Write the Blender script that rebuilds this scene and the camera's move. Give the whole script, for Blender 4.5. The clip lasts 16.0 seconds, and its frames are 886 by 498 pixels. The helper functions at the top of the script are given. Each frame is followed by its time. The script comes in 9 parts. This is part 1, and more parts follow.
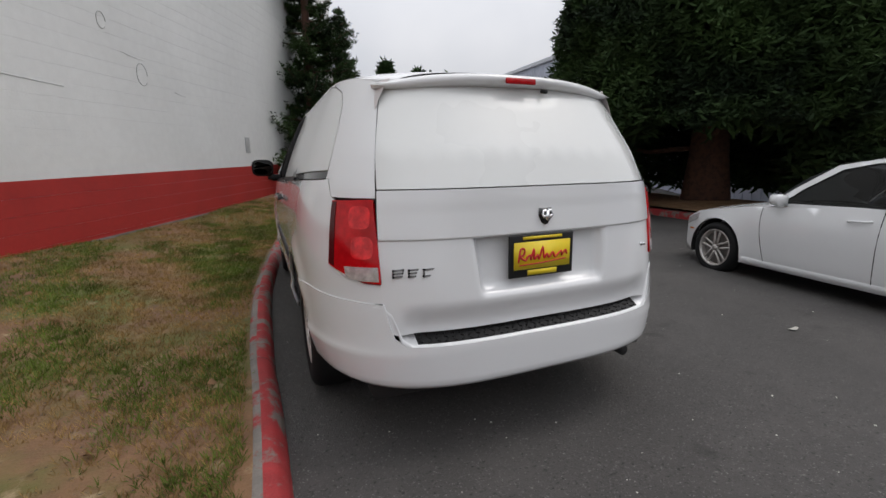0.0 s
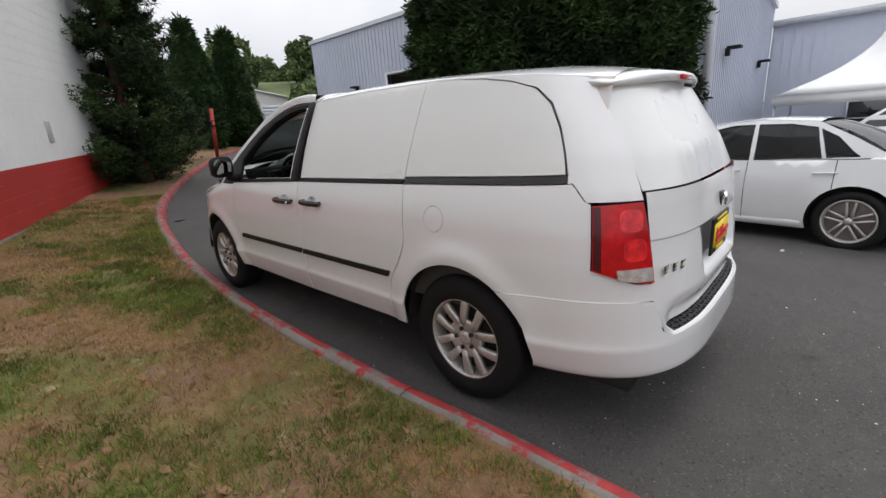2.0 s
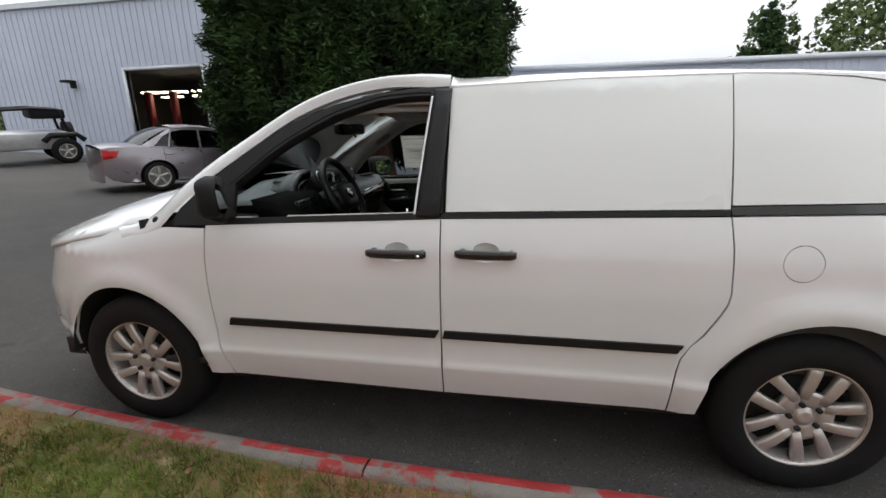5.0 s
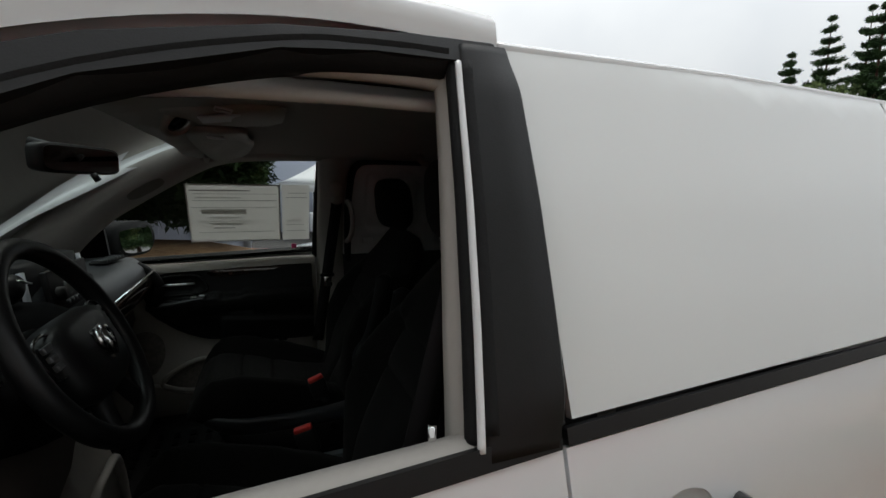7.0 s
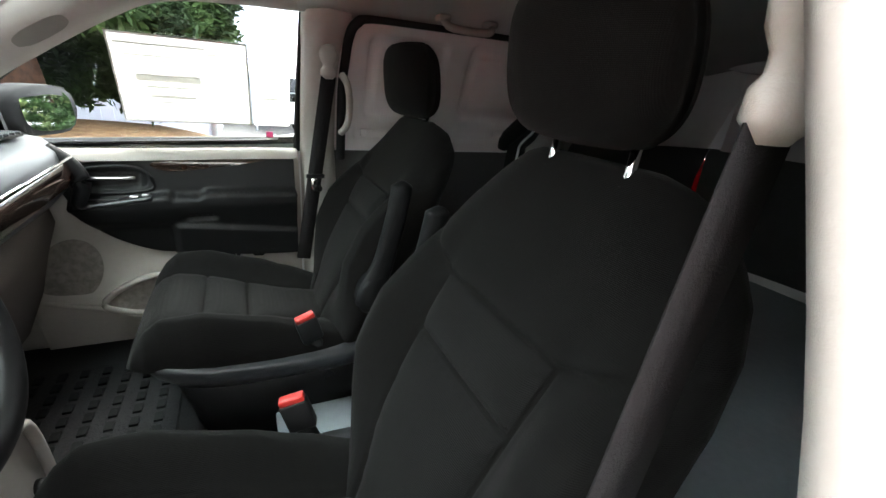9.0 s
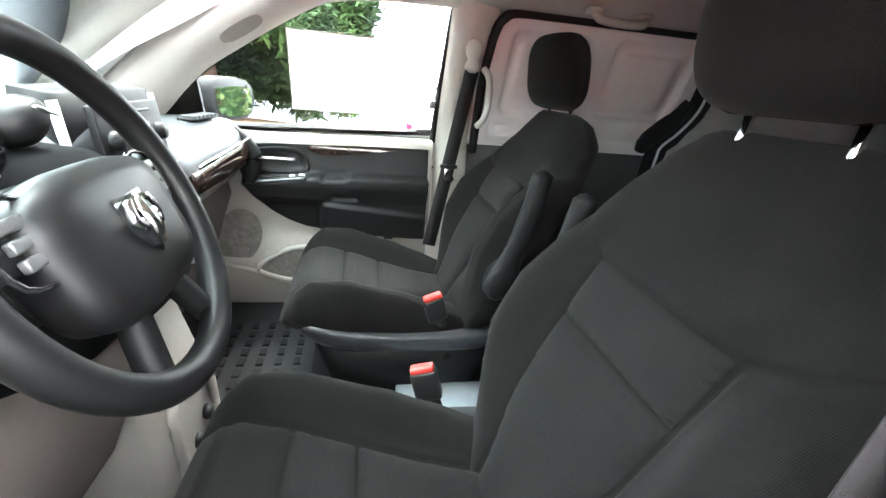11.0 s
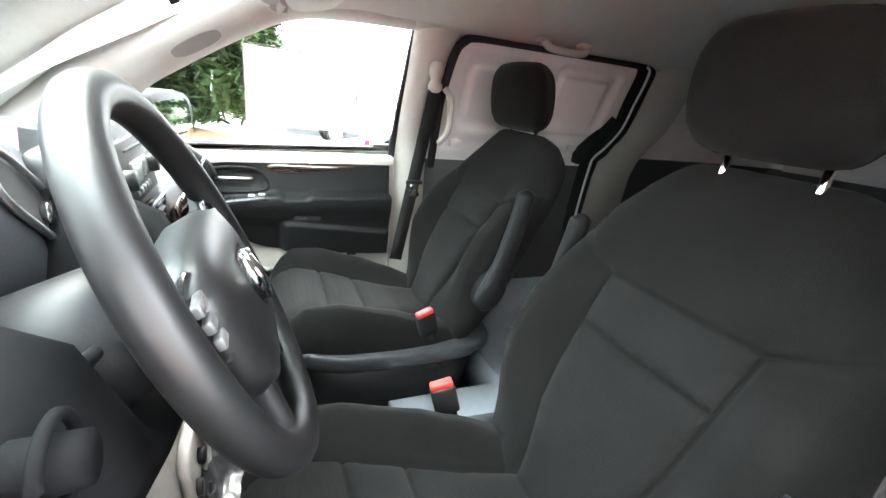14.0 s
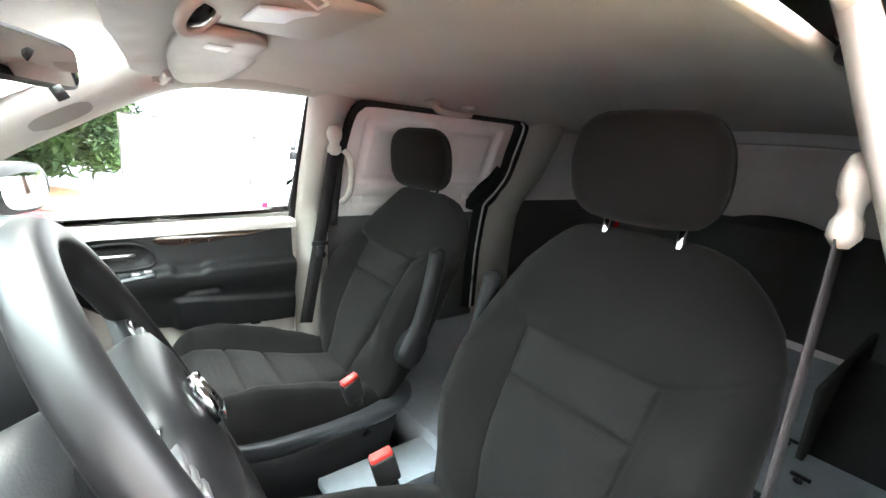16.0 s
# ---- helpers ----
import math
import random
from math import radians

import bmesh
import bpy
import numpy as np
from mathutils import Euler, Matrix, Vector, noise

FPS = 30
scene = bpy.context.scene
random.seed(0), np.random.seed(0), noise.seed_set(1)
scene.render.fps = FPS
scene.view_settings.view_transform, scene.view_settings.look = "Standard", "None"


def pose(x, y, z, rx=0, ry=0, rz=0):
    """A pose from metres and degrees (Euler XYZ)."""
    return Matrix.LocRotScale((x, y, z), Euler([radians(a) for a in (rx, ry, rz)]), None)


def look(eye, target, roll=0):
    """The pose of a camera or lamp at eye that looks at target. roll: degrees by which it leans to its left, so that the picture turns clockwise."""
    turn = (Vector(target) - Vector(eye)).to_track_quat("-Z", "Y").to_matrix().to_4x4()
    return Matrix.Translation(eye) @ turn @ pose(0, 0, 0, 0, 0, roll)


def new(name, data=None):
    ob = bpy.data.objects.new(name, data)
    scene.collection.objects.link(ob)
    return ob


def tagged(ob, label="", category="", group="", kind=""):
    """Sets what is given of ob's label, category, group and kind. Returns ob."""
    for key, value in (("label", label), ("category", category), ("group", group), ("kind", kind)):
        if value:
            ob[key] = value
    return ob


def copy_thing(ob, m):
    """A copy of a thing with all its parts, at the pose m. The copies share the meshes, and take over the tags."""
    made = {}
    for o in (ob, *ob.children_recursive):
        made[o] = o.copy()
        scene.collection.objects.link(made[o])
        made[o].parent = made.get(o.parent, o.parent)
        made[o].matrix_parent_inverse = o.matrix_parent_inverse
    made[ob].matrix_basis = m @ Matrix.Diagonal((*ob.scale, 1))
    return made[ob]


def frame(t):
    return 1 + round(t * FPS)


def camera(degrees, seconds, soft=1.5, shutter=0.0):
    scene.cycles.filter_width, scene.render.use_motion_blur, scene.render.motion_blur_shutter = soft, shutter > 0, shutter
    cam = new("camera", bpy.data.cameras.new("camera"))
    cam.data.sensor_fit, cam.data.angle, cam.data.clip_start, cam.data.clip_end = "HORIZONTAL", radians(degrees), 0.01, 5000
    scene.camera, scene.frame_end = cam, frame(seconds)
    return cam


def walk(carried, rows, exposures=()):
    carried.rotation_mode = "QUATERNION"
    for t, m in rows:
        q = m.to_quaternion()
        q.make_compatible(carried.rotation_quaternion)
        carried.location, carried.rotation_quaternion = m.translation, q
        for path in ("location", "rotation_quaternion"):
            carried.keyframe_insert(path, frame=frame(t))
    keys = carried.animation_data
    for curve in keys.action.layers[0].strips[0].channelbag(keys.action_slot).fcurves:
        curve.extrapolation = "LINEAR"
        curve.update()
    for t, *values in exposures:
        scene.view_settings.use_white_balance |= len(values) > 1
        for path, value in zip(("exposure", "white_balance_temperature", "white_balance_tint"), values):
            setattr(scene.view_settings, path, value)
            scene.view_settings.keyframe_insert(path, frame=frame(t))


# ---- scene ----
cam = camera(91.2, 16.0)

PATH = [
    (0, (-1.13, -2.507, 1.244), (-0.377, -0.693, 0.866), -1.0),
    (0.5, (-1.532, -2.322, 1.278), (-0.592, -0.6, 0.884), -2.0),
    (1, (-1.925, -2.085, 1.321), (-0.73, -0.539, 0.891), -3.0),
    (1.5, (-2.241, -1.748, 1.397), (-0.912, -0.33, 0.927), -4.4),
    (2, (-2.521, -1.387, 1.467), (-1.124, -0.067, 0.915), -4.0),
    (2.5, (-2.701, -0.991, 1.509), (-1.226, 0.242, 0.955), -4.4),
    (3, (-2.846, -0.588, 1.551), (-1.213, 0.423, 0.991), -4.8),
    (3.2, (-2.891, -0.42, 1.545), (-1.228, 0.523, 0.959), -4.4),
    (5.3, (-2.547, 1.356, 1.492), (-0.63, 1.524, 0.945), -1.1),
    (5.5, (-2.411, 1.474, 1.495), (-0.49, 1.522, 0.94), -1.2),
    (6, (-1.982, 1.652, 1.466), (-0.027, 1.501, 1.074), -0.8),
    (6.5, (-1.595, 1.761, 1.446), (0.341, 1.308, 1.234), 0.5),
    (7, (-1.339, 1.806, 1.459), (0.492, 1.05, 1.184), 0.7),
    (7.5, (-1.154, 1.802, 1.464), (0.632, 1.014, 1.028), 1.8),
    (8, (-1.018, 1.779, 1.426), (0.707, 0.939, 0.859), 3.4),
    (8.5, (-0.932, 1.769, 1.403), (0.775, 0.957, 0.749), 4.1),
    (9, (-0.884, 1.787, 1.386), (0.801, 0.966, 0.691), 4.7),
    (9.5, (-0.872, 1.809, 1.377), (0.844, 1.085, 0.649), 3.8),
    (10, (-0.874, 1.834, 1.368), (0.926, 1.308, 0.672), 2.5),
    (10.2, (-0.879, 1.835, 1.361), (0.939, 1.385, 0.659), 3.2),
    (12.3, (-0.875, 1.963, 1.314), (0.96, 1.591, 0.611), 6.4),
    (12.5, (-0.874, 1.979, 1.314), (0.951, 1.553, 0.618), 6.4),
    (13, (-0.866, 2.024, 1.33), (0.931, 1.49, 0.631), 6.8),
    (13.5, (-0.855, 2.051, 1.343), (0.898, 1.415, 0.62), 6.0),
    (14, (-0.853, 2.079, 1.374), (0.871, 1.308, 0.714), 6.3),
    (14.5, (-0.847, 2.114, 1.404), (0.86, 1.241, 0.835), 6.6),
    (15, (-0.839, 2.134, 1.42), (0.816, 1.155, 0.87), 6.3),
    (15.5, (-0.84, 2.141, 1.441), (0.767, 1.058, 0.946), 3.8),
    (16, (-0.837, 2.149, 1.445), (0.694, 0.948, 0.984), 4.5),
]
EXPOSURES = [(0, -0.5, 6500, 11), (1.5, -0.32, 6500, 11), (3, 0.1, 6500, 11), (5.5, 0.12, 6500, 7), (6.5, -0.08, 6500, 6), (7.0, -0.4, 6500, 6), (7.5, -0.45, 6500, 5), (8.0, 0.15, 6500, 4), (8.5, 2.1, 6500, 5), (9.0, 3.5, 6450, 6), (9.5, 4.1, 6400, 4), (10.0, 4.75, 6300, 4), (12.5, 5.0, 6300, 8), (16, 5.0, 6400, 7)]
walk(cam, [(t, look(eye, target, roll)) for t, eye, target, roll in PATH], EXPOSURES)

# ---- world and light: a bright overcast day ----
world = bpy.data.worlds.new("overcast_sky")
scene.world = world
world.use_nodes = True
wn, wl = world.node_tree.nodes, world.node_tree.links
wn.clear()
w_out = wn.new("ShaderNodeOutputWorld")
w_bg = wn.new("ShaderNodeBackground")
w_sky = wn.new("ShaderNodeTexSky")
w_sky.sky_type = "NISHITA"
w_sky.sun_disc = False
w_sky.sun_elevation, w_sky.sun_rotation = radians(58), radians(99)
w_sky.air_density, w_sky.dust_density, w_sky.ozone_density = 1.0, 6.0, 1.0
w_cloud = wn.new("ShaderNodeTexNoise")
w_cloud.inputs["Scale"].default_value = 2.2
w_cloud.inputs["Detail"].default_value = 5.0
w_ramp = wn.new("ShaderNodeValToRGB")
w_ramp.color_ramp.elements[0].position, w_ramp.color_ramp.elements[0].color = 0.3, (7.6, 7.9, 8.5, 1)
w_ramp.color_ramp.elements[1].position, w_ramp.color_ramp.elements[1].color = 0.7, (10.2, 10.3, 10.6, 1)
w_mix = wn.new("ShaderNodeMix")
w_mix.data_type = "RGBA"
w_mix.inputs["Factor"].default_value = 0.88
w_bg.inputs["Strength"].default_value = 0.13
wl.new(w_cloud.outputs["Fac"], w_ramp.inputs["Fac"])
wl.new(w_sky.outputs["Color"], w_mix.inputs["A"])
wl.new(w_ramp.outputs["Color"], w_mix.inputs["B"])
w_tc, w_sep, w_alt, w_mul = wn.new("ShaderNodeTexCoord"), wn.new("ShaderNodeSeparateXYZ"), wn.new("ShaderNodeMapRange"), wn.new("ShaderNodeMix")
w_mul.data_type, w_mul.blend_type = "RGBA", "MULTIPLY"
w_mul.inputs["Factor"].default_value = 1.0
w_alt.inputs["From Min"].default_value, w_alt.inputs["From Max"].default_value = 0.0, 0.85
w_alt.inputs["To Min"].default_value, w_alt.inputs["To Max"].default_value = 0.64, 1.7
wl.new(w_tc.outputs["Generated"], w_sep.inputs["Vector"])
wl.new(w_sep.outputs["Z"], w_alt.inputs["Value"])
wl.new(w_mix.outputs["Result"], w_mul.inputs["A"])
wl.new(w_alt.outputs["Result"], w_mul.inputs["B"])
wl.new(w_mul.outputs["Result"], w_bg.inputs["Color"])
wl.new(w_bg.outputs["Background"], w_out.inputs["Surface"])

sun = new("sun", bpy.data.lights.new("sun", "SUN"))
sun.data.energy, sun.data.angle, sun.data.color = 0.8, radians(25), (1.0, 0.97, 0.92)
sun.matrix_world = look((12, -2, 20), (0, 0, 0))


# ---- materials ----
def material(name, base, rough=0.6, metal=0.0, vary=0.12, scale=6.0, fine=60.0, bump=0.0, bump_scale=200.0, coat=0.0, rough_vary=0.08, tint=None, spec=0.5, rand=0.0):
    """A surface with colour varied at two scales, uneven gloss and fine relief. tint: a second colour in large patches."""
    m = bpy.data.materials.new(name)
    m.use_nodes = True
    nt = m.node_tree
    n, l = nt.nodes, nt.links
    bsdf = n["Principled BSDF"]
    tc = n.new("ShaderNodeTexCoord")
    big, small = n.new("ShaderNodeTexNoise"), n.new("ShaderNodeTexNoise")
    big.inputs["Scale"].default_value, big.inputs["Detail"].default_value = scale, 4
    small.inputs["Scale"].default_value, small.inputs["Detail"].default_value = fine, 3
    for t in (big, small):
        l.new(tc.outputs["Object"], t.inputs["Vector"])
    second = tint or tuple(c * (1 - vary) for c in base)
    first = tuple(min(1.0, c * (1 + vary * 0.4)) for c in base)
    ramp = n.new("ShaderNodeValToRGB")
    ramp.color_ramp.elements[0].position, ramp.color_ramp.elements[0].color = 0.36, (*second, 1)
    ramp.color_ramp.elements[1].position, ramp.color_ramp.elements[1].color = 0.64, (*first, 1)
    l.new(big.outputs["Fac"], ramp.inputs["Fac"])
    mul = n.new("ShaderNodeMix")
    mul.data_type, mul.blend_type = "RGBA", "MULTIPLY"
    mul.inputs["Factor"].default_value = 1.0
    grain = n.new("ShaderNodeMapRange")
    grain.inputs["To Min"].default_value, grain.inputs["To Max"].default_value = 1 - vary, 1 + vary
    l.new(small.outputs["Fac"], grain.inputs["Value"])
    l.new(ramp.outputs["Color"], mul.inputs["A"])
    l.new(grain.outputs["Result"], mul.inputs["B"])
    last = mul.outputs["Result"]
    if rand:
        info = n.new("ShaderNodeObjectInfo")
        rr = n.new("ShaderNodeMapRange")
        rr.inputs["To Min"].default_value, rr.inputs["To Max"].default_value = 1 - rand, 1 + rand
        l.new(info.outputs["Random"], rr.inputs["Value"])
        m2 = n.new("ShaderNodeMix")
        m2.data_type, m2.blend_type = "RGBA", "MULTIPLY"
        m2.inputs["Factor"].default_value = 1.0
        l.new(last, m2.inputs["A"])
        l.new(rr.outputs["Result"], m2.inputs["B"])
        last = m2.outputs["Result"]
    l.new(last, bsdf.inputs["Base Color"])
    rv = n.new("ShaderNodeMapRange")
    rv.inputs["To Min"].default_value, rv.inputs["To Max"].default_value = max(0.02, rough - rough_vary), min(1, rough + rough_vary)
    l.new(big.outputs["Fac"], rv.inputs["Value"])
    l.new(rv.outputs["Result"], bsdf.inputs["Roughness"])
    bsdf.inputs["Metallic"].default_value = metal
    bsdf.inputs["Specular IOR Level"].default_value = spec
    bsdf.inputs["Coat Weight"].default_value = coat
    bsdf.inputs["Coat Roughness"].default_value = 0.04
    if bump:
        bt = n.new("ShaderNodeTexNoise")
        bt.inputs["Scale"].default_value, bt.inputs["Detail"].default_value = bump_scale, 3
        l.new(tc.outputs["Object"], bt.inputs["Vector"])
        bp = n.new("ShaderNodeBump")
        bp.inputs["Strength"].default_value, bp.inputs["Distance"].default_value = bump, 0.01
        l.new(bt.outputs["Fac"], bp.inputs["Height"])
        l.new(bp.outputs["Normal"], bsdf.inputs["Normal"])
    return m


def glass(name, colour=(0.9, 0.95, 0.93), clear=0.9, rough=0.0, ior=1.5):
    """Thin pane: mostly see-through with a real glossy reflection."""
    m = bpy.data.materials.new(name)
    m.use_nodes = True
    n, l = m.node_tree.nodes, m.node_tree.links
    n.clear()
    out, mix = n.new("ShaderNodeOutputMaterial"), n.new("ShaderNodeMixShader")
    tr, gl, fr = n.new("ShaderNodeBsdfTransparent"), n.new("ShaderNodeBsdfGlossy"), n.new("ShaderNodeFresnel")
    tr.inputs["Color"].default_value = (*[c * clear for c in colour], 1)
    gl.inputs["Roughness"].default_value = rough
    fr.inputs["IOR"].default_value = ior
    l.new(fr.outputs["Fac"], mix.inputs["Fac"])
    l.new(tr.outputs["BSDF"], mix.inputs[1])
    l.new(gl.outputs["BSDF"], mix.inputs[2])
    l.new(mix.outputs["Shader"], out.inputs["Surface"])
    return m


def emitter(name, colour, strength):
    m = bpy.data.materials.new(name)
    m.use_nodes = True
    b = m.node_tree.nodes["Principled BSDF"]
    b.inputs["Base Color"].default_value = (*colour, 1)
    b.inputs["Emission Color"].default_value = (*colour, 1)
    b.inputs["Emission Strength"].default_value = strength
    return m


def two_tone(name, a, b, scale, low, high, rough=0.85, bump=0.3, detail=6.0, bump_scale=90.0, third=None):
    """Surface of a mixed by noise with b (worn paint on concrete, patchy lawn)."""
    m = material(name, a, rough, vary=0.18, scale=9, fine=120, bump=bump, bump_scale=bump_scale)
    n, l = m.node_tree.nodes, m.node_tree.links
    bsdf = n["Principled BSDF"]
    src = bsdf.inputs["Base Color"].links[0].from_socket
    tc = n.new("ShaderNodeTexCoord")
    for col, sc, lo, hi in ((b, scale, low, high),) + (third or ()):
        no = n.new("ShaderNodeTexNoise")
        no.inputs["Scale"].default_value, no.inputs["Detail"].default_value, no.inputs["Roughness"].default_value = sc, detail, 0.65
        l.new(tc.outputs["Object"], no.inputs["Vector"])
        r = n.new("ShaderNodeValToRGB")
        r.color_ramp.elements[0].position, r.color_ramp.elements[1].position = lo, hi
        l.new(no.outputs["Fac"], r.inputs["Fac"])
        mx = n.new("ShaderNodeMix")
        mx.data_type = "RGBA"
        mx.inputs["B"].default_value = (*col, 1)
        l.new(r.outputs["Color"], mx.inputs["Factor"])
        l.new(src, mx.inputs["A"])
        src = mx.outputs["Result"]
    l.new(src, bsdf.inputs["Base Color"])
    return m


M = {}
M["asphalt"] = two_tone("asphalt", (0.082, 0.076, 0.072), (0.060, 0.056, 0.053), 0.6, 0.4, 0.65, rough=0.86, bump=1.0, bump_scale=130, third=(((0.20, 0.192, 0.182), 95.0, 0.60, 0.66), ((0.024, 0.023, 0.022), 60.0, 0.58, 0.66), ((0.15, 0.142, 0.132), 38.0, 0.64, 0.69), ((0.042, 0.039, 0.037), 1.9, 0.62, 0.7)))
M["lawn_soil"] = two_tone("lawn_soil", (0.195, 0.108, 0.055), (0.105, 0.108, 0.026), 0.9, 0.46, 0.60, rough=0.95, bump=0.8, bump_scale=60, third=(((0.17, 0.092, 0.06), 1.3, 0.55, 0.66), ((0.34, 0.26, 0.15), 7.0, 0.58, 0.72), ((0.05, 0.035, 0.02), 28.0, 0.6, 0.68)))
M["mulch"] = two_tone("bark_mulch", (0.36, 0.22, 0.11), (0.24, 0.125, 0.06), 7, 0.4, 0.6, rough=0.95, bump=1.0, bump_scale=40, third=(((0.33, 0.22, 0.13), 18.0, 0.6, 0.7),))
M["kerb_paint"] = two_tone("red_kerb_paint", (0.33, 0.028, 0.03), (0.19, 0.165, 0.145), 5.5, 0.49, 0.57, rough=0.7, bump=0.4, detail=8)
M["kerb_concrete"] = two_tone("kerb_concrete", (0.20, 0.18, 0.16), (0.30, 0.035, 0.033), 5.0, 0.52, 0.60, rough=0.9, bump=0.6, detail=8)
M["wall_white"] = material("white_block_paint", (0.78, 0.79, 0.78), 0.75, vary=0.05, scale=0.5, fine=8, bump=0.15, bump_scale=35)
M["wall_red"] = material("red_block_paint", (0.42, 0.03, 0.025), 0.6, vary=0.14, scale=1.2, fine=14, bump=0.2, bump_scale=35)
M["dirty_base"] = material("stained_concrete", (0.2, 0.19, 0.18), 0.9, vary=0.3, scale=4, fine=30, bump=0.4)
M["metal_siding"] = material("lilac_grey_metal_siding", (0.52, 0.55, 0.64), 0.5, vary=0.05, scale=0.4, fine=4)
M["siding_trim"] = material("grey_metal_trim", (0.6, 0.62, 0.66), 0.45, vary=0.05)
# near-black so that the bay looks unlit: its shade is in the colour
M["bay_shade"] = material("shaded_garage_interior", (0.02, 0.018, 0.018), 0.9, vary=0.3, scale=1)
M["lamp_glow"] = emitter("garage_tube_light", (1.0, 0.88, 0.66), 6.0)
M["needle_dark"] = material("dark_conifer_foliage", (0.036, 0.066, 0.018), 0.8, vary=0.5, scale=0.9, fine=9, tint=(0.010, 0.020, 0.008), spec=0.2)
M["needle_mid"] = material("green_conifer_foliage", (0.045, 0.085, 0.028), 0.75, vary=0.45, scale=1.2, fine=9, tint=(0.022, 0.045, 0.016), spec=0.2)
# leaf colour lightened: distance haze is mixed into it
M["leaf_far"] = material("hazed_far_foliage", (0.14, 0.18, 0.07), 0.85, vary=0.35, scale=0.12, fine=1.5, tint=(0.06, 0.09, 0.045), spec=0.1)
M["bark"] = two_tone("red_brown_bark", (0.13, 0.062, 0.04), (0.06, 0.032, 0.022), 9, 0.4, 0.6, rough=0.95, bump=1.0, bump_scale=25)
M["grass_dry"] = material("dry_grass", (0.33, 0.215, 0.085), 0.9, vary=0.4, scale=3, fine=40, spec=0.1)
M["grass_green"] = material("green_grass", (0.125, 0.172, 0.030), 0.85, vary=0.4, scale=3, fine=40, spec=0.15)
M["white_paint"] = material("white_car_paint", (0.75, 0.755, 0.76), 0.2, vary=0.015, scale=1, fine=3, coat=0.8, rough_vary=0.03)
M["white_panel"] = material("white_insert_panel", (0.70, 0.71, 0.695), 0.28, vary=0.015, scale=1, fine=3, coat=0.6, rough_vary=0.03)
M["silver_paint"] = material("pewter_car_paint", (0.30, 0.27, 0.29), 0.3, metal=0.6, vary=0.03, coat=0.8)
M["dark_paint"] = material("dark_car_paint", (0.05, 0.05, 0.055), 0.3, metal=0.3, vary=0.03, coat=0.8)
M["black_plastic"] = material("black_moulded_plastic", (0.012, 0.012, 0.0125), 0.5, vary=0.12, fine=80, bump=0.06, bump_scale=400, spec=0.3)
M["black_gloss"] = material("gloss_black_trim", (0.012, 0.012, 0.013), 0.15, vary=0.1, coat=0.5)
M["rubber"] = material("tyre_rubber", (0.010, 0.010, 0.0105), 0.75, vary=0.15, fine=60, bump=0.15, bump_scale=120, spec=0.25)
M["alloy"] = material("silver_alloy", (0.56, 0.53, 0.50), 0.36, metal=0.55, vary=0.06)
M["chrome"] = material("chrome", (0.85, 0.85, 0.86), 0.1, metal=1.0, vary=0.03)
M["bezel"] = material("satin_chrome_bezel", (0.8, 0.8, 0.81), 0.28, metal=1.0, vary=0.02, rough_vary=0.02)
M["brake_metal"] = material("brake_disc", (0.25, 0.24, 0.23), 0.45, metal=0.9, vary=0.15)
M["lamp_red"] = material("red_lamp_lens", (0.5, 0.003, 0.007), 0.1, vary=0.3, scale=9, fine=40, coat=0.25, spec=0.35)
M["lamp_clear"] = material("clear_lamp_lens", (0.62, 0.6, 0.6), 0.15, metal=0.4, vary=0.25, scale=30, fine=90, coat=1.0)
M["car_glass"] = glass("tinted_car_glass", (0.25, 0.27, 0.28), 0.5)
M["clear_glass"] = glass("clear_car_glass", (0.93, 0.97, 0.95), 0.95)
M["windscreen"] = glass("windscreen_glass", (0.86, 0.97, 0.93), 0.95, ior=1.22)
M["yellow_plate"] = material("yellow_plate", (0.82, 0.62, 0.02), 0.4, vary=0.04)
M["red_letter"] = material("red_lettering", (0.6, 0.02, 0.03), 0.4, vary=0.04)
M["mirror"] = material("mirror_glass", (0.9, 0.9, 0.9), 0.02, metal=1.0, vary=0.0, rough_vary=0.0)
M["underbody"] = material("dark_underbody", (0.015, 0.015, 0.015), 0.85, vary=0.2)
M["canvas"] = material("white_tent_canvas", (0.78, 0.78, 0.77), 0.7, vary=0.04, scale=0.8, fine=6)
M["trim_beige"] = material("warm_grey_cabin_plastic", (0.365, 0.34, 0.31), 0.6, vary=0.05, scale=3, fine=70, bump=0.08, bump_scale=500)
M["trim_black"] = material("charcoal_cabin_plastic", (0.010, 0.0102, 0.0108), 0.5, vary=0.12, scale=5, fine=90, bump=0.05, bump_scale=450, spec=0.13)
M["dash_top"] = material("soft_charcoal_dash", (0.032, 0.034, 0.037), 0.36, vary=0.1, scale=5, fine=90, bump=0.12, bump_scale=420)
M["door_black"] = material("charcoal_door_plastic", (0.0095, 0.0098, 0.0103), 0.46, vary=0.1, scale=5, fine=90, bump=0.05, bump_scale=450, spec=0.18)
M["grille"] = material("perforated_grille_and_pocket_shade", (0.20, 0.185, 0.165), 0.8, vary=0.25, scale=60, fine=500)
# darker, duller than trim_black: the lower dash's shade is put into this colour
M["dash_shade"] = material("shaded_matte_black_dash", (0.0032, 0.0032, 0.0035), 0.85, vary=0.12, scale=5, fine=90, bump=0.06, bump_scale=450, spec=0.05)
# darkened copy of trim_beige: footwell shade is painted into it
M["shaded_beige"] = material("shaded_beige_plastic", (0.125, 0.105, 0.095), 0.7, vary=0.06, scale=3, fine=70, bump=0.08, bump_scale=500, spec=0.2)
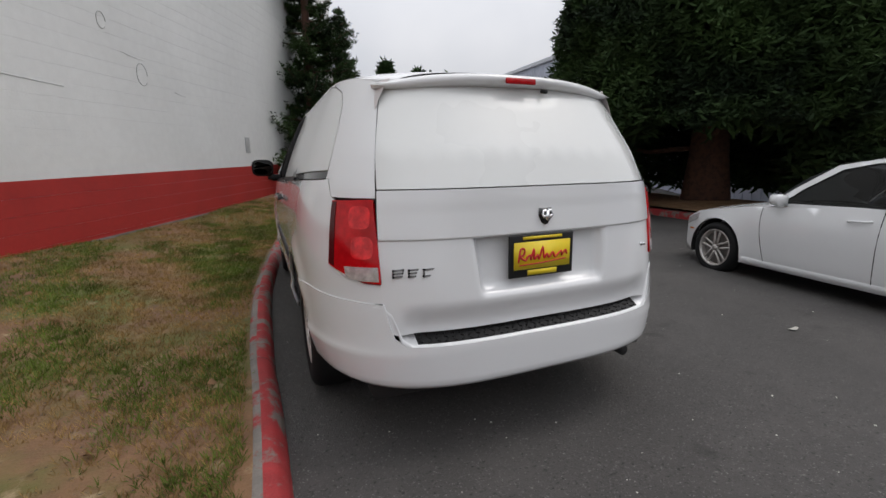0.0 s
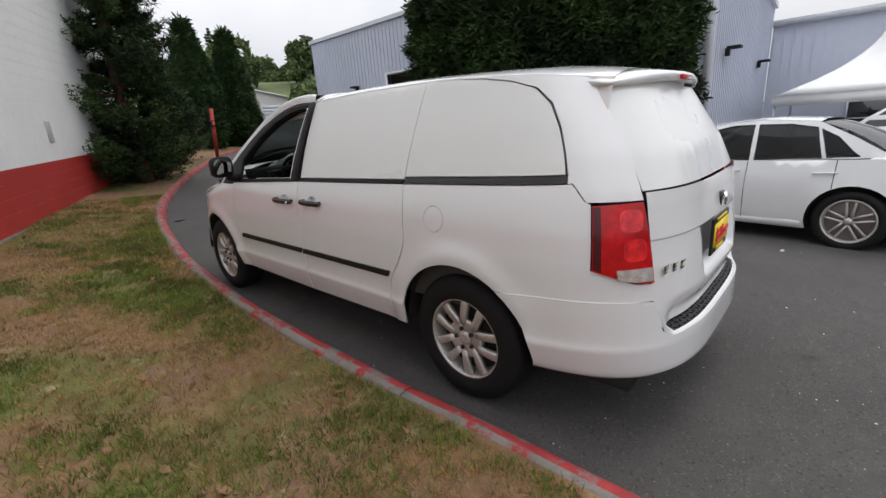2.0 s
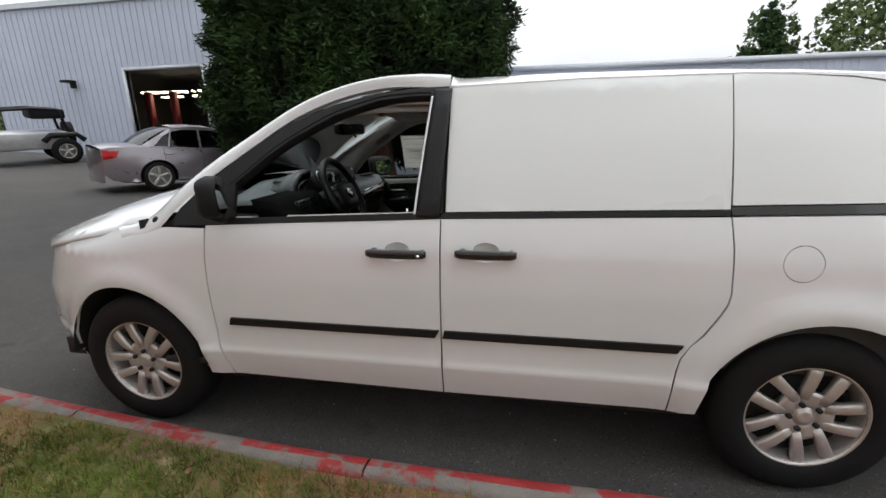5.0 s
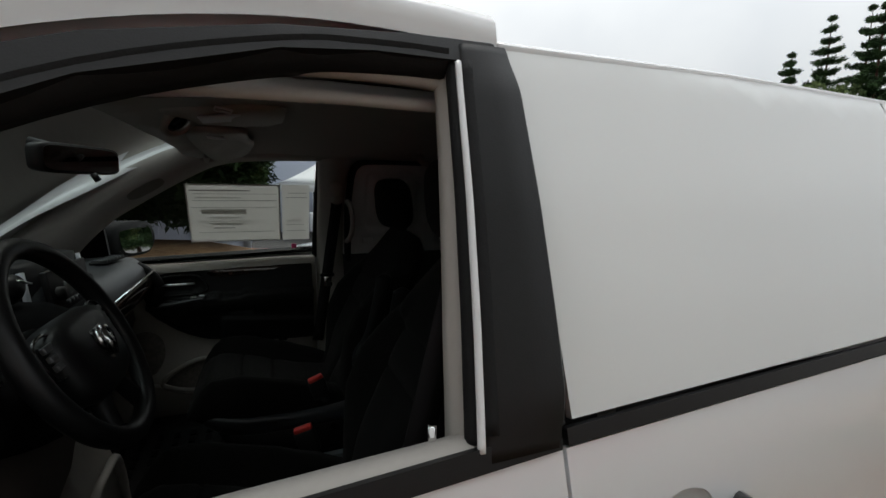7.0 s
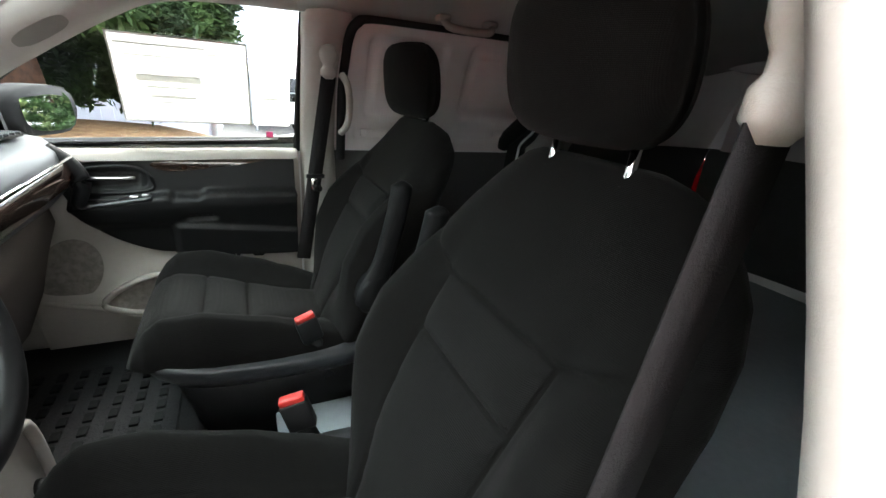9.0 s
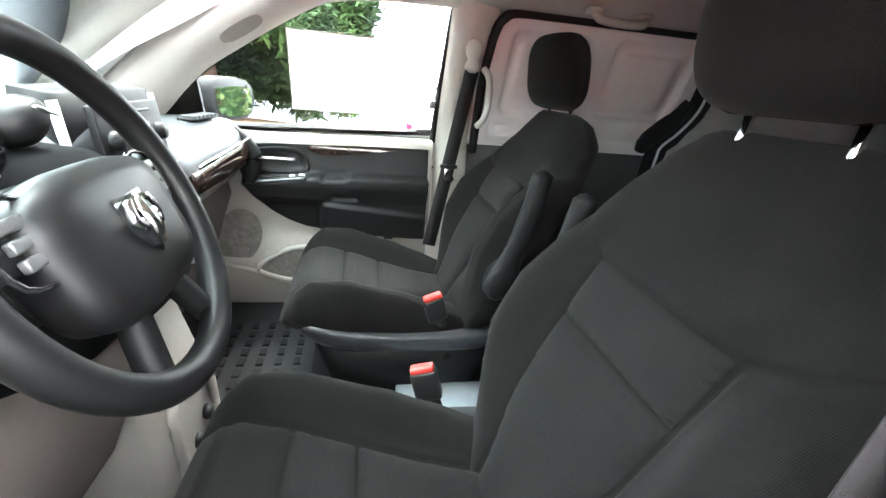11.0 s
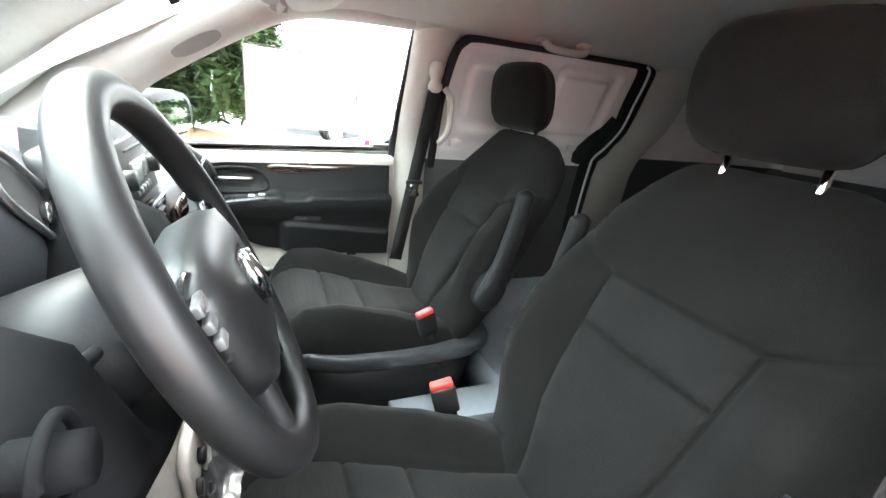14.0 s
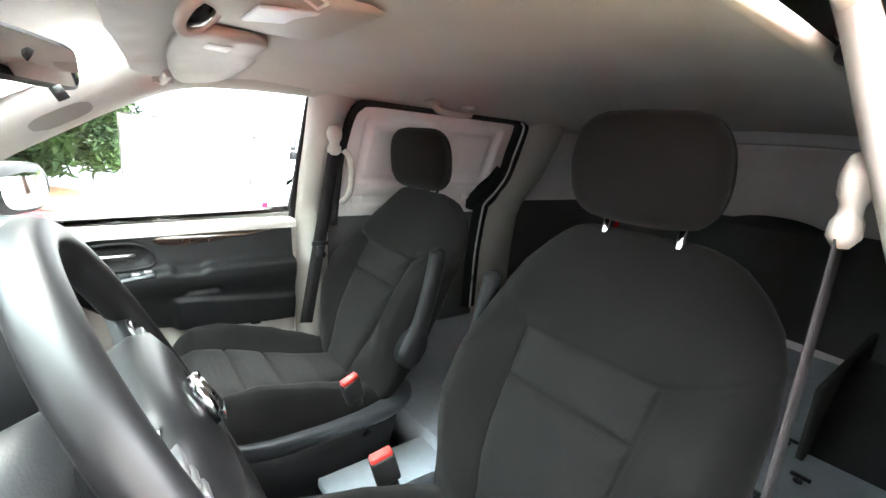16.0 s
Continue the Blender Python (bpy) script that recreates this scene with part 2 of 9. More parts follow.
M["leather"] = material("black_wheel_leather", (0.006, 0.006, 0.0063), 0.42, vary=0.06, scale=4, fine=200, bump=0.02, bump_scale=600, rough_vary=0.03, spec=0.3)
M["headliner"] = material("grey_headliner_felt", (0.44, 0.42, 0.395), 0.95, vary=0.05, scale=3, fine=160, bump=0.1, bump_scale=600)
M["inner_metal"] = material("primer_white_inner_door", (0.68, 0.635, 0.63), 0.42, vary=0.05, scale=3, fine=20)
M["cargo_floor"] = material("blue_grey_load_floor", (0.34, 0.37, 0.40), 0.6, vary=0.1, scale=3, fine=40)
M["cargo_trim"] = material("dark_cargo_trim", (0.06, 0.06, 0.06), 0.8, vary=0.15, scale=3, fine=60)
M["carpet"] = material("black_floor_mat", (0.018, 0.018, 0.019), 0.85, vary=0.3, scale=8, fine=120, bump=0.5, bump_scale=160)
M["belt_web"] = material("grey_belt_webbing", (0.0105, 0.0092, 0.0098), 0.75, spec=0.2, vary=0.1, scale=4, fine=200, bump=0.2, bump_scale=500)
M["buckle_red"] = material("red_buckle_button", (0.62, 0.035, 0.03), 0.35, vary=0.05)
M["paper"] = material("window_sticker_paper", (0.62, 0.62, 0.57), 0.8, vary=0.04)
M["ink"] = material("grey_print", (0.36, 0.36, 0.34), 0.8, vary=0.1)
M["ink_pale"] = material("pale_print", (0.46, 0.46, 0.43), 0.8, vary=0.1)
for key, through_colour in (("paper", (0.8, 0.8, 0.76, 1)), ("ink", (0.34, 0.34, 0.32, 1)), ("ink_pale", (0.5, 0.5, 0.47, 1))):
    _n, _l = M[key].node_tree.nodes, M[key].node_tree.links
    _mx, _tr = _n.new("ShaderNodeMixShader"), _n.new("ShaderNodeBsdfTranslucent")
    _tr.inputs["Color"].default_value = through_colour
    _mx.inputs["Fac"].default_value = 0.5
    _l.new(_n["Principled BSDF"].outputs["BSDF"], _mx.inputs[1])
    _l.new(_tr.outputs["BSDF"], _mx.inputs[2])
    _l.new(_mx.outputs["Shader"], _n["Material Output"].inputs["Surface"])
M["wood"] = material("dark_gloss_wood", (0.035, 0.02, 0.015), 0.12, vary=0.4, scale=4, fine=30, coat=1.0)
M["wheel_button"] = material("dark_silver_button", (0.10, 0.10, 0.10), 0.3, metal=0.4, vary=0.1)
M["lcd"] = material("grey_display", (0.16, 0.18, 0.17), 0.2, vary=0.05)
M["pink"] = material("pink_sticker", (0.75, 0.05, 0.22), 0.5, vary=0.05)


def cloth(name, base, period):
    """Seat fabric: a fine woven rib over soft mottling."""
    m = material(name, base, 0.92, vary=0.22, scale=9, fine=140, spec=0.09)
    n, l_ = m.node_tree.nodes, m.node_tree.links
    tc = n.new("ShaderNodeTexCoord")
    hs = []
    for k in ("X", "Z"):
        wv = n.new("ShaderNodeTexWave")
        wv.bands_direction = k
        wv.inputs["Scale"].default_value = period
        wv.inputs["Distortion"].default_value = 0.6
        l_.new(tc.outputs["Object"], wv.inputs["Vector"])
        hs.append(wv)
    ad = n.new("ShaderNodeMath")
    ad.operation = "MULTIPLY"
    l_.new(hs[0].outputs["Fac"], ad.inputs[0])
    l_.new(hs[1].outputs["Fac"], ad.inputs[1])
    bp = n.new("ShaderNodeBump")
    bp.inputs["Strength"].default_value, bp.inputs["Distance"].default_value = 0.22, 0.002
    l_.new(ad.outputs["Value"], bp.inputs["Height"])
    b = n["Principled BSDF"]
    l_.new(bp.outputs["Normal"], b.inputs["Normal"])
    b.inputs["Sheen Weight"].default_value = 0.03
    b.inputs["Sheen Roughness"].default_value = 0.5
    return m


M["seat_cloth"] = cloth("charcoal_seat_cloth", (0.0056, 0.0053, 0.0050), 170)
M["seat_insert"] = cloth("ribbed_charcoal_insert", (0.0080, 0.0077, 0.0075), 130)


# ---- mesh tools ----
from mathutils.geometry import delaunay_2d_cdt


def part(name, bm, mat, parent=None, label="", smooth=True):
    """One mesh object, under its thing."""
    bmesh.ops.recalc_face_normals(bm, faces=bm.faces)
    me = bpy.data.meshes.new(name)
    bm.to_mesh(me)
    bm.free()
    for p in me.polygons:
        p.use_smooth = smooth
    me.materials.append(mat)
    ob = new(name, me)
    if parent is not None:
        ob.parent = parent
    if label:
        ob["label"] = label
    return ob


def raw(name, verts, faces, mat, parent=None, smooth=True, label=""):
    me = bpy.data.meshes.new(name)
    me.from_pydata([tuple(map(float, v)) for v in verts], [], [tuple(map(int, f)) for f in faces])
    me.update()
    for p in me.polygons:
        p.use_smooth = smooth
    me.materials.append(mat)
    ob = new(name, me)
    if parent is not None:
        ob.parent = parent
    if label:
        ob["label"] = label
    return ob


def soft_edges(ob, width, segments=2, angle=30):
    """Rounded edges on a finished part."""
    mod = ob.modifiers.new("bevel", "BEVEL")
    mod.width, mod.segments, mod.limit_method, mod.angle_limit = width, segments, "ANGLE", radians(angle)
    mod.harden_normals = False
    return ob


def thick(ob, depth, offset=-1.0):
    mod = ob.modifiers.new("solid", "SOLIDIFY")
    mod.thickness, mod.offset = depth, offset
    return ob


def empty(name, m=None, label="", category="", group="", kind=""):
    ob = new(name)
    if m is not None:
        ob.matrix_world = m
    return tagged(ob, label, category, group, kind)


def box(bm, centre, size, m=None):
    """An axis-aligned box, turned by m when given."""
    r = bmesh.ops.create_cube(bm, size=1.0)
    mm = Matrix.Translation(centre) @ (m or Matrix()) @ Matrix.Diagonal((*size, 1))
    bmesh.ops.transform(bm, matrix=mm, verts=r["verts"])
    return r["verts"]


def rod(bm, a, b, r1, r2=None, seg=12):
    """A round bar from a to b."""
    a, b = Vector(a), Vector(b)
    d = b - a
    r = bmesh.ops.create_cone(bm, cap_ends=True, segments=seg, radius1=r1, radius2=r1 if r2 is None else r2, depth=d.length)
    mm = Matrix.Translation((a + b) / 2) @ d.to_track_quat("Z", "Y").to_matrix().to_4x4()
    bmesh.ops.transform(bm, matrix=mm, verts=r["verts"])


def tube(bm, pts, radius, seg=8, closed=False, flat=1.0, up=(0, 0, 1)):
    """A bar swept along points; radius may be a list; flat squeezes it across 'up'."""
    pts = [Vector(p) for p in pts]
    n = len(pts)
    rings = []
    for i, p in enumerate(pts):
        a, b = pts[(i - 1) % n if closed else max(i - 1, 0)], pts[(i + 1) % n if closed else min(i + 1, n - 1)]
        d = (b - a).normalized()
        s = d.cross(Vector(up))
        s = s.normalized() if s.length > 1e-4 else d.cross(Vector((1, 0, 0))).normalized()
        u = s.cross(d).normalized()
        r = radius[i] if isinstance(radius, (list, tuple)) else radius
        rings.append([bm.verts.new(p + s * math.cos(k * 2 * math.pi / seg) * r + u * math.sin(k * 2 * math.pi / seg) * r * flat) for k in range(seg)])
    for i in range(n if closed else n - 1):
        A, B = rings[i], rings[(i + 1) % n]
        for k in range(seg):
            bm.faces.new((A[k], A[(k + 1) % seg], B[(k + 1) % seg], B[k]))
    if not closed:
        bm.faces.new(rings[0][::-1])
        bm.faces.new(rings[-1])


def spline(pts, per=8, closed=False):
    """Smooth points through the given ones."""
    P = [np.array(p, float) for p in pts]
    n = len(P)
    out = []
    for i in range(n if closed else n - 1):
        if closed:
            a, b, c, d = P[(i - 1) % n], P[i], P[(i + 1) % n], P[(i + 2) % n]
        else:
            a, b, c, d = P[max(i - 1, 0)], P[i], P[i + 1], P[min(i + 2, n - 1)]
        for k in range(per):
            t = k / per
            out.append(0.5 * (2 * b + (c - a) * t + (2 * a - 5 * b + 4 * c - d) * t * t + (3 * b - a - 3 * c + d) * t ** 3))
    if not closed:
        out.append(P[-1])
    return out


def loft(bm, rings, closed=True, caps=True):
    """Skin over rings of equal counts."""
    R = [[bm.verts.new(tuple(map(float, p))) for p in ring] for ring in rings]
    n = len(R[0])
    for A, B in zip(R, R[1:]):
        for k in range(n if closed else n - 1):
            bm.faces.new((A[k], A[(k + 1) % n], B[(k + 1) % n], B[k]))
    if caps and closed:
        bm.faces.new(R[0][::-1])
        bm.faces.new(R[-1])
    return R


def lathe(bm, profile, seg=48, axis="x"):
    """Turn (axial, radius) pairs round an axis."""
    rings = []
    for a, r in profile:
        ring = []
        for k in range(seg):
            c, s = math.cos(2 * math.pi * k / seg) * r, math.sin(2 * math.pi * k / seg) * r
            ring.append({"x": (a, c, s), "y": (c, a, s), "z": (c, s, a)}[axis])
        rings.append(ring)
    loft(bm, rings, caps=False)


def inside(poly, x, y):
    c = False
    for (x1, y1), (x2, y2) in zip(poly, poly[1:] + poly[:1]):
        if (y1 > y) != (y2 > y) and x < (x2 - x1) * (y - y1) / (y2 - y1) + x1:
            c = not c
    return c


def dense(poly, step):
    out = []
    for (x1, y1), (x2, y2) in zip(poly, poly[1:] + poly[:1]):
        n = max(1, int(math.hypot(x2 - x1, y2 - y1) / step))
        out += [(x1 + (x2 - x1) * k / n, y1 + (y2 - y1) * k / n) for k in range(n)]
    return out


def patch(bm, poly, surf, step=0.05, holes=(), rows=()):
    """Fill an outline given in two surface coordinates, less its holes, and lay it on surf(u, v)."""
    loops = [dense([tuple(p) for p in poly], step)] + [dense([tuple(p) for p in h], step) for h in holes]
    pts, edges = [], []
    for lo in loops:
        o = len(pts)
        pts += lo
        edges += [(o + i, o + (i + 1) % len(lo)) for i in range(len(lo))]
    us, vs = [p[0] for p in loops[0]], [p[1] for p in loops[0]]
    rim_n = len(pts)
    for v in rows:
        u = min(us)
        while u < max(us):
            if inside(loops[0], u, v) and not any(inside(h, u, v) for h in loops[1:]) and min((a - u) ** 2 + (b - v) ** 2 for a, b in pts[:rim_n]) > (0.3 * step) ** 2:
                pts.append((u, v))
            u += step * 0.4
    u = min(us) + step / 2
    row = 0
    while u < max(us):
        v = min(vs) + step * (0.5 + 0.5 * (row % 2))
        while v < max(vs):
            if inside(loops[0], u, v) and not any(abs(v - r) < 0.5 * step for r in rows) and not any(inside(h, u, v) for h in loops[1:]) and min((a - u) ** 2 + (b - v) ** 2 for a, b in pts[:rim_n]) > (0.45 * step) ** 2:
                pts.append((u, v))
            v += step
        u += step * 0.9
        row += 1
    ov, oe, of, *_ = delaunay_2d_cdt([Vector(p) for p in pts], edges, [], 0, 1e-5)
    keep = bm.verts.layers.float_vector.get("uv") or bm.verts.layers.float_vector.new("uv")
    V = [bm.verts.new(tuple(map(float, surf(p.x, p.y)))) for p in ov]
    for v, p in zip(V, ov):
        v[keep] = (p.x, p.y, 1.0)
    for f in of:
        cx, cy = sum(ov[i].x for i in f) / 3, sum(ov[i].y for i in f) / 3
        if inside(loops[0], cx, cy) and not any(inside(h, cx, cy) for h in loops[1:]):
            try:
                bm.faces.new([V[i] for i in f])
            except ValueError:
                pass
    loose = [v for v in bm.verts if not v.link_faces]
    bmesh.ops.delete(bm, geom=loose, context="VERTS")


def scatter(tv, tf, places, turns, sizes):
    """Many copies of a small template joined into arrays of vertices and faces."""
    tv, tf = np.asarray(tv, float), np.asarray(tf, int)
    n = len(places)
    R = np.asarray(turns, float)
    V = np.einsum("nij,kj->nki", R, tv) * np.asarray(sizes, float)[:, None, None] + np.asarray(places, float)[:, None, :]
    F = tf[None] + (np.arange(n) * len(tv))[:, None, None]
    return V.reshape(-1, 3), F.reshape(-1, tf.shape[1])


def raw_np(name, V, F, mat, parent=None, smooth=False):
    me = bpy.data.meshes.new(name)
    k = F.shape[1]
    me.vertices.add(len(V))
    me.vertices.foreach_set("co", V.astype(np.float32).ravel())
    me.loops.add(F.size)
    me.loops.foreach_set("vertex_index", F.astype(np.int32).ravel())
    me.polygons.add(len(F))
    me.polygons.foreach_set("loop_start", np.arange(0, F.size, k, dtype=np.int32))
    me.update(calc_edges=True)
    me.materials.append(mat)
    ob = new(name, me)
    if parent is not None:
        ob.parent = parent
    return ob


def turn_matrices(rng, yaw, pitch, roll):
    cy, sy, cp, sp, cr, sr = np.cos(yaw), np.sin(yaw), np.cos(pitch), np.sin(pitch), np.cos(roll), np.sin(roll)
    R = np.empty((len(yaw), 3, 3))
    R[:, 0, 0], R[:, 0, 1], R[:, 0, 2] = cy * cp, cy * sp * sr - sy * cr, cy * sp * cr + sy * sr
    R[:, 1, 0], R[:, 1, 1], R[:, 1, 2] = sy * cp, sy * sp * sr + cy * cr, sy * sp * cr - cy * sr
    R[:, 2, 0], R[:, 2, 1], R[:, 2, 2] = -sp, cp * sr, cp * cr
    return R


def smoothstep(a, b, x):
    t = min(1.0, max(0.0, (x - a) / (b - a)))
    return t * t * (3 - 2 * t)


# ---- the site: ground, lawn, kerbs, walls, trees ----
def ground_z(x, y):
    """The yard: level at the van, falling to the far side and rising ahead."""
    rise = 0.05 * max(0.0, y - 3.5) * smoothstep(3.5, 9, y)
    fall = 0.05 * max(0.0, x - 1.3) * smoothstep(1.3, 3.0, x) * (1 - 0.85 * smoothstep(0.8, 3.5, y) * smoothstep(14.0, 10.0, x))
    bank = 0.55 * smoothstep(8.5, 14.0, x) * smoothstep(7.0, 13.0, y)
    back = 0.03 * max(0.0, -4 - y)
    return min(3.0, rise) - min(2.2, fall) + bank - min(1.0, back) - 0.004


KERB_PTS = [(-1.19, -14.0), (-1.17, -6.0), (-1.165, -1.0), (-1.19, 0.4), (-1.165, 1.9), (-1.08, 3.0), (-0.935, 4.3), (-0.72, 5.6), (-0.35, 7.4), (0.35, 9.4), (1.7, 12.4), (3.6, 16.0), (5.6, 19.5), (7.4, 20.9), (10.0, 21.5)]
KERB = spline(KERB_PTS, 10)


def kerb_x(y):
    ys = [p[1] for p in KERB]
    return float(np.interp(y, ys, [p[0] for p in KERB]))


def lawn_z(x, y):
    d = max(0.0, kerb_x(y) - 0.14 - x)
    return ground_z(kerb_x(y), y) + 0.115 + 0.24 * smoothstep(0.0, 3.2, d) * smoothstep(-5, 5, y) + 0.012 * math.sin(x * 3.1 + y * 1.7)


def sheet(name, xs, ys, fz, mat, keep=None):
    V, F, idx = [], [], {}
    for j, y in enumerate(ys):
        for i, x in enumerate(xs):
            idx[i, j] = len(V)
            V.append((x, y, fz(x, y)))
    for j in range(len(ys) - 1):
        for i in range(len(xs) - 1):
            if keep is None or keep((xs[i] + xs[i + 1]) / 2, (ys[j] + ys[j + 1]) / 2):
                F.append((idx[i, j], idx[i + 1, j], idx[i + 1, j + 1], idx[i, j + 1]))
    return raw(name, V, F, mat)


def span(stops):
    out = []
    for a, b, n in stops:
        out += [a + (b - a) * k / n for k in range(n)]
    return out + [stops[-1][1]]


ground = sheet("ground", span([(-900, -60, 6), (-60, -8, 8), (-8, 20, 42), (20, 60, 10), (60, 900, 6)]), span([(-900, -60, 6), (-60, -10, 8), (-10, 34, 58), (34, 70, 8), (70, 900, 6)]), ground_z, M["asphalt"])
tagged(ground, "dark grey worn asphalt yard with pale grit", "asphalt ground", kind="structure")

# lawn between the kerb and the white wall
LV, LF = [], []
lys = [y for y in np.arange(-14, 21.4, 0.25)]
for y in lys:
    x1 = kerb_x(y) - 0.085
    for k in range(25):
        f = (k / 24) ** 1.4
        x = x1 - f * 14
        LV.append((x, y, lawn_z(x, y)))
for j in range(len(lys) - 1):
    for k in range(24):
        a = j * 25 + k
        LF.append((a, a + 1, a + 26, a + 25))
lawn = raw("lawn", LV, LF, M["lawn_soil"])
tagged(lawn, "patchy half-dry lawn with bare soil", "lawn", kind="structure")

# grass tufts on the lawn
rng = np.random.default_rng(5)


def tufts(name, count, mat, green, hmin, hmax, label):
    P, S = [], []
    while len(P) < count:
        y = rng.uniform(-3.2, 9.5)
        d = 0.12 + abs(rng.normal(0, 1.6))
        x = kerb_x(y) - d
        if d > 5.5:
            continue
        w = noise.noise((x * 1.1, y * 1.1, 0.3)) + 0.6 * noise.noise((x * 3.1, y * 3.1, 4.0))
        if noise.noise((x * 0.8 + 7.0, y * 0.8, 2.0)) + 0.5 * noise.noise((x * 2.6, y * 2.6, 8.0)) > 0.34 + rng.uniform(-0.1, 0.3):
            continue
        if (green and w < 0.05 + rng.uniform(-0.25, 0.25)) or (not green and w > 0.35 + rng.uniform(-0.3, 0.3)):
            continue
        P.append((x, y, lawn_z(x, y) - 0.004))
        S.append(rng.uniform(hmin, hmax))
    tv, tf = [], []
    for k in range(5):
        a = k * 2.4
        lean = 0.35 + 0.5 * ((k * 37) % 10) / 10
        c, s = math.cos(a), math.sin(a)
        b = len(tv)
        ox, oy = 0.25 * c * (k % 3), 0.25 * s * (k % 3)
        tv += [(ox - s * 0.05, oy + c * 0.05, 0), (ox + s * 0.05, oy - c * 0.05, 0), (ox + c * lean * 0.5 + s * 0.03, oy + s * lean * 0.5 - c * 0.03, 0.62), (ox + c * lean, oy + s * lean, 1.0)]
        tf += [(b, b + 1, b + 2), (b, b + 2, b + 3)]
    n = len(P)
    R = turn_matrices(rng, rng.uniform(0, 6.28, n), rng.normal(0, 0.25, n), rng.normal(0, 0.25, n))
    V, F = scatter(tv, tf, P, R, S)
    ob = raw_np(name, V, F, mat)
    tagged(ob, label, "grass", kind="stuff")


tufts("dry_grass", 30000, M["grass_dry"], False, 0.014, 0.042, "short straw-coloured dry grass on the lawn")
tufts("green_grass", 22000, M["grass_green"], True, 0.018, 0.05, "short green grass patches on the lawn")

# fallen leaves and litter on lawn and asphalt
leaf_mat = material("dead_leaf", (0.22, 0.12, 0.06), 0.9, vary=0.4, scale=20)
pale_mat = material("pale_litter", (0.6, 0.58, 0.52), 0.8, vary=0.2)
LP = [(kerb_x(y) - d, y) for y, d in zip(rng.uniform(-2, 8, 150), rng.uniform(0.15, 3.5, 150))]
n = len(LP)
V, F = scatter([(-1, -0.5, 0), (0, -0.7, 0.25), (1, 0, 0.1), (0.1, 0.7, 0.3), (-0.8, 0.4, 0.05)], [(0, 1, 3), (1, 2, 3), (0, 3, 4)], [(x, y, lawn_z(x, y) + 0.015) for x, y in LP], turn_matrices(rng, rng.uniform(0, 6.28, n), rng.normal(0, 0.3, n), rng.normal(0, 0.3, n)), rng.uniform(0.012, 0.032, n))
tagged(raw_np("fallen_leaves", V, F, leaf_mat), "scattered dead brown leaves on the lawn", "leaves", kind="stuff")
GP = [(x, y) for x, y in zip(rng.uniform(-1.1, 6, 420), rng.uniform(-3.5, 6, 420)) if x > kerb_x(y) + 0.05]
n = len(GP)
V, F = scatter([(-1, -0.8, 0), (1, -0.6, 0), (0.7, 0.9, 0), (-0.8, 0.7, 0), (0, 0, 0.8)], [(0, 1, 4), (1, 2, 4), (2, 3, 4), (3, 0, 4)], [(x, y, ground_z(x, y)) for x, y in GP], turn_matrices(rng, rng.uniform(0, 6.28, n), np.zeros(n), np.zeros(n)), rng.uniform(0.002, 0.007, n))
tagged(raw_np("grit", V, F, pale_mat), "pale loose grit on the asphalt", "grit", kind="stuff")
for i, (x, y, s) in enumerate([(2.6, -0.6, 0.05), (3.2, -1.0, 0.04), (-0.15, 7.2, 0.09), (0.9, -1.9, 0.025)]):
    bm = bmesh.new()
    patch(bm, [(-1, -0.4), (0, -0.6), (0.9, -0.3), (1.1, 0.3), (0.1, 0.5), (-0.9, 0.4)], lambda u, v: (x + u * s, y + v * s, ground_z(x, y) + 0.006 + 0.2 * s * (u * u - v)), 0.5)
    ob = part("paper_scrap", bm, pale_mat if i != 3 else leaf_mat)
    tagged(ob, "small crumpled scrap lying on the asphalt", "litter")


def kerb_run(name, pts, paint, width=0.10, height=0.13, piece=1.5, label="", side=1):
    """A kerb of cast stones along points, each a stone of its own with rounded edges."""
    top = empty(name, None, label, "kerb", kind="structure")
    acc, group = 0.0, [pts[0]]
    runs = []
    for a, b in zip(pts, pts[1:]):
        group.append(b)
        acc += math.hypot(b[0] - a[0], b[1] - a[1])
        if acc > piece:
            runs.append(group)
            group, acc = [b], 0.0
    if len(group) > 1:
        runs.append(group)
    for r, g in enumerate(runs):
        rings = []
        for i, p in enumerate(g):
            a, b = g[max(i - 1, 0)], g[min(i + 1, len(g) - 1)]
            dx, dy = b[0] - a[0], b[1] - a[1]
            L = math.hypot(dx, dy)
            nx, ny = -dy / L * side, dx / L * side
            px, py = p[0], p[1]
            if i in (0, len(g) - 1):
                s = 0.004 if i == 0 else -0.004
                px, py = px + dx / L * s, py + dy / L * s
            gz = ground_z(px, py)
            w = 0.004 * math.sin(r * 7.3 + i)
            prof = [(0.05, -0.12), (0.05, 0.01), (0.035, height * 0.6), (0.012, height - 0.015), (-0.012, height), (-width * 0.5, height + 0.004 + w), (-width + 0.02, height), (-width, height - 0.02), (-width, -0.12)]
            rings.append([(px - nx * o, py - ny * o, gz + h) for o, h in prof])
        bm = bmesh.new()
        loft(bm, [q[:6] for q in rings], closed=False)
        n0 = len(bm.faces)
        loft(bm, [q[5:] for q in rings], closed=False)
        bm.faces.ensure_lookup_table()
        for f in list(bm.faces)[n0:]:
            f.material_index = 1
        bmesh.ops.remove_doubles(bm, verts=bm.verts, dist=1e-5)
        part("kerb_stone", bm, paint, top).data.materials.append(M["kerb_concrete"])
    return top


kerb_run("kerb_lawn", [tuple(p) for p in KERB if p[1] > -9], M["kerb_paint"], label="concrete kerb with worn flaking red paint along the lawn")

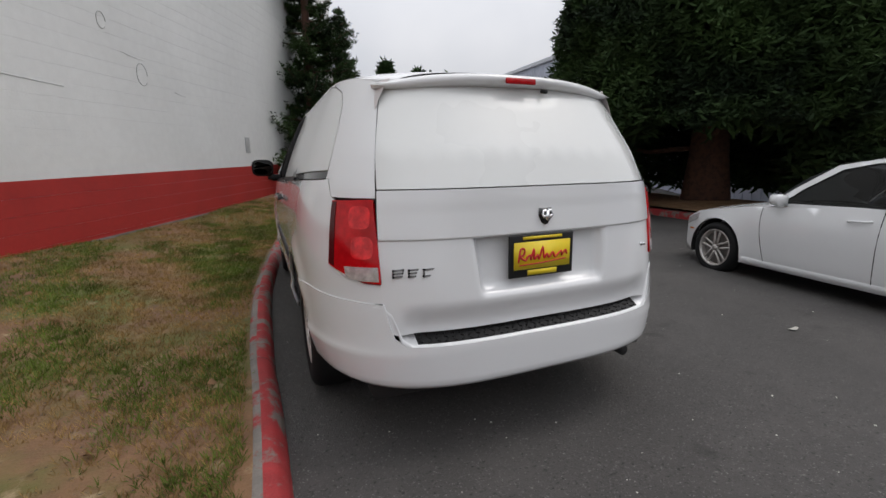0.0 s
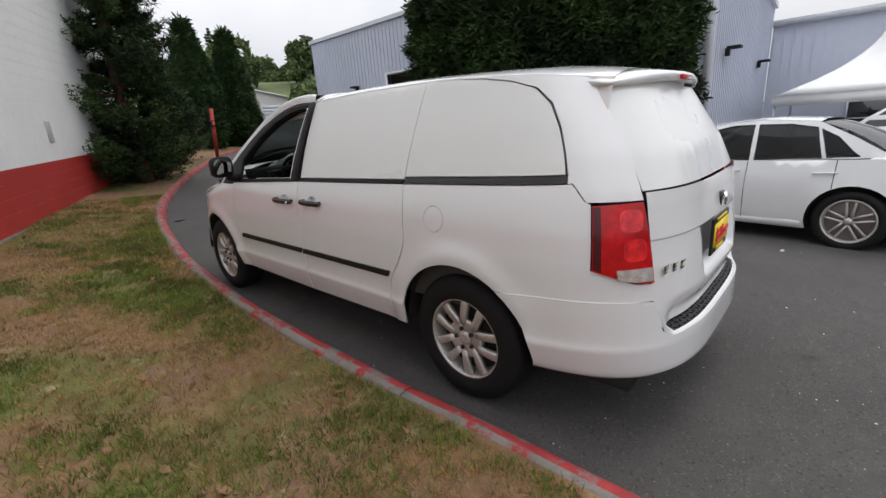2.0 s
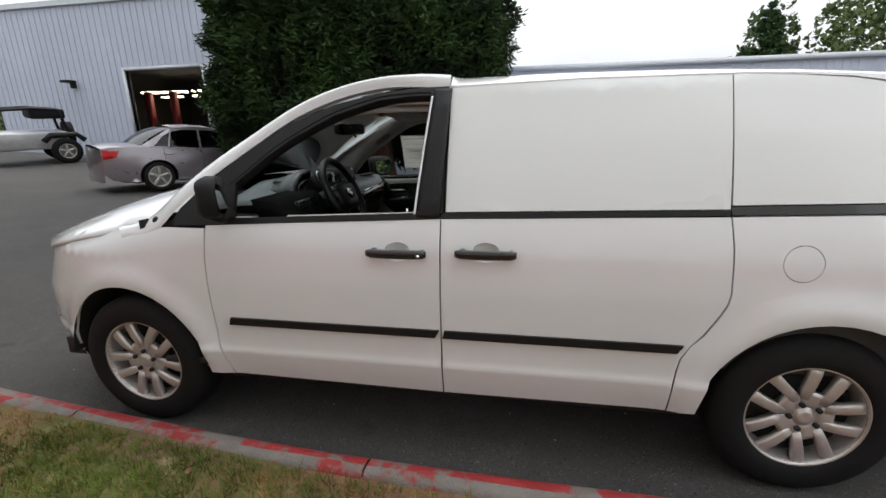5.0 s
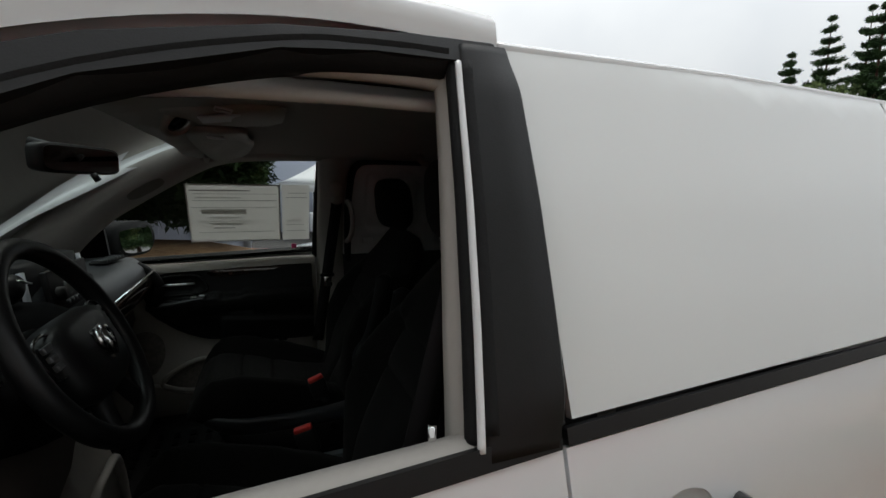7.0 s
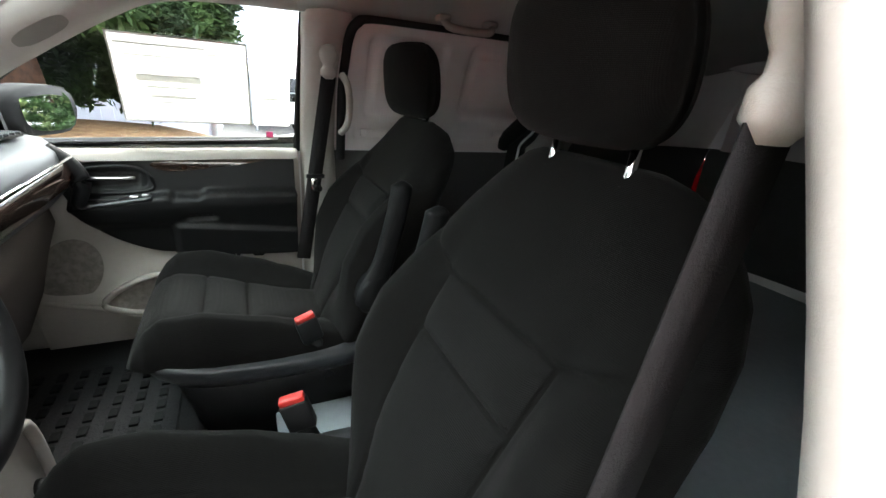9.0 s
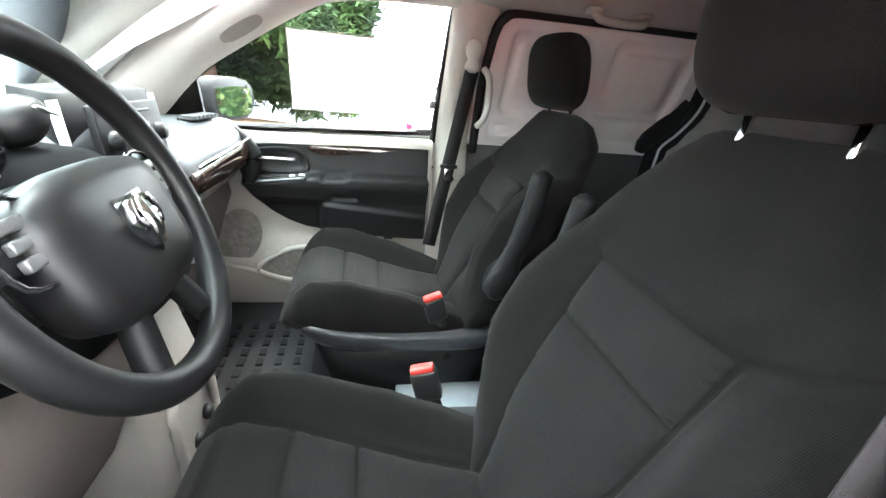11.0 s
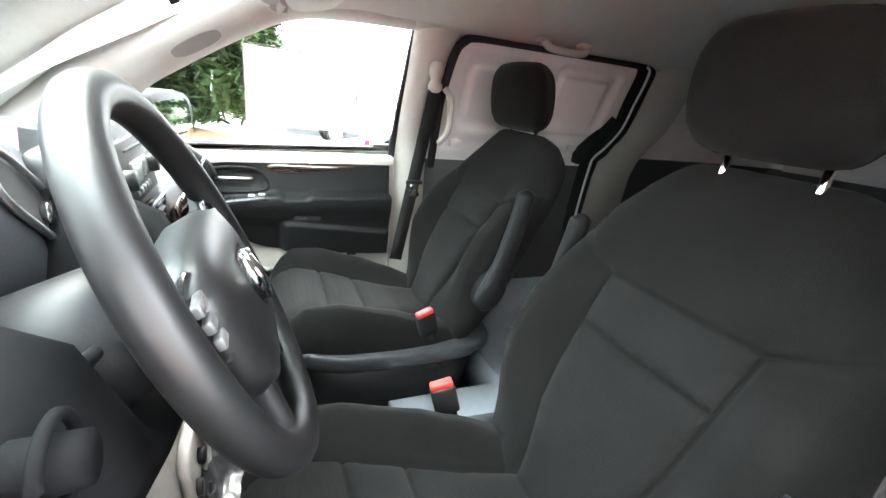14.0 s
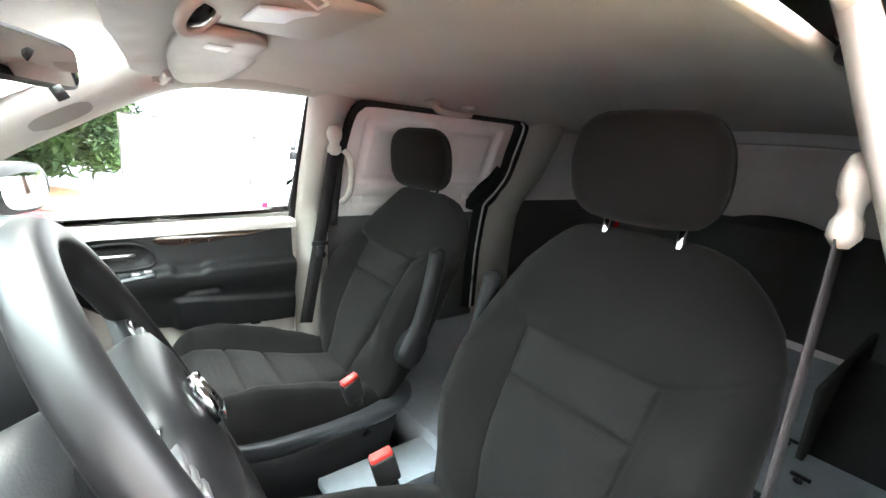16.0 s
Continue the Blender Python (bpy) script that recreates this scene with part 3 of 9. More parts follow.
# planted island under the big conifer
ISLAND = [tuple(p) for p in spline([(7.85, 2.0), (8.4, 0.9), (9.8, 0.5), (12.4, 1.2), (13.4, 4.5), (12.6, 7.0), (10.4, 7.9), (8.6, 7.5), (7.85, 6.4), (7.7, 4.2)], 8, closed=True)]
kerb_run("kerb_island", [(x, y) for x, y in ISLAND] + [ISLAND[0]], M["kerb_paint"], label="red painted concrete kerb round the planted island", side=1, width=0.2, height=0.15)
bm = bmesh.new()
patch(bm, [(x * 0.985 + 0.13, y * 0.985 + 0.07) for x, y in ISLAND], lambda u, v: (u, v, ground_z(u, v) + 0.11 + 0.22 * math.exp(-((u - 9.8) ** 2 + (v - 4.8) ** 2) / 6)), 0.5)
tagged(part("bark_mulch_bed", bm, M["mulch"]), "orange-brown bark mulch bed under the conifer", "mulch bed", kind="structure")


# ---- white block wall with its red band ----
def block_wall():
    top = empty("wall_west", None, "white painted block wall with a broad red band at its foot", "wall", kind="structure")
    dx, dy = math.cos(radians(65.5)), math.sin(radians(65.5))
    nx, ny = dy, -dx
    p0 = (-1.3 - dx * 16, 9.2 - dy * 16)
    length = 24.0

    def at(s, z, o=0.0):
        return (p0[0] + dx * s + nx * o, p0[1] + dy * s + ny * o, z)

    def slab(bm, s0, s1, z0, z1, o0, o1):
        """z0 and z1 give the heights at both ends."""
        q = [at(s0, z0[0], o0), at(s1, z0[1], o0), at(s1, z1[1], o0), at(s0, z1[0], o0), at(s0, z0[0], o1), at(s1, z0[1], o1), at(s1, z1[1], o1), at(s0, z1[0], o1)]
        v = [bm.verts.new(p) for p in q]
        for f in ((3, 2, 1, 0), (4, 5, 6, 7), (0, 1, 5, 4), (1, 2, 6, 5), (2, 3, 7, 6), (3, 0, 4, 7)):
            bm.faces.new([v[i] for i in f])

    rise = 0.0275

    def zb(s):
        return 1.31 + rise * (s - 16)

    cours = 0.2
    bm = bmesh.new()
    slab(bm, 0, length, (-1.0, -1.0), (9.5, 9.5), -0.3, -0.0025)
    part("wall_core", bm, M["wall_white"], top, smooth=False)
    for band, mat, k0, k1 in (("red_course", M["wall_red"], -5, 0), ("white_course", M["wall_white"], 0, 38)):
        for k in range(k0, k1):
            bm = bmesh.new()
            z0, z1 = zb(0) + k * cours + 0.001, zb(0) + (k + 1) * cours - 0.001
            e = rise * length
            slab(bm, 0, length, (z0, z0 + e), (z1, z1 + e), -0.02, 0.0 + 0.0004 * ((k * 7) % 3))
            part(band, bm, mat, top, smooth=False)
    # stained footing
    bm = bmesh.new()
    slab(bm, 0, length, (-0.5, 0.0), (zb(0) - 0.86, zb(length) - 0.86), -0.02, 0.03)
    part("footing", bm, M["dirty_base"], top, smooth=False)
    # a plastered scar and a small vent on the wall
    bm = bmesh.new()
    slab(bm, 15.85, 16.05, (1.62, 1.62), (1.98, 1.98), 0.0, 0.018)
    soft_edges(part("vent_plate", bm, material("grey_vent_plate", (0.45, 0.46, 0.46), 0.6), top), 0.004)
    bm = bmesh.new()
    for s, z, r in ((12.6, 2.75, 0.12), (11.9, 3.35, 0.08)):
        pts = [at(s + math.cos(a) * r, z + math.sin(a) * r * 1.4, 0.004) for a in np.linspace(0, 5.6, 18)]
        tube(bm, pts, 0.006, 5)
    for s, z, L in ((9.5, 2.35, 1.6), (12.2, 3.0, 0.5), (13.4, 2.6, 0.3)):
        tube(bm, [at(s, z, 0.003), at(s + L * 0.4, z - 0.02, 0.003), at(s + L, z - 0.03, 0.003)], 0.004, 5)
    part("plaster_scar", bm, material("grey_filler", (0.56, 0.57, 0.56), 0.8), top)


block_wall()


# ---- trees ----
def leaf_template(kind):
    tv, tf = [], []
    r = np.random.default_rng({"spray": 3, "needle": 8, "leaf": 4}[kind])
    count = {"spray": 8, "needle": 11, "leaf": 8}[kind]
    for k in range(count):
        a = r.uniform(0, 6.28)
        up = r.uniform(-0.5, 1.0) if kind != "needle" else r.uniform(-0.6, 0.5)
        d = np.array([math.cos(a), math.sin(a), up])
        d /= np.linalg.norm(d)
        s = np.cross(d, r.normal(size=3))
        s /= np.linalg.norm(s)
        L, w = r.uniform(0.6, 1.0), {"spray": 0.10, "needle": 0.10, "leaf": 0.3}[kind]
        o = r.normal(0, 0.2, 3)
        b = len(tv)
        tv += [tuple(o - s * w * 0.5), tuple(o + d * L * 0.5 + s * w), tuple(o + d * L), tuple(o + d * L * 0.55 - s * w)]
        tf += [(b, b + 1, b + 2), (b, b + 2, b + 3)]
    return tv, tf


def trunk_mesh(bm, h, r, lean=0.0, seg=12, flare=1.5):
    rings = []
    for i in range(12):
        f = i / 11
        rr = r * (1 - f) ** 0.8 + 0.02 + r * (flare - 1) * math.exp(-f * 14)
        rings.append([(lean * f * h + rr * math.cos(a) * (1 + 0.12 * math.sin(a * 5 + f * 3)), rr * math.sin(a) * (1 + 0.12 * math.cos(a * 4)), f * h) for a in np.linspace(0, 2 * math.pi, seg, endpoint=False)])
    loft(bm, rings)


def spruce(m, h, r, seed, mat, label, levels=26, base=0.9, dense=6, tuft=1.0):
    """A layered conifer with separate drooping limbs and gaps between them."""
    g = np.random.default_rng(seed)
    top = empty("spruce_tree", m, label, "tree")
    bm = bmesh.new()
    trunk_mesh(bm, h, 0.16)
    part("trunk", bm, M["bark"], top)
    P, S = [], []
    for lv in range(levels):
        f = lv / (levels - 1)
        z = base + f * (h - base - 0.2)
        for k in range(int(dense * (1 - 0.35 * f))):
            a = g.uniform(0, 6.28)
            L = r * (1 - f) ** 0.75 * g.uniform(0.45, 1.2) + 0.12
            pts = []
            for q in range(5):
                e = q / 4
                pts.append((math.cos(a) * L * e, math.sin(a) * L * e, z + L * (0.04 * e - 0.20 * e * e + 0.34 * e ** 3)))
            bm = bmesh.new()
            tube(bm, pts, [0.028 * (1 - q / 5) + 0.004 for q in range(5)], 5)
            part("limb", bm, M["bark"], top)
            n = int(8 + 38 * L)
            for q in range(n):
                e = g.uniform(0.15, 1.03)
                w = 0.11 * L * (1 - 0.55 * e) + 0.03
                o = g.normal(0, w, 2)
                P.append((math.cos(a) * L * e - math.sin(a) * o[0], math.sin(a) * L * e + math.cos(a) * o[0], z + L * (0.04 * e - 0.20 * e * e + 0.34 * e ** 3) + o[1] * 0.55 - 0.03))
                S.append(g.uniform(0.08, 0.17) * tuft)
    n = len(P)
    tv, tf = leaf_template("needle")
    V, F = scatter(tv, tf, P, turn_matrices(g, g.uniform(0, 6.28, n), g.normal(0, 0.5, n), g.normal(0, 0.5, n)), S)
    raw_np("crown", V, F, mat, top)
    return top


def shaggy(m, h, r, seed, mat, label, count, size, base=0.5, shape="column", name="conifer_tree", trunk_r=0.3, gap=None):
    """A dense columnar or egg-shaped conifer: a shell of many small sprays with folds and gaps."""
    g = np.random.default_rng(seed)
    top = empty(name, m, label, "tree")
    bm = bmesh.new()
    trunk_mesh(bm, h * 0.95, trunk_r)
    part("trunk", bm, M["bark"], top)
    P, S = [], []
    while len(P) < count:
        f = g.uniform(0, 1)
        a = g.uniform(0, 6.28)
        if shape == "column":
            R = r * min(1.0, 0.55 + 3.5 * f) * (1 - max(0, f - 0.25) / 0.75) ** 0.62
        else:
            R = r * (0.93 + 0.07 * smoothstep(0, 0.1, f)) * (1 - 0.45 * f ** 1.6) * (1 - max(0, f - 0.85) / 0.16) ** 0.5 if f < 1 else 0
        fold = 1 + 0.16 * noise.noise((math.cos(a) * 2.2 + seed, math.sin(a) * 2.2, f * h * 0.45)) + 0.10 * noise.noise((math.cos(a) * 6 + seed, math.sin(a) * 6, f * h * 1.6))
        R = R * fold * (1 - abs(g.normal(0, 0.07)))
        z = base + f * (h - base)
        if gap and abs(math.degrees(a) - gap[0]) < gap[1] and z < gap[2] + 0.25 * noise.noise((a * 9, z * 3, 1.0)):
            continue
        P.append((math.cos(a) * R, math.sin(a) * R, z))
        S.append(size * g.uniform(0.6, 1.35))
    # inner limbs
    for k in range(26):
        a, f = g.uniform(0, 6.28), g.uniform(0.05, 0.8)
        z = base + f * (h - base)
        bm = bmesh.new()
        tube(bm, [(0, 0, z), (math.cos(a) * r * 0.4, math.sin(a) * r * 0.4, z - 0.1), (math.cos(a) * r * 0.75, math.sin(a) * r * 0.75, z + 0.25)], [0.09, 0.06, 0.02], 6)
        part("limb", bm, M["bark"], top)
    n = len(P)
    tv, tf = leaf_template("spray")
    V, F = scatter(tv, tf, P, turn_matrices(g, g.uniform(0, 6.28, n), g.normal(0, 0.45, n), g.normal(0, 0.45, n)), S)
    # a ragged inner mass, so that no daylight shows through the middle
    q = n // 6
    V2, F2 = scatter(tv, tf, [(x * 0.72, y * 0.72, z) for x, y, z in P[:q]], turn_matrices(g, g.uniform(0, 6.28, q), g.normal(0, 0.6, q), g.normal(0, 0.6, q)), [size * 2.6] * q)
    raw_np("crown", np.vstack([V, V2]), np.vstack([F, F2 + len(V)]), mat, top)
    return top


spruce(pose(0.55, 11.9, 0.55), 9.5, 1.8, 11, M["needle_dark"], "tall dark spruce with layered drooping limbs beside the white wall", levels=26, base=0.3, dense=10, tuft=1.1)
spruce(pose(2.5, 17.0, 0.75), 7.0, 1.45, 12, M["needle_mid"], "bushy green spruce beyond the tall one", levels=24, base=0.4, dense=9, tuft=1.15)
shaggy(pose(5.75, 21.7, 0.9), 5.8, 1.2, 21, M["needle_mid"], "clipped green columnar cypress beside the drive", 6500, 0.19, base=0.1, name="cypress_tree")
shaggy(pose(7.9, 22.6, 0.95), 5.6, 1.15, 22, M["needle_mid"], "slender green columnar cypress beside the drive", 6000, 0.19, base=0.1, name="cypress_tree")
shaggy(pose(9.6, 5.4, -0.15), 17.5, 3.75, 31, M["needle_dark"], "huge dense dark conifer on a mulch island", 74000, 0.21, base=0.7, shape="egg", trunk_r=0.42, gap=(212, 46, 2.1), name="giant_conifer_tree")


# ---- buildings and distance ----
def shell(bm, x0, x1, y0, y1, z0, z1):
    box(bm, ((x0 + x1) / 2, (y0 + y1) / 2, (z0 + z1) / 2), (x1 - x0, y1 - y0, z1 - z0))


def siding(bm, a, b, z0, z1, out, pitch=0.3, depth=0.03, gap=None):
    """Vertical ribs on a wall from a to b; gap: (along0, along1, top) left free."""
    a, b, out = Vector((*a, 0)), Vector((*b, 0)), Vector((*out, 0))
    L = (b - a).length
    d = (b - a) / L
    s = 0.0
    while s < L - 0.05:
        lo = z0
        if gap and gap[0] - 0.02 < s < gap[1]:
            lo = gap[2]
        p = a + d * (s + pitch * 0.5)
        rot = Matrix.Rotation(math.atan2(d.y, d.x), 4, "Z")
        box(bm, (p.x + out.x * depth / 2, p.y + out.y * depth / 2, (lo + z1) / 2), (0.055, depth, z1 - lo), rot)
        s += pitch


def workshop():
    top = empty("workshop_building", None, "lilac-grey ribbed metal workshop with an open garage bay", "building")
    X0, Y0, Y1, H = 14.5, 2.35, 25.0, 7.1
    gy0, gy1, gz0, gz1 = 14.3, 18.0, 0.95, 4.25
    for w in ((0, 0.2, Y0, gy0, -1.5, H), (0, 0.2, gy1, Y1, -1.5, H), (0, 0.2, gy0, gy1, gz1, H), (0, 0.2, gy0, gy1, -1.5, gz0), (0.2, 12.3, Y0, Y0 + 0.2, -1.5, H - 1.0), (0.2, 12.3, Y1 - 0.2, Y1, -1.5, H - 1.0), (12.1, 12.3, Y0 + 0.2, Y1 - 0.2, -1.5, H - 1.0)):
        bm = bmesh.new()
        shell(bm, X0 + w[0], X0 + w[1], *w[2:])
        part("wall", bm, M["metal_siding"], top, smooth=False)
    bm = bmesh.new()
    siding(bm, (X0, Y0), (X0, Y1), -1.0, H - 0.05, (-1, 0), gap=(gy0 - Y0, gy1 - Y0, gz1))
    siding(bm, (X0, Y0), (X0 + 12.2, Y0), -1.0, H - 1.05, (0, -1))
    part("siding_ribs", bm, M["metal_siding"], top, smooth=False)
    bm = bmesh.new()
    v = [bm.verts.new(p) for p in ((X0 - 0.12, Y0 - 0.15, H), (X0 + 12.4, Y0 - 0.15, H - 1.0), (X0 + 12.4, Y1 + 0.15, H - 1.0), (X0 - 0.12, Y1 + 0.15, H), (X0 - 0.12, Y0 - 0.15, H - 0.2), (X0 + 12.4, Y0 - 0.15, H - 1.2), (X0 + 12.4, Y1 + 0.15, H - 1.2), (X0 - 0.12, Y1 + 0.15, H - 0.2))]
    for f in ((0, 1, 2, 3), (7, 6, 5, 4), (0, 4, 5, 1), (1, 5, 6, 2), (2, 6, 7, 3), (3, 7, 4, 0)):
        bm.faces.new([v[i] for i in f])
    part("roof", bm, M["siding_trim"], top, "pale grey metal roof edge", smooth=False)
    bm = bmesh.new()
    shell(bm, X0 - 0.08, X0 + 0.02, Y0 - 0.1, Y0 + 0.12, -1.0, H - 0.2)
    part("corner_trim", bm, M["siding_trim"], top)
    bm = bmesh.new()
    for y0, y1, z0, z1 in ((gy0 - 0.12, gy0, gz0, gz1 + 0.12), (gy1, gy1 + 0.12, gz0, gz1 + 0.12), (gy0, gy1, gz1, gz1 + 0.12)):
        shell(bm, X0 - 0.04, X0 + 0.24, y0, y1, z0, z1)
    part("garage_frame", bm, M["siding_trim"], top)
    ya, yb, zc = gy0 - 2.5, gy1 + 4.5, gz1 + 0.6
    # bay lining, with the gloom inside painted on as near-black
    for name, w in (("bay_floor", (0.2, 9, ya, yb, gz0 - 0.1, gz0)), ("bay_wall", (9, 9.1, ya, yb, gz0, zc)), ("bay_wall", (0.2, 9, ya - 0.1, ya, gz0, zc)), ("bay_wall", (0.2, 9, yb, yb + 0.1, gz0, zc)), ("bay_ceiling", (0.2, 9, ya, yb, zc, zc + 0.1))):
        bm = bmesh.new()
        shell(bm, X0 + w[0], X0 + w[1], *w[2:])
        part(name, bm, M["bay_shade"], top, smooth=False)
    for x, y in ((3, 19.7), (3, 18.4), (3, 16.8), (5.5, 18.8), (5.5, 20.8)):
        bm = bmesh.new()
        shell(bm, X0 + x, X0 + x + 0.4, y - 0.55, y + 0.55, gz1 - 0.62, gz1 - 0.55)
        part("tube_light", bm, M["lamp_glow"], top, "lit workshop tube light")
    lift = material("red_lift_paint", (0.22, 0.02, 0.02), 0.5)
    for y in (16.3, 18.2, 19.6):
        bm = bmesh.new()
        shell(bm, X0 + 2.6, X0 + 2.9, y - 0.12, y + 0.12, gz0, gz1 - 0.6)
        box(bm, (X0 + 2.75, y, gz0 + 0.5), (0.8, 0.35, 0.5))
        # the first post takes the near-black bay colour
        part("car_lift", bm, lift if y > 17 else M["bay_shade"], top, "dark red car lift post")
    for x, y, z in ((X0 - 0.15, 20.6, 3.75),):
        wall_lamp(top, x, y, z, (-1, 0))
    wall_lamp(top, 23.0, Y0 - 0.15, 3.1, (0, -1))
    wall_lamp(top, 16.3, Y0 - 0.15, 3.2, (0, -1))
    # lower wing at right angles, behind the tent
    bm = bmesh.new()
    shell(bm, 26.8, 27.0, -24.0, 2.3, -3.5, 5.1)
    shell(bm, 27.0, 34.0, -24.2, -24.0, -3.5, 5.1)
    shell(bm, 26.8, 34.0, -24.2, 2.3, 5.1, 5.25)
    part("wing_wall", bm, M["metal_siding"], top, smooth=False)
    bm = bmesh.new()
    siding(bm, (26.8, -24.0), (26.8, 2.3), 2.6, 5.05, (-1, 0), pitch=0.4)
    part("wing_ribs", bm, M["metal_siding"], top, smooth=False)
    bm = bmesh.new()
    shell(bm, 26.55, 26.82, -24.3, 2.3, 5.02, 5.3)
    part("wing_gutter", bm, M["siding_trim"], top)
    for k in range(9):
        y = -2.0 - k * 2.3
        bm = bmesh.new()
        shell(bm, 26.72, 26.8, y - 0.95, y + 0.95, -0.6, 1.5)
        w = part("window", bm, M["black_gloss"], top, "dark shopfront pane")
        bm = bmesh.new()
        for a, b, c, d in ((y - 1.02, y - 0.95, -0.65, 1.55), (y + 0.95, y + 1.02, -0.65, 1.55), (y - 0.95, y + 0.95, 1.5, 1.56), (y - 0.95, y + 0.95, 0.4, 0.45)):
            shell(bm, 26.66, 26.8, a, b, c, d)
        part("window_frame", bm, M["siding_trim"], w)


def wall_lamp(parent, x, y, z, out):
    bm = bmesh.new()
    box(bm, (x, y, z), (0.14 if out[0] else 0.2, 0.2 if out[0] else 0.14, 0.26))
    box(bm, (x + out[0] * 0.2, y + out[1] * 0.2, z + 0.13), (0.42 if out[0] else 0.4, 0.4 if out[0] else 0.42, 0.1))
    soft_edges(part("wall_lamp", bm, M["black_plastic"], parent, "dark box wall lamp"), 0.015)


workshop()


def tent():
    top = empty("canopy_tent", pose(22.2, -1.9, ground_z(22, -2) - 0.25), "white peaked canopy tent on slim poles", "tent")
    n = 24
    bm = bmesh.new()
    rings = []
    for i in range(10):
        f = i / 9
        r = 3.0 * (1 - f) ** 1.9 + 0.04
        ring = []
        for k in range(n):
            a = 2 * math.pi * k / n + math.pi / 4
            q = 1 / max(abs(math.cos(a)), abs(math.sin(a)))
            q = 1 + (q - 1) * (1 - f) ** 0.7
            ring.append((math.cos(a) * r * q, math.sin(a) * r * q, 2.9 + 2.5 * f))
        rings.append(ring)
    loft(bm, rings)
    part("canopy", bm, M["canvas"], top)
    bm = bmesh.new()
    for s in (-1, 1):
        box(bm, (0, 3.0 * s, 2.72), (6.0, 0.02, 0.36))
        box(bm, (3.0 * s, 0, 2.72), (0.02, 6.04, 0.36))
    part("valance", bm, M["canvas"], top)
    for sx in (-1, 1):
        for sy in (-1, 1):
            bm = bmesh.new()
            rod(bm, (2.9 * sx, 2.9 * sy, 0), (2.9 * sx, 2.9 * sy, 2.9), 0.04)
            part("pole", bm, M["siding_trim"], top)


tent()


def shed():
    top = empty("white_shed", pose(21.7, 45.7, 1.9, 0, 0, -15), "small white shed with a grey roller door", "shed")
    bm = bmesh.new()
    v = [(-3, 0, -1), (3, 0, -1), (3, 0, 3.2), (-3, 0, 4.6)]
    a = [bm.verts.new(p) for p in v]
    b = [bm.verts.new((x, 8, z)) for x, y, z in v]
    bm.faces.new(a)
    bm.faces.new(b[::-1])
    for i in range(4):
        bm.faces.new((a[i], a[(i + 1) % 4], b[(i + 1) % 4], b[i]))
    part("wall", bm, material("cream_paint", (0.62, 0.62, 0.58), 0.7), top, smooth=False)
    bm = bmesh.new()
    box(bm, (0.6, -0.02, 1.4), (3.05, 0.04, 2.8))
    door = part("roller_door", bm, M["siding_trim"], top)
    for k in range(8):
        bm = bmesh.new()
        box(bm, (0.6, -0.06, 0.2 + k * 0.34), (3.0, 0.04, 0.31))
        part("slat", bm, M["siding_trim"], door)
    bm = bmesh.new()
    box(bm, (0, 4, 4.02), (6.7, 8.6, 0.14), Matrix.Rotation(math.atan2(-1.4, 6), 4, "Y").inverted() @ Matrix())
    part("roof", bm, material("white_shed_roof", (0.7, 0.7, 0.7), 0.6), top)


shed()


def woods(name, spots, mat, label, size, seed):
    """A far wood as one mass of many leaf clumps over rounded crowns."""
    g = np.random.default_rng(seed)
    P, S = [], []
    for x, y, z, r, h, n in spots:
        for k in range(n):
            a, b = g.uniform(0, 6.28), math.acos(g.uniform(-0.3, 1))
            w = 1 + 0.25 * noise.noise((math.cos(a) * 2 + x, math.sin(a) * 2 + y, b * 2))
            P.append((x + r * w * math.cos(a) * math.sin(b), y + r * w * math.sin(a) * math.sin(b), z + h * (0.35 + 0.65 * math.cos(b) * w)))
            S.append(size * g.uniform(0.6, 1.4))
    n = len(P)
    tv, tf = leaf_template("leaf")
    V, F = scatter(tv, tf, P, turn_matrices(g, g.uniform(0, 6.28, n), g.normal(0, 0.6, n), g.normal(0, 0.6, n)), S)
    tagged(raw_np(name, V, F, mat), label, "trees", kind="stuff")


hill_z = lambda x, y: 3 + 15 * smoothstep(55, 130, math.hypot(x - 10, y)) * smoothstep(-40, 60, y)
hill = sheet("hillside", span([(-120, 160, 40)]), span([(62, 200, 20)]), lambda x, y: hill_z(x, y) - 2.5, material("hill_scrub", (0.10, 0.13, 0.04), 0.95, vary=0.4, scale=0.08, fine=0.8))
tagged(hill, "green scrub-covered hillside beyond the yard", "hill", kind="structure")
g = np.random.default_rng(77)
woods("hill_trees", [(x, y, hill_z(x, y) - 3, r, h, int(120 + 60 * r)) for x, y, r, h in zip(g.uniform(-60, 110, 90), g.uniform(70, 150, 90), g.uniform(2.5, 5.5, 90), g.uniform(4, 11, 90))], M["leaf_far"], "mixed far trees on the hillside", 0.85, 5)
woods("far_trees", [(x, y, -1, r, h, int(260 + 110 * r)) for x, y, r, h in [(46, -21, 2.6, 12.5), (40, -24.5, 2.8, 13), (43, -28, 3.2, 14), (41, -32.5, 3, 14), (40, -37, 3.5, 15), (34, -28, 4, 9), (30, -36, 5, 12), (40, -40, 5, 13), (22, -44, 5, 11), (14, -46, 5, 10), (8, -48, 4, 13), (47, -20, 5, 9), (50, -10, 5, 8), (24, 40, 4, 7), (27, 44, 4, 8)]], M["leaf_far"], "far broadleaf trees beyond the buildings", 0.42, 6)
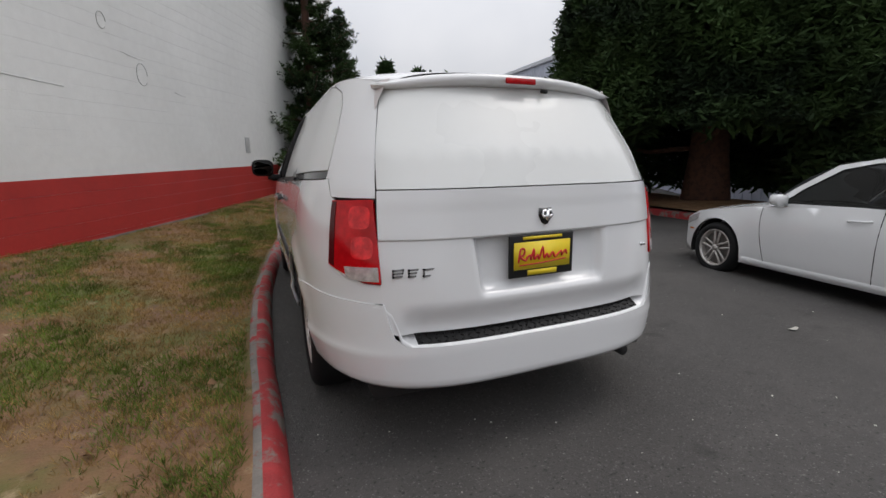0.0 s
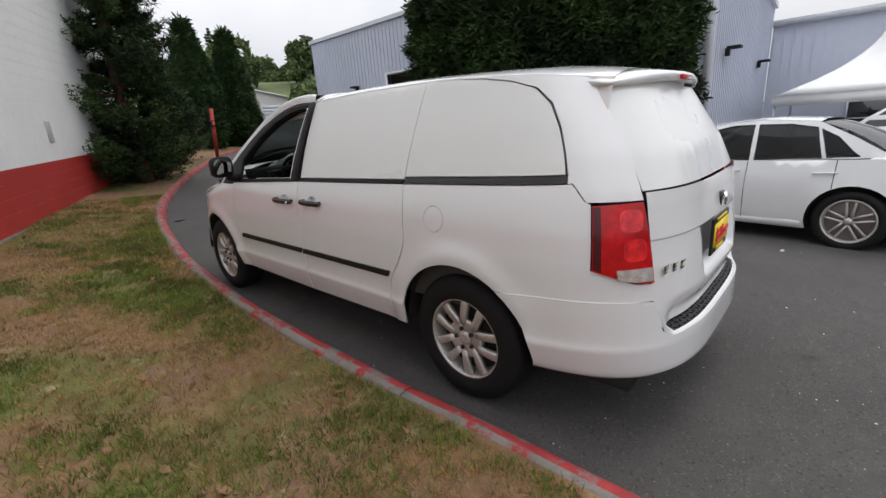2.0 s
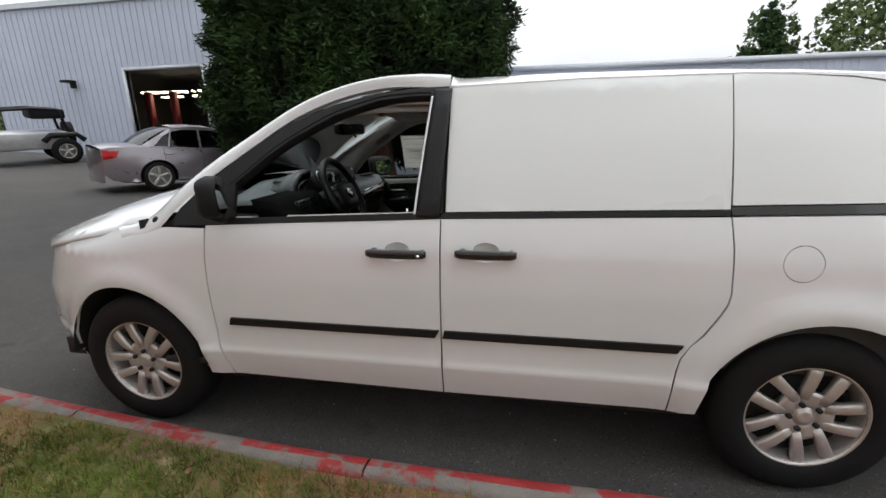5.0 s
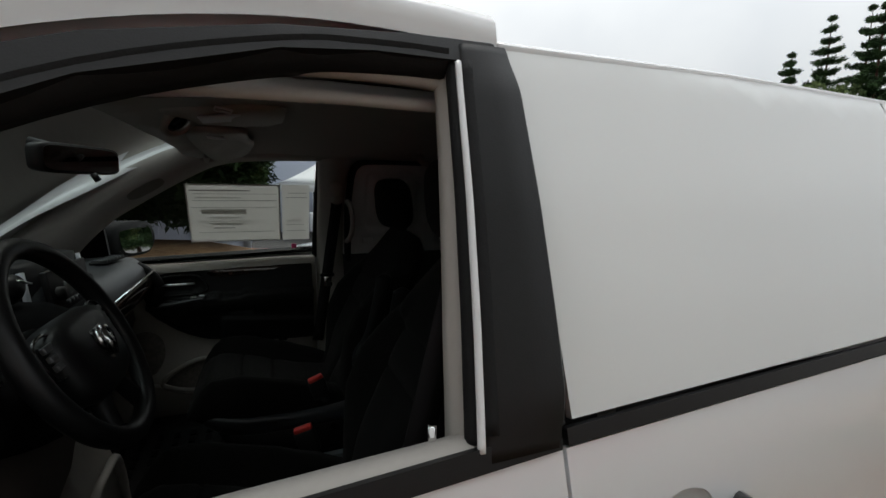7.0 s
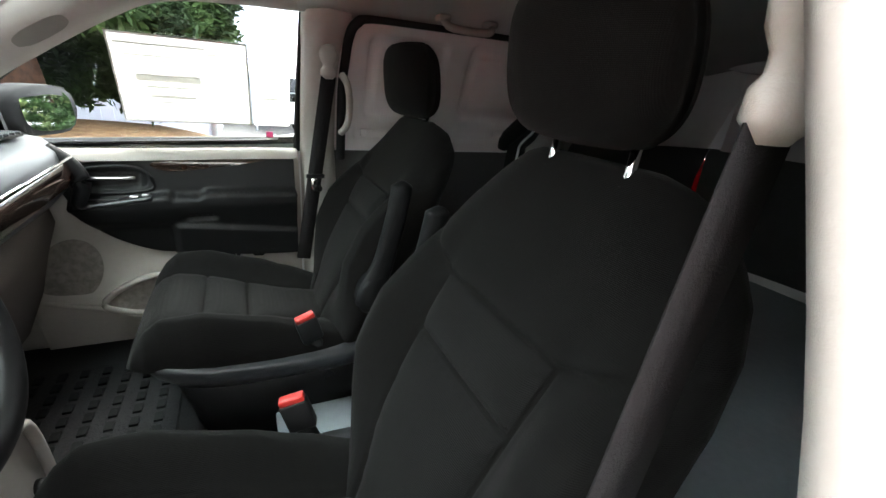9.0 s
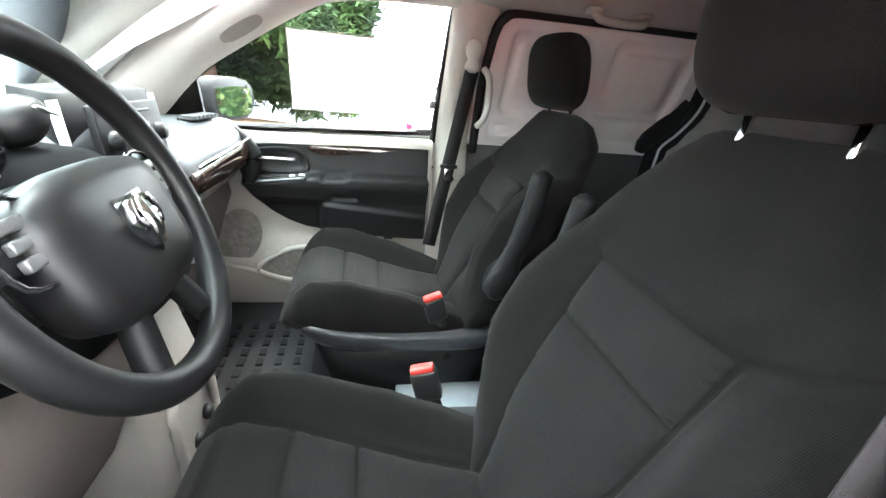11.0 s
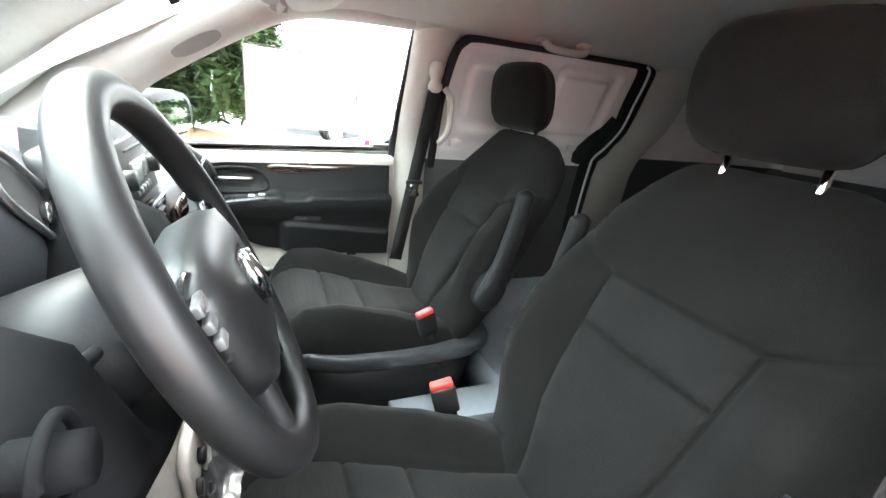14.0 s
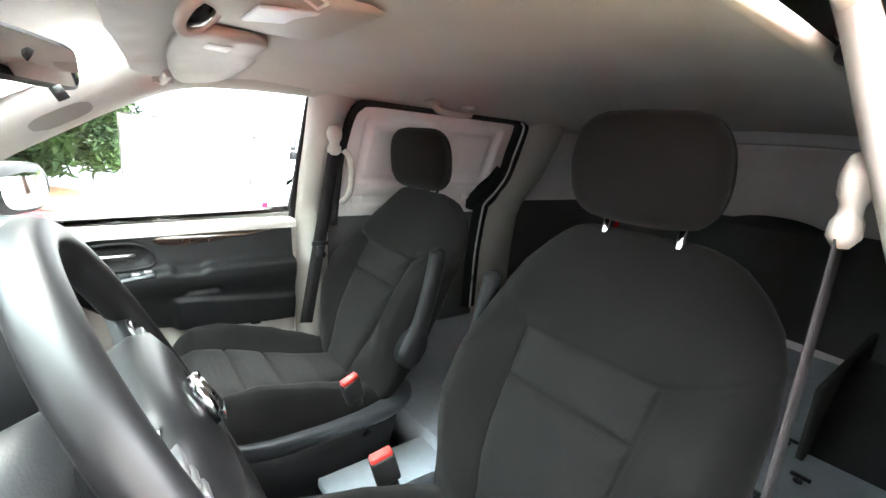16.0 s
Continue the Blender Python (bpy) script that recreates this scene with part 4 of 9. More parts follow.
for i, (x, y, h) in enumerate([(16, -42, 17), (20, -46, 19), (11, -44, 16), (26, -44.8, 15.5), (25, -48.5, 19), (25, -55, 21), (40, -18.2, 12), (46, 118, 14), (40, 122, 12)]):
    spruce(pose(x, y, hill_z(x, y) - 4 if y > 0 else -1), h, 3.0, 100 + i, M["needle_mid"], "tall far fir on the skyline", levels=18, base=2, dense=8, tuft=2.6)
bm = bmesh.new()
rod(bm, (0, 0, 0), (0.12, 0, 1.9), 0.07)
tagged(part("marker_post", bm, M["wall_red"]), "leaning red painted post beside the drive", "post").matrix_world = pose(4.6, 17.6, ground_z(4.6, 17.6) + 0.1)


# ---- the white cargo van: body surface ----
PROFILE = [(0.0, 0.80), (0.25, 0.90), (0.33, 0.945), (0.42, 0.970), (0.48, 0.983), (0.497, 0.982), (0.52, 0.974), (0.64, 0.982), (0.85, 0.985), (1.0, 0.972), (1.08, 0.957), (1.12, 0.945), (1.17, 0.93), (1.3, 0.885), (1.45, 0.825), (1.6, 0.755), (1.66, 0.728), (1.69, 0.71), (1.715, 0.68), (1.732, 0.62), (1.742, 0.5), (1.747, 0.36), (1.750, 0.18), (1.751, 0.0)]
PZ, PW = [a for a, b in PROFILE], [b for a, b in PROFILE]
REAR = [(0.28, -1.00), (0.5, -1.0), (0.8, -0.965), (1.15, -0.92), (1.3, -0.86), (1.45, -0.77), (1.6, -0.68), (1.72, -0.60), (1.78, -0.5)]
NOSE = [(0.2, 3.95), (0.45, 4.03), (0.7, 4.02), (0.95, 3.9), (1.1, 3.3), (1.2, 3.1)]
YC, NF = 0.1, 2.45


# the same outline with its corners eased, but for the sill crease and the roof's edge
SZ = np.arange(0.0, 1.752, 0.004)
SW = np.interp(SZ, PZ, PW)
ease = np.convolve(np.pad(SW, 12, mode="edge"), np.hanning(25) / np.hanning(25).sum(), mode="valid")
keep = np.clip((0.56 - SZ) / 0.03, 0, 1) + np.clip((SZ - 1.63) / 0.04, 0, 1)
SW = ease * (1 - keep) + SW * keep
RX = np.arange(0.0, 0.76, 0.005)
RZ = np.interp(RX, PW[::-1], PZ[::-1])
RZ = np.convolve(np.pad(RZ, 9, mode="edge"), np.hanning(19) / np.hanning(19).sum(), mode="valid")


def half_width(z):
    return float(np.interp(z, SZ, SW))


def arch_flare(y, z):
    f = 0.0
    for c in (0.0, 3.078):
        d = math.hypot(y - c, z - 0.36)
        f += 0.020 * math.exp(-((d - 0.45) / 0.07) ** 2) * (1 if z > 0.2 else 0)
    return f


def skin(s, z, off=0.0):
    """The van's outer surface. s runs forward from the rear axle as minus metres, and round the tail as an angle; off: metres outward."""
    w = half_width(z)
    if s <= 0:
        y = YC - s
        if y > NF:
            L = float(np.interp(z, [a for a, b in NOSE], [b for a, b in NOSE])) - NF
            d = min(0.999, (y - NF) / L)
            w = w * (1 - d ** 3.4) ** (1 / 3.4)
        w += arch_flare(y, z)
        return (-(w + off), y, z)
    L = YC - float(np.interp(z, [a for a, b in REAR], [b for a, b in REAR]))
    c, q = abs(math.cos(s)), math.sin(s)
    r = 1 / ((c / max(w, 1e-3)) ** 3.6 + (q / L) ** 3.6) ** (1 / 3.6)
    y = YC - r * q
    x = -math.copysign(r * c, math.cos(s))
    f = arch_flare(y, z) * (1 - smoothstep(0.3, 0.6, s)) if s < 1.5 else 0
    r2 = 1 + (off + f) / r
    return (x * r2, YC - r * q * r2, z)


def sy(y, z):
    """The surface coordinate of the place y metres along the side."""
    if y >= YC:
        return YC - y
    lo, hi = 0.0, 1.5
    for _ in range(40):
        mid = (lo + hi) / 2
        if skin(mid, z)[1] > y:
            lo = mid
        else:
            hi = mid
    return lo


def on_side(yz):
    return [(sy(y, z), z) for y, z in yz]


def belt(y):
    return float(np.interp(y, [-0.6, 0.32, 1.47, 2.76], [1.205, 1.18, 1.155, 1.105]))


van = empty("cargo_van", None, "white cargo minivan with blank panels, driver's window rolled down", "van")


def mirrored(ob):
    """The same part on the van's other side."""
    c = ob.copy()
    c.data = ob.data.copy()
    c.data.transform(Matrix.Diagonal((-1, 1, 1, 1)))
    c.data.flip_normals()
    scene.collection.objects.link(c)
    return c


def body_panel(name, poly, mat, off=0.0, step=0.05, depth=0.012, holes=(), both=True, label="", bev=0.004):
    bm = bmesh.new()
    zs = [v for u, v in poly]
    patch(bm, poly, lambda u, v: skin(u, v, off), step, holes, (0.47, 0.484, 0.499, 0.522) if min(zs) < 0.45 and max(zs) > 0.6 else ())
    bmesh.ops.recalc_face_normals(bm, faces=bm.faces)
    # face outward
    f = max(bm.faces, key=lambda f: f.calc_area())
    c = f.calc_center_median()
    if f.normal.dot(Vector((c.x, c.y - 1.2 if abs(c.x) < 0.6 else 0, 0))) < 0:
        bmesh.ops.reverse_faces(bm, faces=bm.faces)
    # the turned-in edge of the sheet metal, with a crisp fold
    uvl = bm.verts.layers.float_vector["uv"]
    h = 0.004

    def true_normal(v):
        u, w = v[uvl][0], v[uvl][1]
        du = Vector(skin(u + h, w, off)) - Vector(skin(u - h, w, off))
        dv = Vector(skin(u, w + h, off)) - Vector(skin(u, w - h, off))
        n_ = du.cross(dv).normalized()
        return n_ if n_.dot(v.normal) > 0 else -n_

    rim = [e for e in bm.edges if e.is_boundary]
    inner = {}
    bm.normal_update()
    norm = {v: true_normal(v) for v in bm.verts}
    for v in {v for e in rim for v in e.verts}:
        inner[v] = (bm.verts.new(v.co), bm.verts.new(v.co - norm[v] * depth))
        norm[inner[v][0]] = norm[inner[v][1]] = None
    for e in rim:
        a, b = e.verts if e.link_loops[0].vert == e.verts[0] else e.verts[::-1]
        bm.faces.new((inner[b][0], inner[a][0], inner[a][1], inner[b][1]))
    bm.normal_update()
    bm.verts.index_update()
    normals = [norm[v] or v.normal.copy() for v in bm.verts]
    me = bpy.data.meshes.new(name)
    bm.to_mesh(me)
    bm.free()
    for p in me.polygons:
        p.use_smooth = True
    me.normals_split_custom_set_from_vertices([tuple(n_) for n_ in normals])
    me.materials.append(mat)
    ob = new(name, me)
    ob.parent = van
    if label:
        ob["label"] = label
    if both:
        c = mirrored(ob)
        c.data.normals_split_custom_set_from_vertices([(-n_.x, n_.y, n_.z) for n_ in normals])
    return ob


def arc(cy, r, a0, a1, n=22):
    return [(cy + r * math.cos(radians(a0 + (a1 - a0) * k / n)), 0.36 + r * math.sin(radians(a0 + (a1 - a0) * k / n))) for k in range(n + 1)]


G = 0.003
W = M["white_paint"]


def cup_outline(ym, z, k=1.0):
    return [(ym + p[0] * k, z + p[1] * k) for p in spline([(-0.058, -0.006, 0), (-0.042, 0.026, 0), (0, 0.038, 0), (0.042, 0.026, 0), (0.058, -0.006, 0), (0.042, -0.034, 0), (0, -0.043, 0), (-0.042, -0.034, 0)], 4, closed=True)]


# front door, lower part
body_panel("front_door", on_side([(1.475 + G, 0.335), (2.53, 0.345), (2.565, 0.5), (2.58, 0.75), (2.58, 0.95), (2.57, belt(2.57) - 0.014), (2.2, belt(2.2) - 0.012), (1.475 + G, belt(1.475) - 0.012)]), W, holes=[on_side(cup_outline(1.66, 1.008))], label="white front door")
# sliding door, lower part and blank upper panel
body_panel("sliding_door", on_side([(1.475 - G, 0.335), (1.475 - G, belt(1.475) - 0.012), (0.9, belt(0.9) - 0.012), (0.382, belt(0.38) - 0.012), (0.370, 1.05), (0.364, 0.88), (0.372, 0.84), (0.395, 0.79), (0.44, 0.71), (0.48, 0.66), (0.51, 0.6), (0.525, 0.5), (0.53, 0.345)]), W, holes=[on_side(cup_outline(1.285, 1.015))])
body_panel("sliding_door_panel", on_side([(1.455, belt(1.455) + 0.016), (1.455, 1.675), (0.9, 1.693), (0.358, 1.691), (0.370, 1.45), (0.382, belt(0.38) + 0.016)]), M["white_panel"], off=-0.004, label="blank white upper panel")
# rear quarter
ra = arc(0.0, 0.425, -2, 178)
quarter = [(0.53 - 2 * G, 0.345), (0.525 - 2 * G, 0.5), (0.504, 0.6), (0.474, 0.66), (0.434, 0.704), (0.389, 0.784), (0.366, 0.834), (0.358, 0.88), (0.364, 1.05), (0.376, belt(0.38) - 0.012)]
quarter += [(0.0, belt(0) - 0.012), (-0.3, belt(-0.3) - 0.012), (-0.54, belt(-0.54) - 0.012)]
q_s = on_side(quarter)
q_s += [(0.66, 1.195), (0.70, 1.125), (0.7195, 1.1135), (0.7125, 0.846), (0.724, 0.841), (0.80, 0.8085), (0.868, 0.778), (0.928, 0.774), (0.938, 0.70), (0.86, 0.699), (0.7, 0.705), (0.55, 0.708), (sy(-0.30, 0.70), 0.703)]
q_s += on_side([(-0.252, 0.702)] + [(y, z) for y, z in ra[::-1] if (z > 0.72 or y > 0) and z > 0.40 and y < 0.41] + [(0.42, 0.345)])
body_panel("rear_quarter", q_s, W, step=0.045, holes=[[(sy(0.135 + 0.068 * math.cos(a), 1.0) if 0.135 + 0.068 * math.cos(a) < 0.1 else YC - 0.135 - 0.068 * math.cos(a), 1.005 + 0.068 * math.sin(a)) for a in np.linspace(0, 2 * math.pi, 28, endpoint=False)]])
body_panel("fuel_door", [(YC - 0.135 - 0.0655 * math.cos(a), 1.005 + 0.0655 * math.sin(a)) for a in np.linspace(0, 2 * math.pi, 28, endpoint=False)], W, step=0.03, both=False, label="round white fuel door")
# rear side blank panel, with its rounded top rear corner
rq = on_side([(0.353, 1.69), (0.375, belt(0.37) + 0.03), (0.0, belt(0) + 0.03), (-0.3, belt(-0.3) + 0.03), (-0.535, belt(-0.53) + 0.03), (-0.515, 1.31), (-0.47, 1.42), (-0.41, 1.52), (-0.33, 1.59), (-0.2, 1.632), (-0.05, 1.658), (0.1, 1.672)])
body_panel("rear_side_panel", rq, M["white_panel"], off=-0.003, label="blank white rear side panel")
# pillar behind that panel up to the hatch
dp = on_side([(0.1, 1.678), (-0.05, 1.664), (-0.2, 1.638), (-0.335, 1.596), (-0.418, 1.526), (-0.478, 1.424), (-0.522, 1.313), (-0.545, belt(-0.54) + 0.03), (-0.55, belt(-0.55) - 0.008)])
dp += [(0.665, 1.198), (0.705, 1.122), (0.904, 1.12), (0.887, 1.25), (0.862, 1.40), (0.839, 1.52), (0.826, 1.60), (0.76, 1.622), (0.66, 1.635)]
dp += on_side([(-0.32, 1.652), (-0.2, 1.663), (0.1, 1.684)])
body_panel("rear_pillar", dp, W, step=0.045)
# sliding door rail and belt strips
B = M["black_plastic"]
body_panel("door_rail", on_side([(0.375, belt(0.37) - 0.006), (0.0, belt(0) - 0.006), (-0.3, belt(-0.3) - 0.006), (-0.55, belt(-0.55) - 0.006), (-0.545, belt(-0.55) + 0.024), (-0.3, belt(-0.3) + 0.024), (0.0, belt(0) + 0.024), (0.375, belt(0.37) + 0.024)]), M["black_gloss"], off=-0.008, label="dark recessed door rail")
body_panel("belt_strip", on_side([(1.47, belt(1.47) - 0.008), (0.9, belt(0.9) - 0.008), (0.385, belt(0.38) - 0.006), (0.385, belt(0.38) + 0.012), (0.9, belt(0.9) + 0.012), (1.47, belt(1.47) + 0.012)]), B, off=0.004, step=0.03, label="black belt strip")
body_panel("belt_strip", on_side([(1.48, belt(1.48) - 0.010), (2.2, belt(2.2) - 0.010), (2.74, belt(2.74) - 0.010), (2.74, belt(2.74) + 0.016), (2.2, belt(2.2) + 0.016), (1.48, belt(1.48) + 0.016)]), B, off=0.004, step=0.03, label="black belt strip")
for y0, y1 in ((0.505, 1.470), (1.482, 2.495)):
    body_panel("door_moulding", on_side([(y0 + 0.02, 0.627), (y0, 0.662), (y1 - 0.01, 0.662), (y1, 0.627)]), B, off=0.012, step=0.03, depth=0.012, label="black rubbing strip")
# window surround of the front door
WIN_OUT = [(2.755, 1.112), (2.715, 1.17), (2.6, 1.265), (2.4, 1.41), (2.19, 1.54), (1.98, 1.62), (1.78, 1.662), (1.6, 1.678), (1.467, 1.682)]
WIN_IN = [(1.572, belt(1.56) + 0.01), (2.43, belt(2.43) + 0.012), (2.43, 1.285), (2.30, 1.388), (2.18, 1.470), (1.98, 1.572), (1.78, 1.630), (1.66, 1.643), (1.532, 1.645)]
outer = on_side([(1.467, belt(1.467) + 0.014), (2.0, belt(2.0) + 0.004), (2.5, belt(2.5) + 0.004)] + WIN_OUT)
body_panel("window_surround", outer, B, off=-0.002, step=0.035, depth=0.02, holes=[on_side(WIN_IN)], label="satin black window surround")

def flange_y(z):
    """Rear edge of the driver's window opening: leans back towards the roof."""
    return 1.5835 - 0.104 * (z - 1.2)


# centre pillar: proud black cover, white door flange, ribbed rubber seal
bm = bmesh.new()
rings = []
for z in np.linspace(belt(1.5) - 0.004, 1.672, 44):
    rise = smoothstep(belt(1.5) - 0.02, belt(1.5) + 0.07, z) * (1 - 0.8 * smoothstep(1.59, 1.672, z))
    w, y0, y1 = half_width(z) + 0.005, 1.478 - 0.055 * (z - 1.2), flange_y(z) - 0.006
    v = w + 0.024 * rise
    rings.append([(-(v - 0.05), y0, z), (-(v - 0.006), y0, z), (-v, y0 + 0.006, z), (-(v * 0.6 + w * 0.4), y0 + 0.04, z), (-w, y1 - 0.006, z), (-(w - 0.006), y1, z), (-(w - 0.036), y1, z)])
loft(bm, rings)
mirrored(part("pillar_cover", bm, B, van, "satin black centre pillar cover"))
for name, off, y, r, mat, lab in (("door_flange", 0.001, 1.563, 0.0052, W, "white painted door flange"), ("door_seal", -0.020, 1.560, 0.014, M["rubber"], "ribbed black rubber door seal")):
    bm = bmesh.new()
    pts = []
    for z in np.linspace(belt(1.58) + 0.01, 1.64, 60):
        pts.append((-(half_width(z) + off), flange_y(z) + y - 1.563, z))
    tube(bm, pts, r, 10)
    part(name, bm, mat, van, lab)
# front fender and its arch
fa = arc(3.078, 0.425, 2, 182)
fender = [(2.535, 0.345), (2.571, 0.5), (2.586, 0.75), (2.586, 0.95), (2.578, 1.085), (2.78, 1.085), (3.0, 1.07), (3.3, 1.025), (3.6, 0.94), (3.78, 0.86), (3.80, 0.6), (3.72, 0.36), (3.52, 0.36)] + fa[1:-1] + [(2.655, 0.345)]
body_panel("front_fender", on_side(fender), W, step=0.045)
# bumper wrapping the tail
bp = [(sy(y, z), z) for z in (0.375, 0.42, 0.46, 0.50, 0.54, 0.58, 0.62, 0.66, 0.7005) for y in [-math.sqrt(0.425 ** 2 - (z - 0.36) ** 2)]] + [(0.55, 0.7095), (0.7, 0.7075), (0.86, 0.7025), (0.940, 0.694), (0.956, 0.62), (0.975, 0.555), (1.02, 0.522)]
right = [(math.pi - s, z) for s, z in bp[::-1]]
body_panel("rear_bumper", bp + right[0:] , W, off=0.005, both=False, step=0.05, label="white rear bumper")
# lower edge of the bumper, turned under
bm = bmesh.new()
rings = []
for s in np.linspace(sy(-0.424, 0.37), math.pi - sy(-0.424, 0.37), 48):
    rings.append([skin(s, 0.378, 0.0055), skin(s, 0.355, 0.006), skin(s, 0.336, -0.006), skin(s, 0.325, -0.08)])
loft(bm, rings, closed=False)
part("bumper_lip", bm, W, van)
# hatch: blank window panel and lower half with a recess for the plate


def hatch_skin(u, v, off=0.0):
    x, y, z = skin(u, v, off)
    rec = (1 - smoothstep(0.285 + 0.10 * (z - 0.7), 0.325 + 0.10 * (z - 0.7), abs(x))) * smoothstep(0.70, 0.745, z) * (1 - smoothstep(0.944, 0.950, z))
    lip = 0.007 * smoothstep(0.950, 0.957, z)
    tuck = 0.045 * (1 - smoothstep(0.585, 0.70, z)) * (1 - smoothstep(0.56, 0.70, abs(x)))
    return (x, y + 0.05 * rec + tuck - lip - 0.003 * smoothstep(1.05, 1.11, z), z)


bm = bmesh.new()
rings = []
for z in (0.568, 0.575, 0.585, 0.60, 0.615, 0.63, 0.65, 0.67, 0.69, 0.705, 0.72, 0.735, 0.75, 0.78, 0.82, 0.86, 0.90, 0.93, 0.943, 0.9445, 0.947, 0.950, 0.9515, 0.9535, 0.957, 0.96, 0.99, 1.02, 1.05, 1.06, 1.07, 1.08, 1.09, 1.10, 1.12, 1.150):
    s0 = float(np.interp(z, [0.568, 0.575, 0.585, 0.60, 0.80, 1.10, 1.15], [0.985, 0.965, 0.952, 0.943, 0.925, 0.908, 0.905]))
    rings.append([hatch_skin(s, z) for s in np.linspace(s0, math.pi - s0, 121)])
loft(bm, rings, closed=False)
bm.normal_update()
bmesh.ops.reverse_faces(bm, faces=[f for f in bm.faces if f.normal.y > 0])
part("hatch_lower", bm, W, van, "white lower hatch with a recess for the plate")
hw = [(0.9055, 1.1545), (0.8835, 1.28), (0.8605, 1.42), (0.8405, 1.53), (0.848, 1.592)]
body_panel("hatch_window_panel", hw + [(math.pi - s, z) for s, z in hw[::-1]], M["white_panel"], off=-0.004, both=False, step=0.06, label="blank white rear window panel")
hs = [(0.902, 1.152), (0.882, 1.28), (0.859, 1.42), (0.838, 1.54), (0.822, 1.61)]
for side in (1, -1):
    bm = bmesh.new()
    pts = [skin(s if side == 1 else math.pi - s, z, -0.010) for s, z in hs]
    tube(bm, spline(pts, 5), 0.005, 6)
    part("hatch_seal", bm, M["rubber"], van, "black rubber hatch seal")
# tail lamps
lamp_dark = material("dark_red_lamp_divider", (0.07, 0.002, 0.004), 0.2, vary=0.1)
reflector = material("bright_red_reflector", (0.75, 0.012, 0.018), 0.06, vary=0.3, scale=22, fine=70, coat=0.5)
tl = [(0.715, 0.847), (0.722, 1.110), (0.898, 1.116), (0.918, 0.95), (0.932, 0.782), (0.87, 0.785), (0.80, 0.812)]
tail_lamp = body_panel("tail_lamp", tl, M["lamp_red"], off=0.010, step=0.03, depth=0.02, label="red tail lamp")
body_panel("reversing_lens", [(0.80, 0.806), (0.795, 0.848), (0.922, 0.85), (0.926, 0.792), (0.865, 0.792)], M["lamp_clear"], off=0.014, step=0.02, depth=0.01, label="clear reversing lens")
for s0, z0 in ((0.85, 1.045), (0.862, 0.925)):
    body_panel("lamp_reflector", [(s0 + 0.042 * math.copysign(abs(math.cos(a)) ** 0.6, math.cos(a)), z0 + 0.046 * math.copysign(abs(math.sin(a)) ** 0.6, math.sin(a))) for a in np.linspace(0, 2 * math.pi, 20, endpoint=False)], reflector, off=0.0115, step=0.02, depth=0.003)
for quad in ([(0.718, 0.853), (0.724, 1.106), (0.748, 1.107), (0.745, 0.842)],):
    body_panel("lamp_divider", quad, lamp_dark, off=0.012, step=0.02, depth=0.003)
# roof: one pressed sheet from edge to edge
bm = bmesh.new()


def roof_edge(y):
    """Half-width and height at which the roof meets the sides."""
    if y <= 1.462:
        z = float(np.interp(y, [-0.60, -0.50, -0.42, -0.32, -0.2, 0.1, 0.3, 0.9, 1.455], [1.612, 1.626, 1.637, 1.650, 1.661, 1.683, 1.692, 1.695, 1.680]))
        return -skin(sy(y, z), z)[0] + 0.0015, z
    return float(np.interp(y, [1.462, 1.6, 1.8, 2.0, 2.12], [0.648, 0.645, 0.655, 0.672, 0.69])), float(np.interp(y, [1.462, 1.6, 1.8, 2.0, 2.12], [1.716, 1.714, 1.708, 1.672, 1.63]))


def roof_z(x, y):
    xe, ze = roof_edge(y)
    crown = float(np.interp(y, [-0.66, -0.5, -0.3, 0.0, 0.5, 1.0, 1.6, 1.85, 2.0, 2.12], [1.652, 1.682, 1.705, 1.726, 1.750, 1.757, 1.752, 1.737, 1.715, 1.688]))
    return ze + (crown - ze) * (1 - min(1.0, abs(x) / xe) ** 3.0) ** 0.72


rings = []
for y in np.concatenate([np.linspace(-0.60, 1.46, 60), np.linspace(1.465, 2.11, 20)]):
    xe, ze = roof_edge(y)
    bulge = 0.05 * smoothstep(1.9, 2.11, y)
    row = [(q * xe, y + bulge * (1 - q * q), roof_z(q * xe, y)) for q in np.sin(np.linspace(-math.pi / 2, math.pi / 2, 41))]
    rings.append([(row[0][0] + 0.004, row[0][1], ze - 0.014)] + row + [(row[-1][0] - 0.004, row[-1][1], ze - 0.014)])
loft(bm, rings, closed=False)
part("roof", bm, W, van)
# spoiler over the hatch
rings = []
for x in np.linspace(-0.64, 0.64, 25):
    e = (abs(x) / 0.64)
    th = 1 - 0.85 * e ** 8
    yb = -0.735 + 0.13 * e ** 2.6
    zt = 1.645 - 0.05 * e ** 2.4
    rings.append([(x, yb + 0.34, roof_z(x, yb + 0.34) + 0.003), (x, yb + 0.23, zt * 0.45 + 0.55 * roof_z(x, yb + 0.34) + 0.010), (x, yb + 0.12, zt + 0.016), (x, yb + 0.012, zt - 0.006), (x, yb, zt - 0.006 - 0.014 * th), (x, yb + 0.006, zt - 0.006 - 0.036 * th), (x, yb + 0.03, zt - 0.006 - 0.044 * th), (x, yb + 0.16, zt - 0.002 - 0.068 * th), (x, yb + 0.26, zt - 0.002 - 0.058 * th)])
bm = bmesh.new()
loft(bm, rings)
part("spoiler", bm, W, van, "white roof spoiler")
bm = bmesh.new()
box(bm, (0, -0.738, 1.611), (0.155, 0.014, 0.026))
soft_edges(part("brake_light", bm, M["lamp_red"], van, "red high brake light"), 0.005)
bm = bmesh.new()
rod(bm, (0.14, -0.70, 1.580), (0.14, -0.735, 1.573), 0.009)
part("washer_nozzle", bm, M["black_plastic"], van)
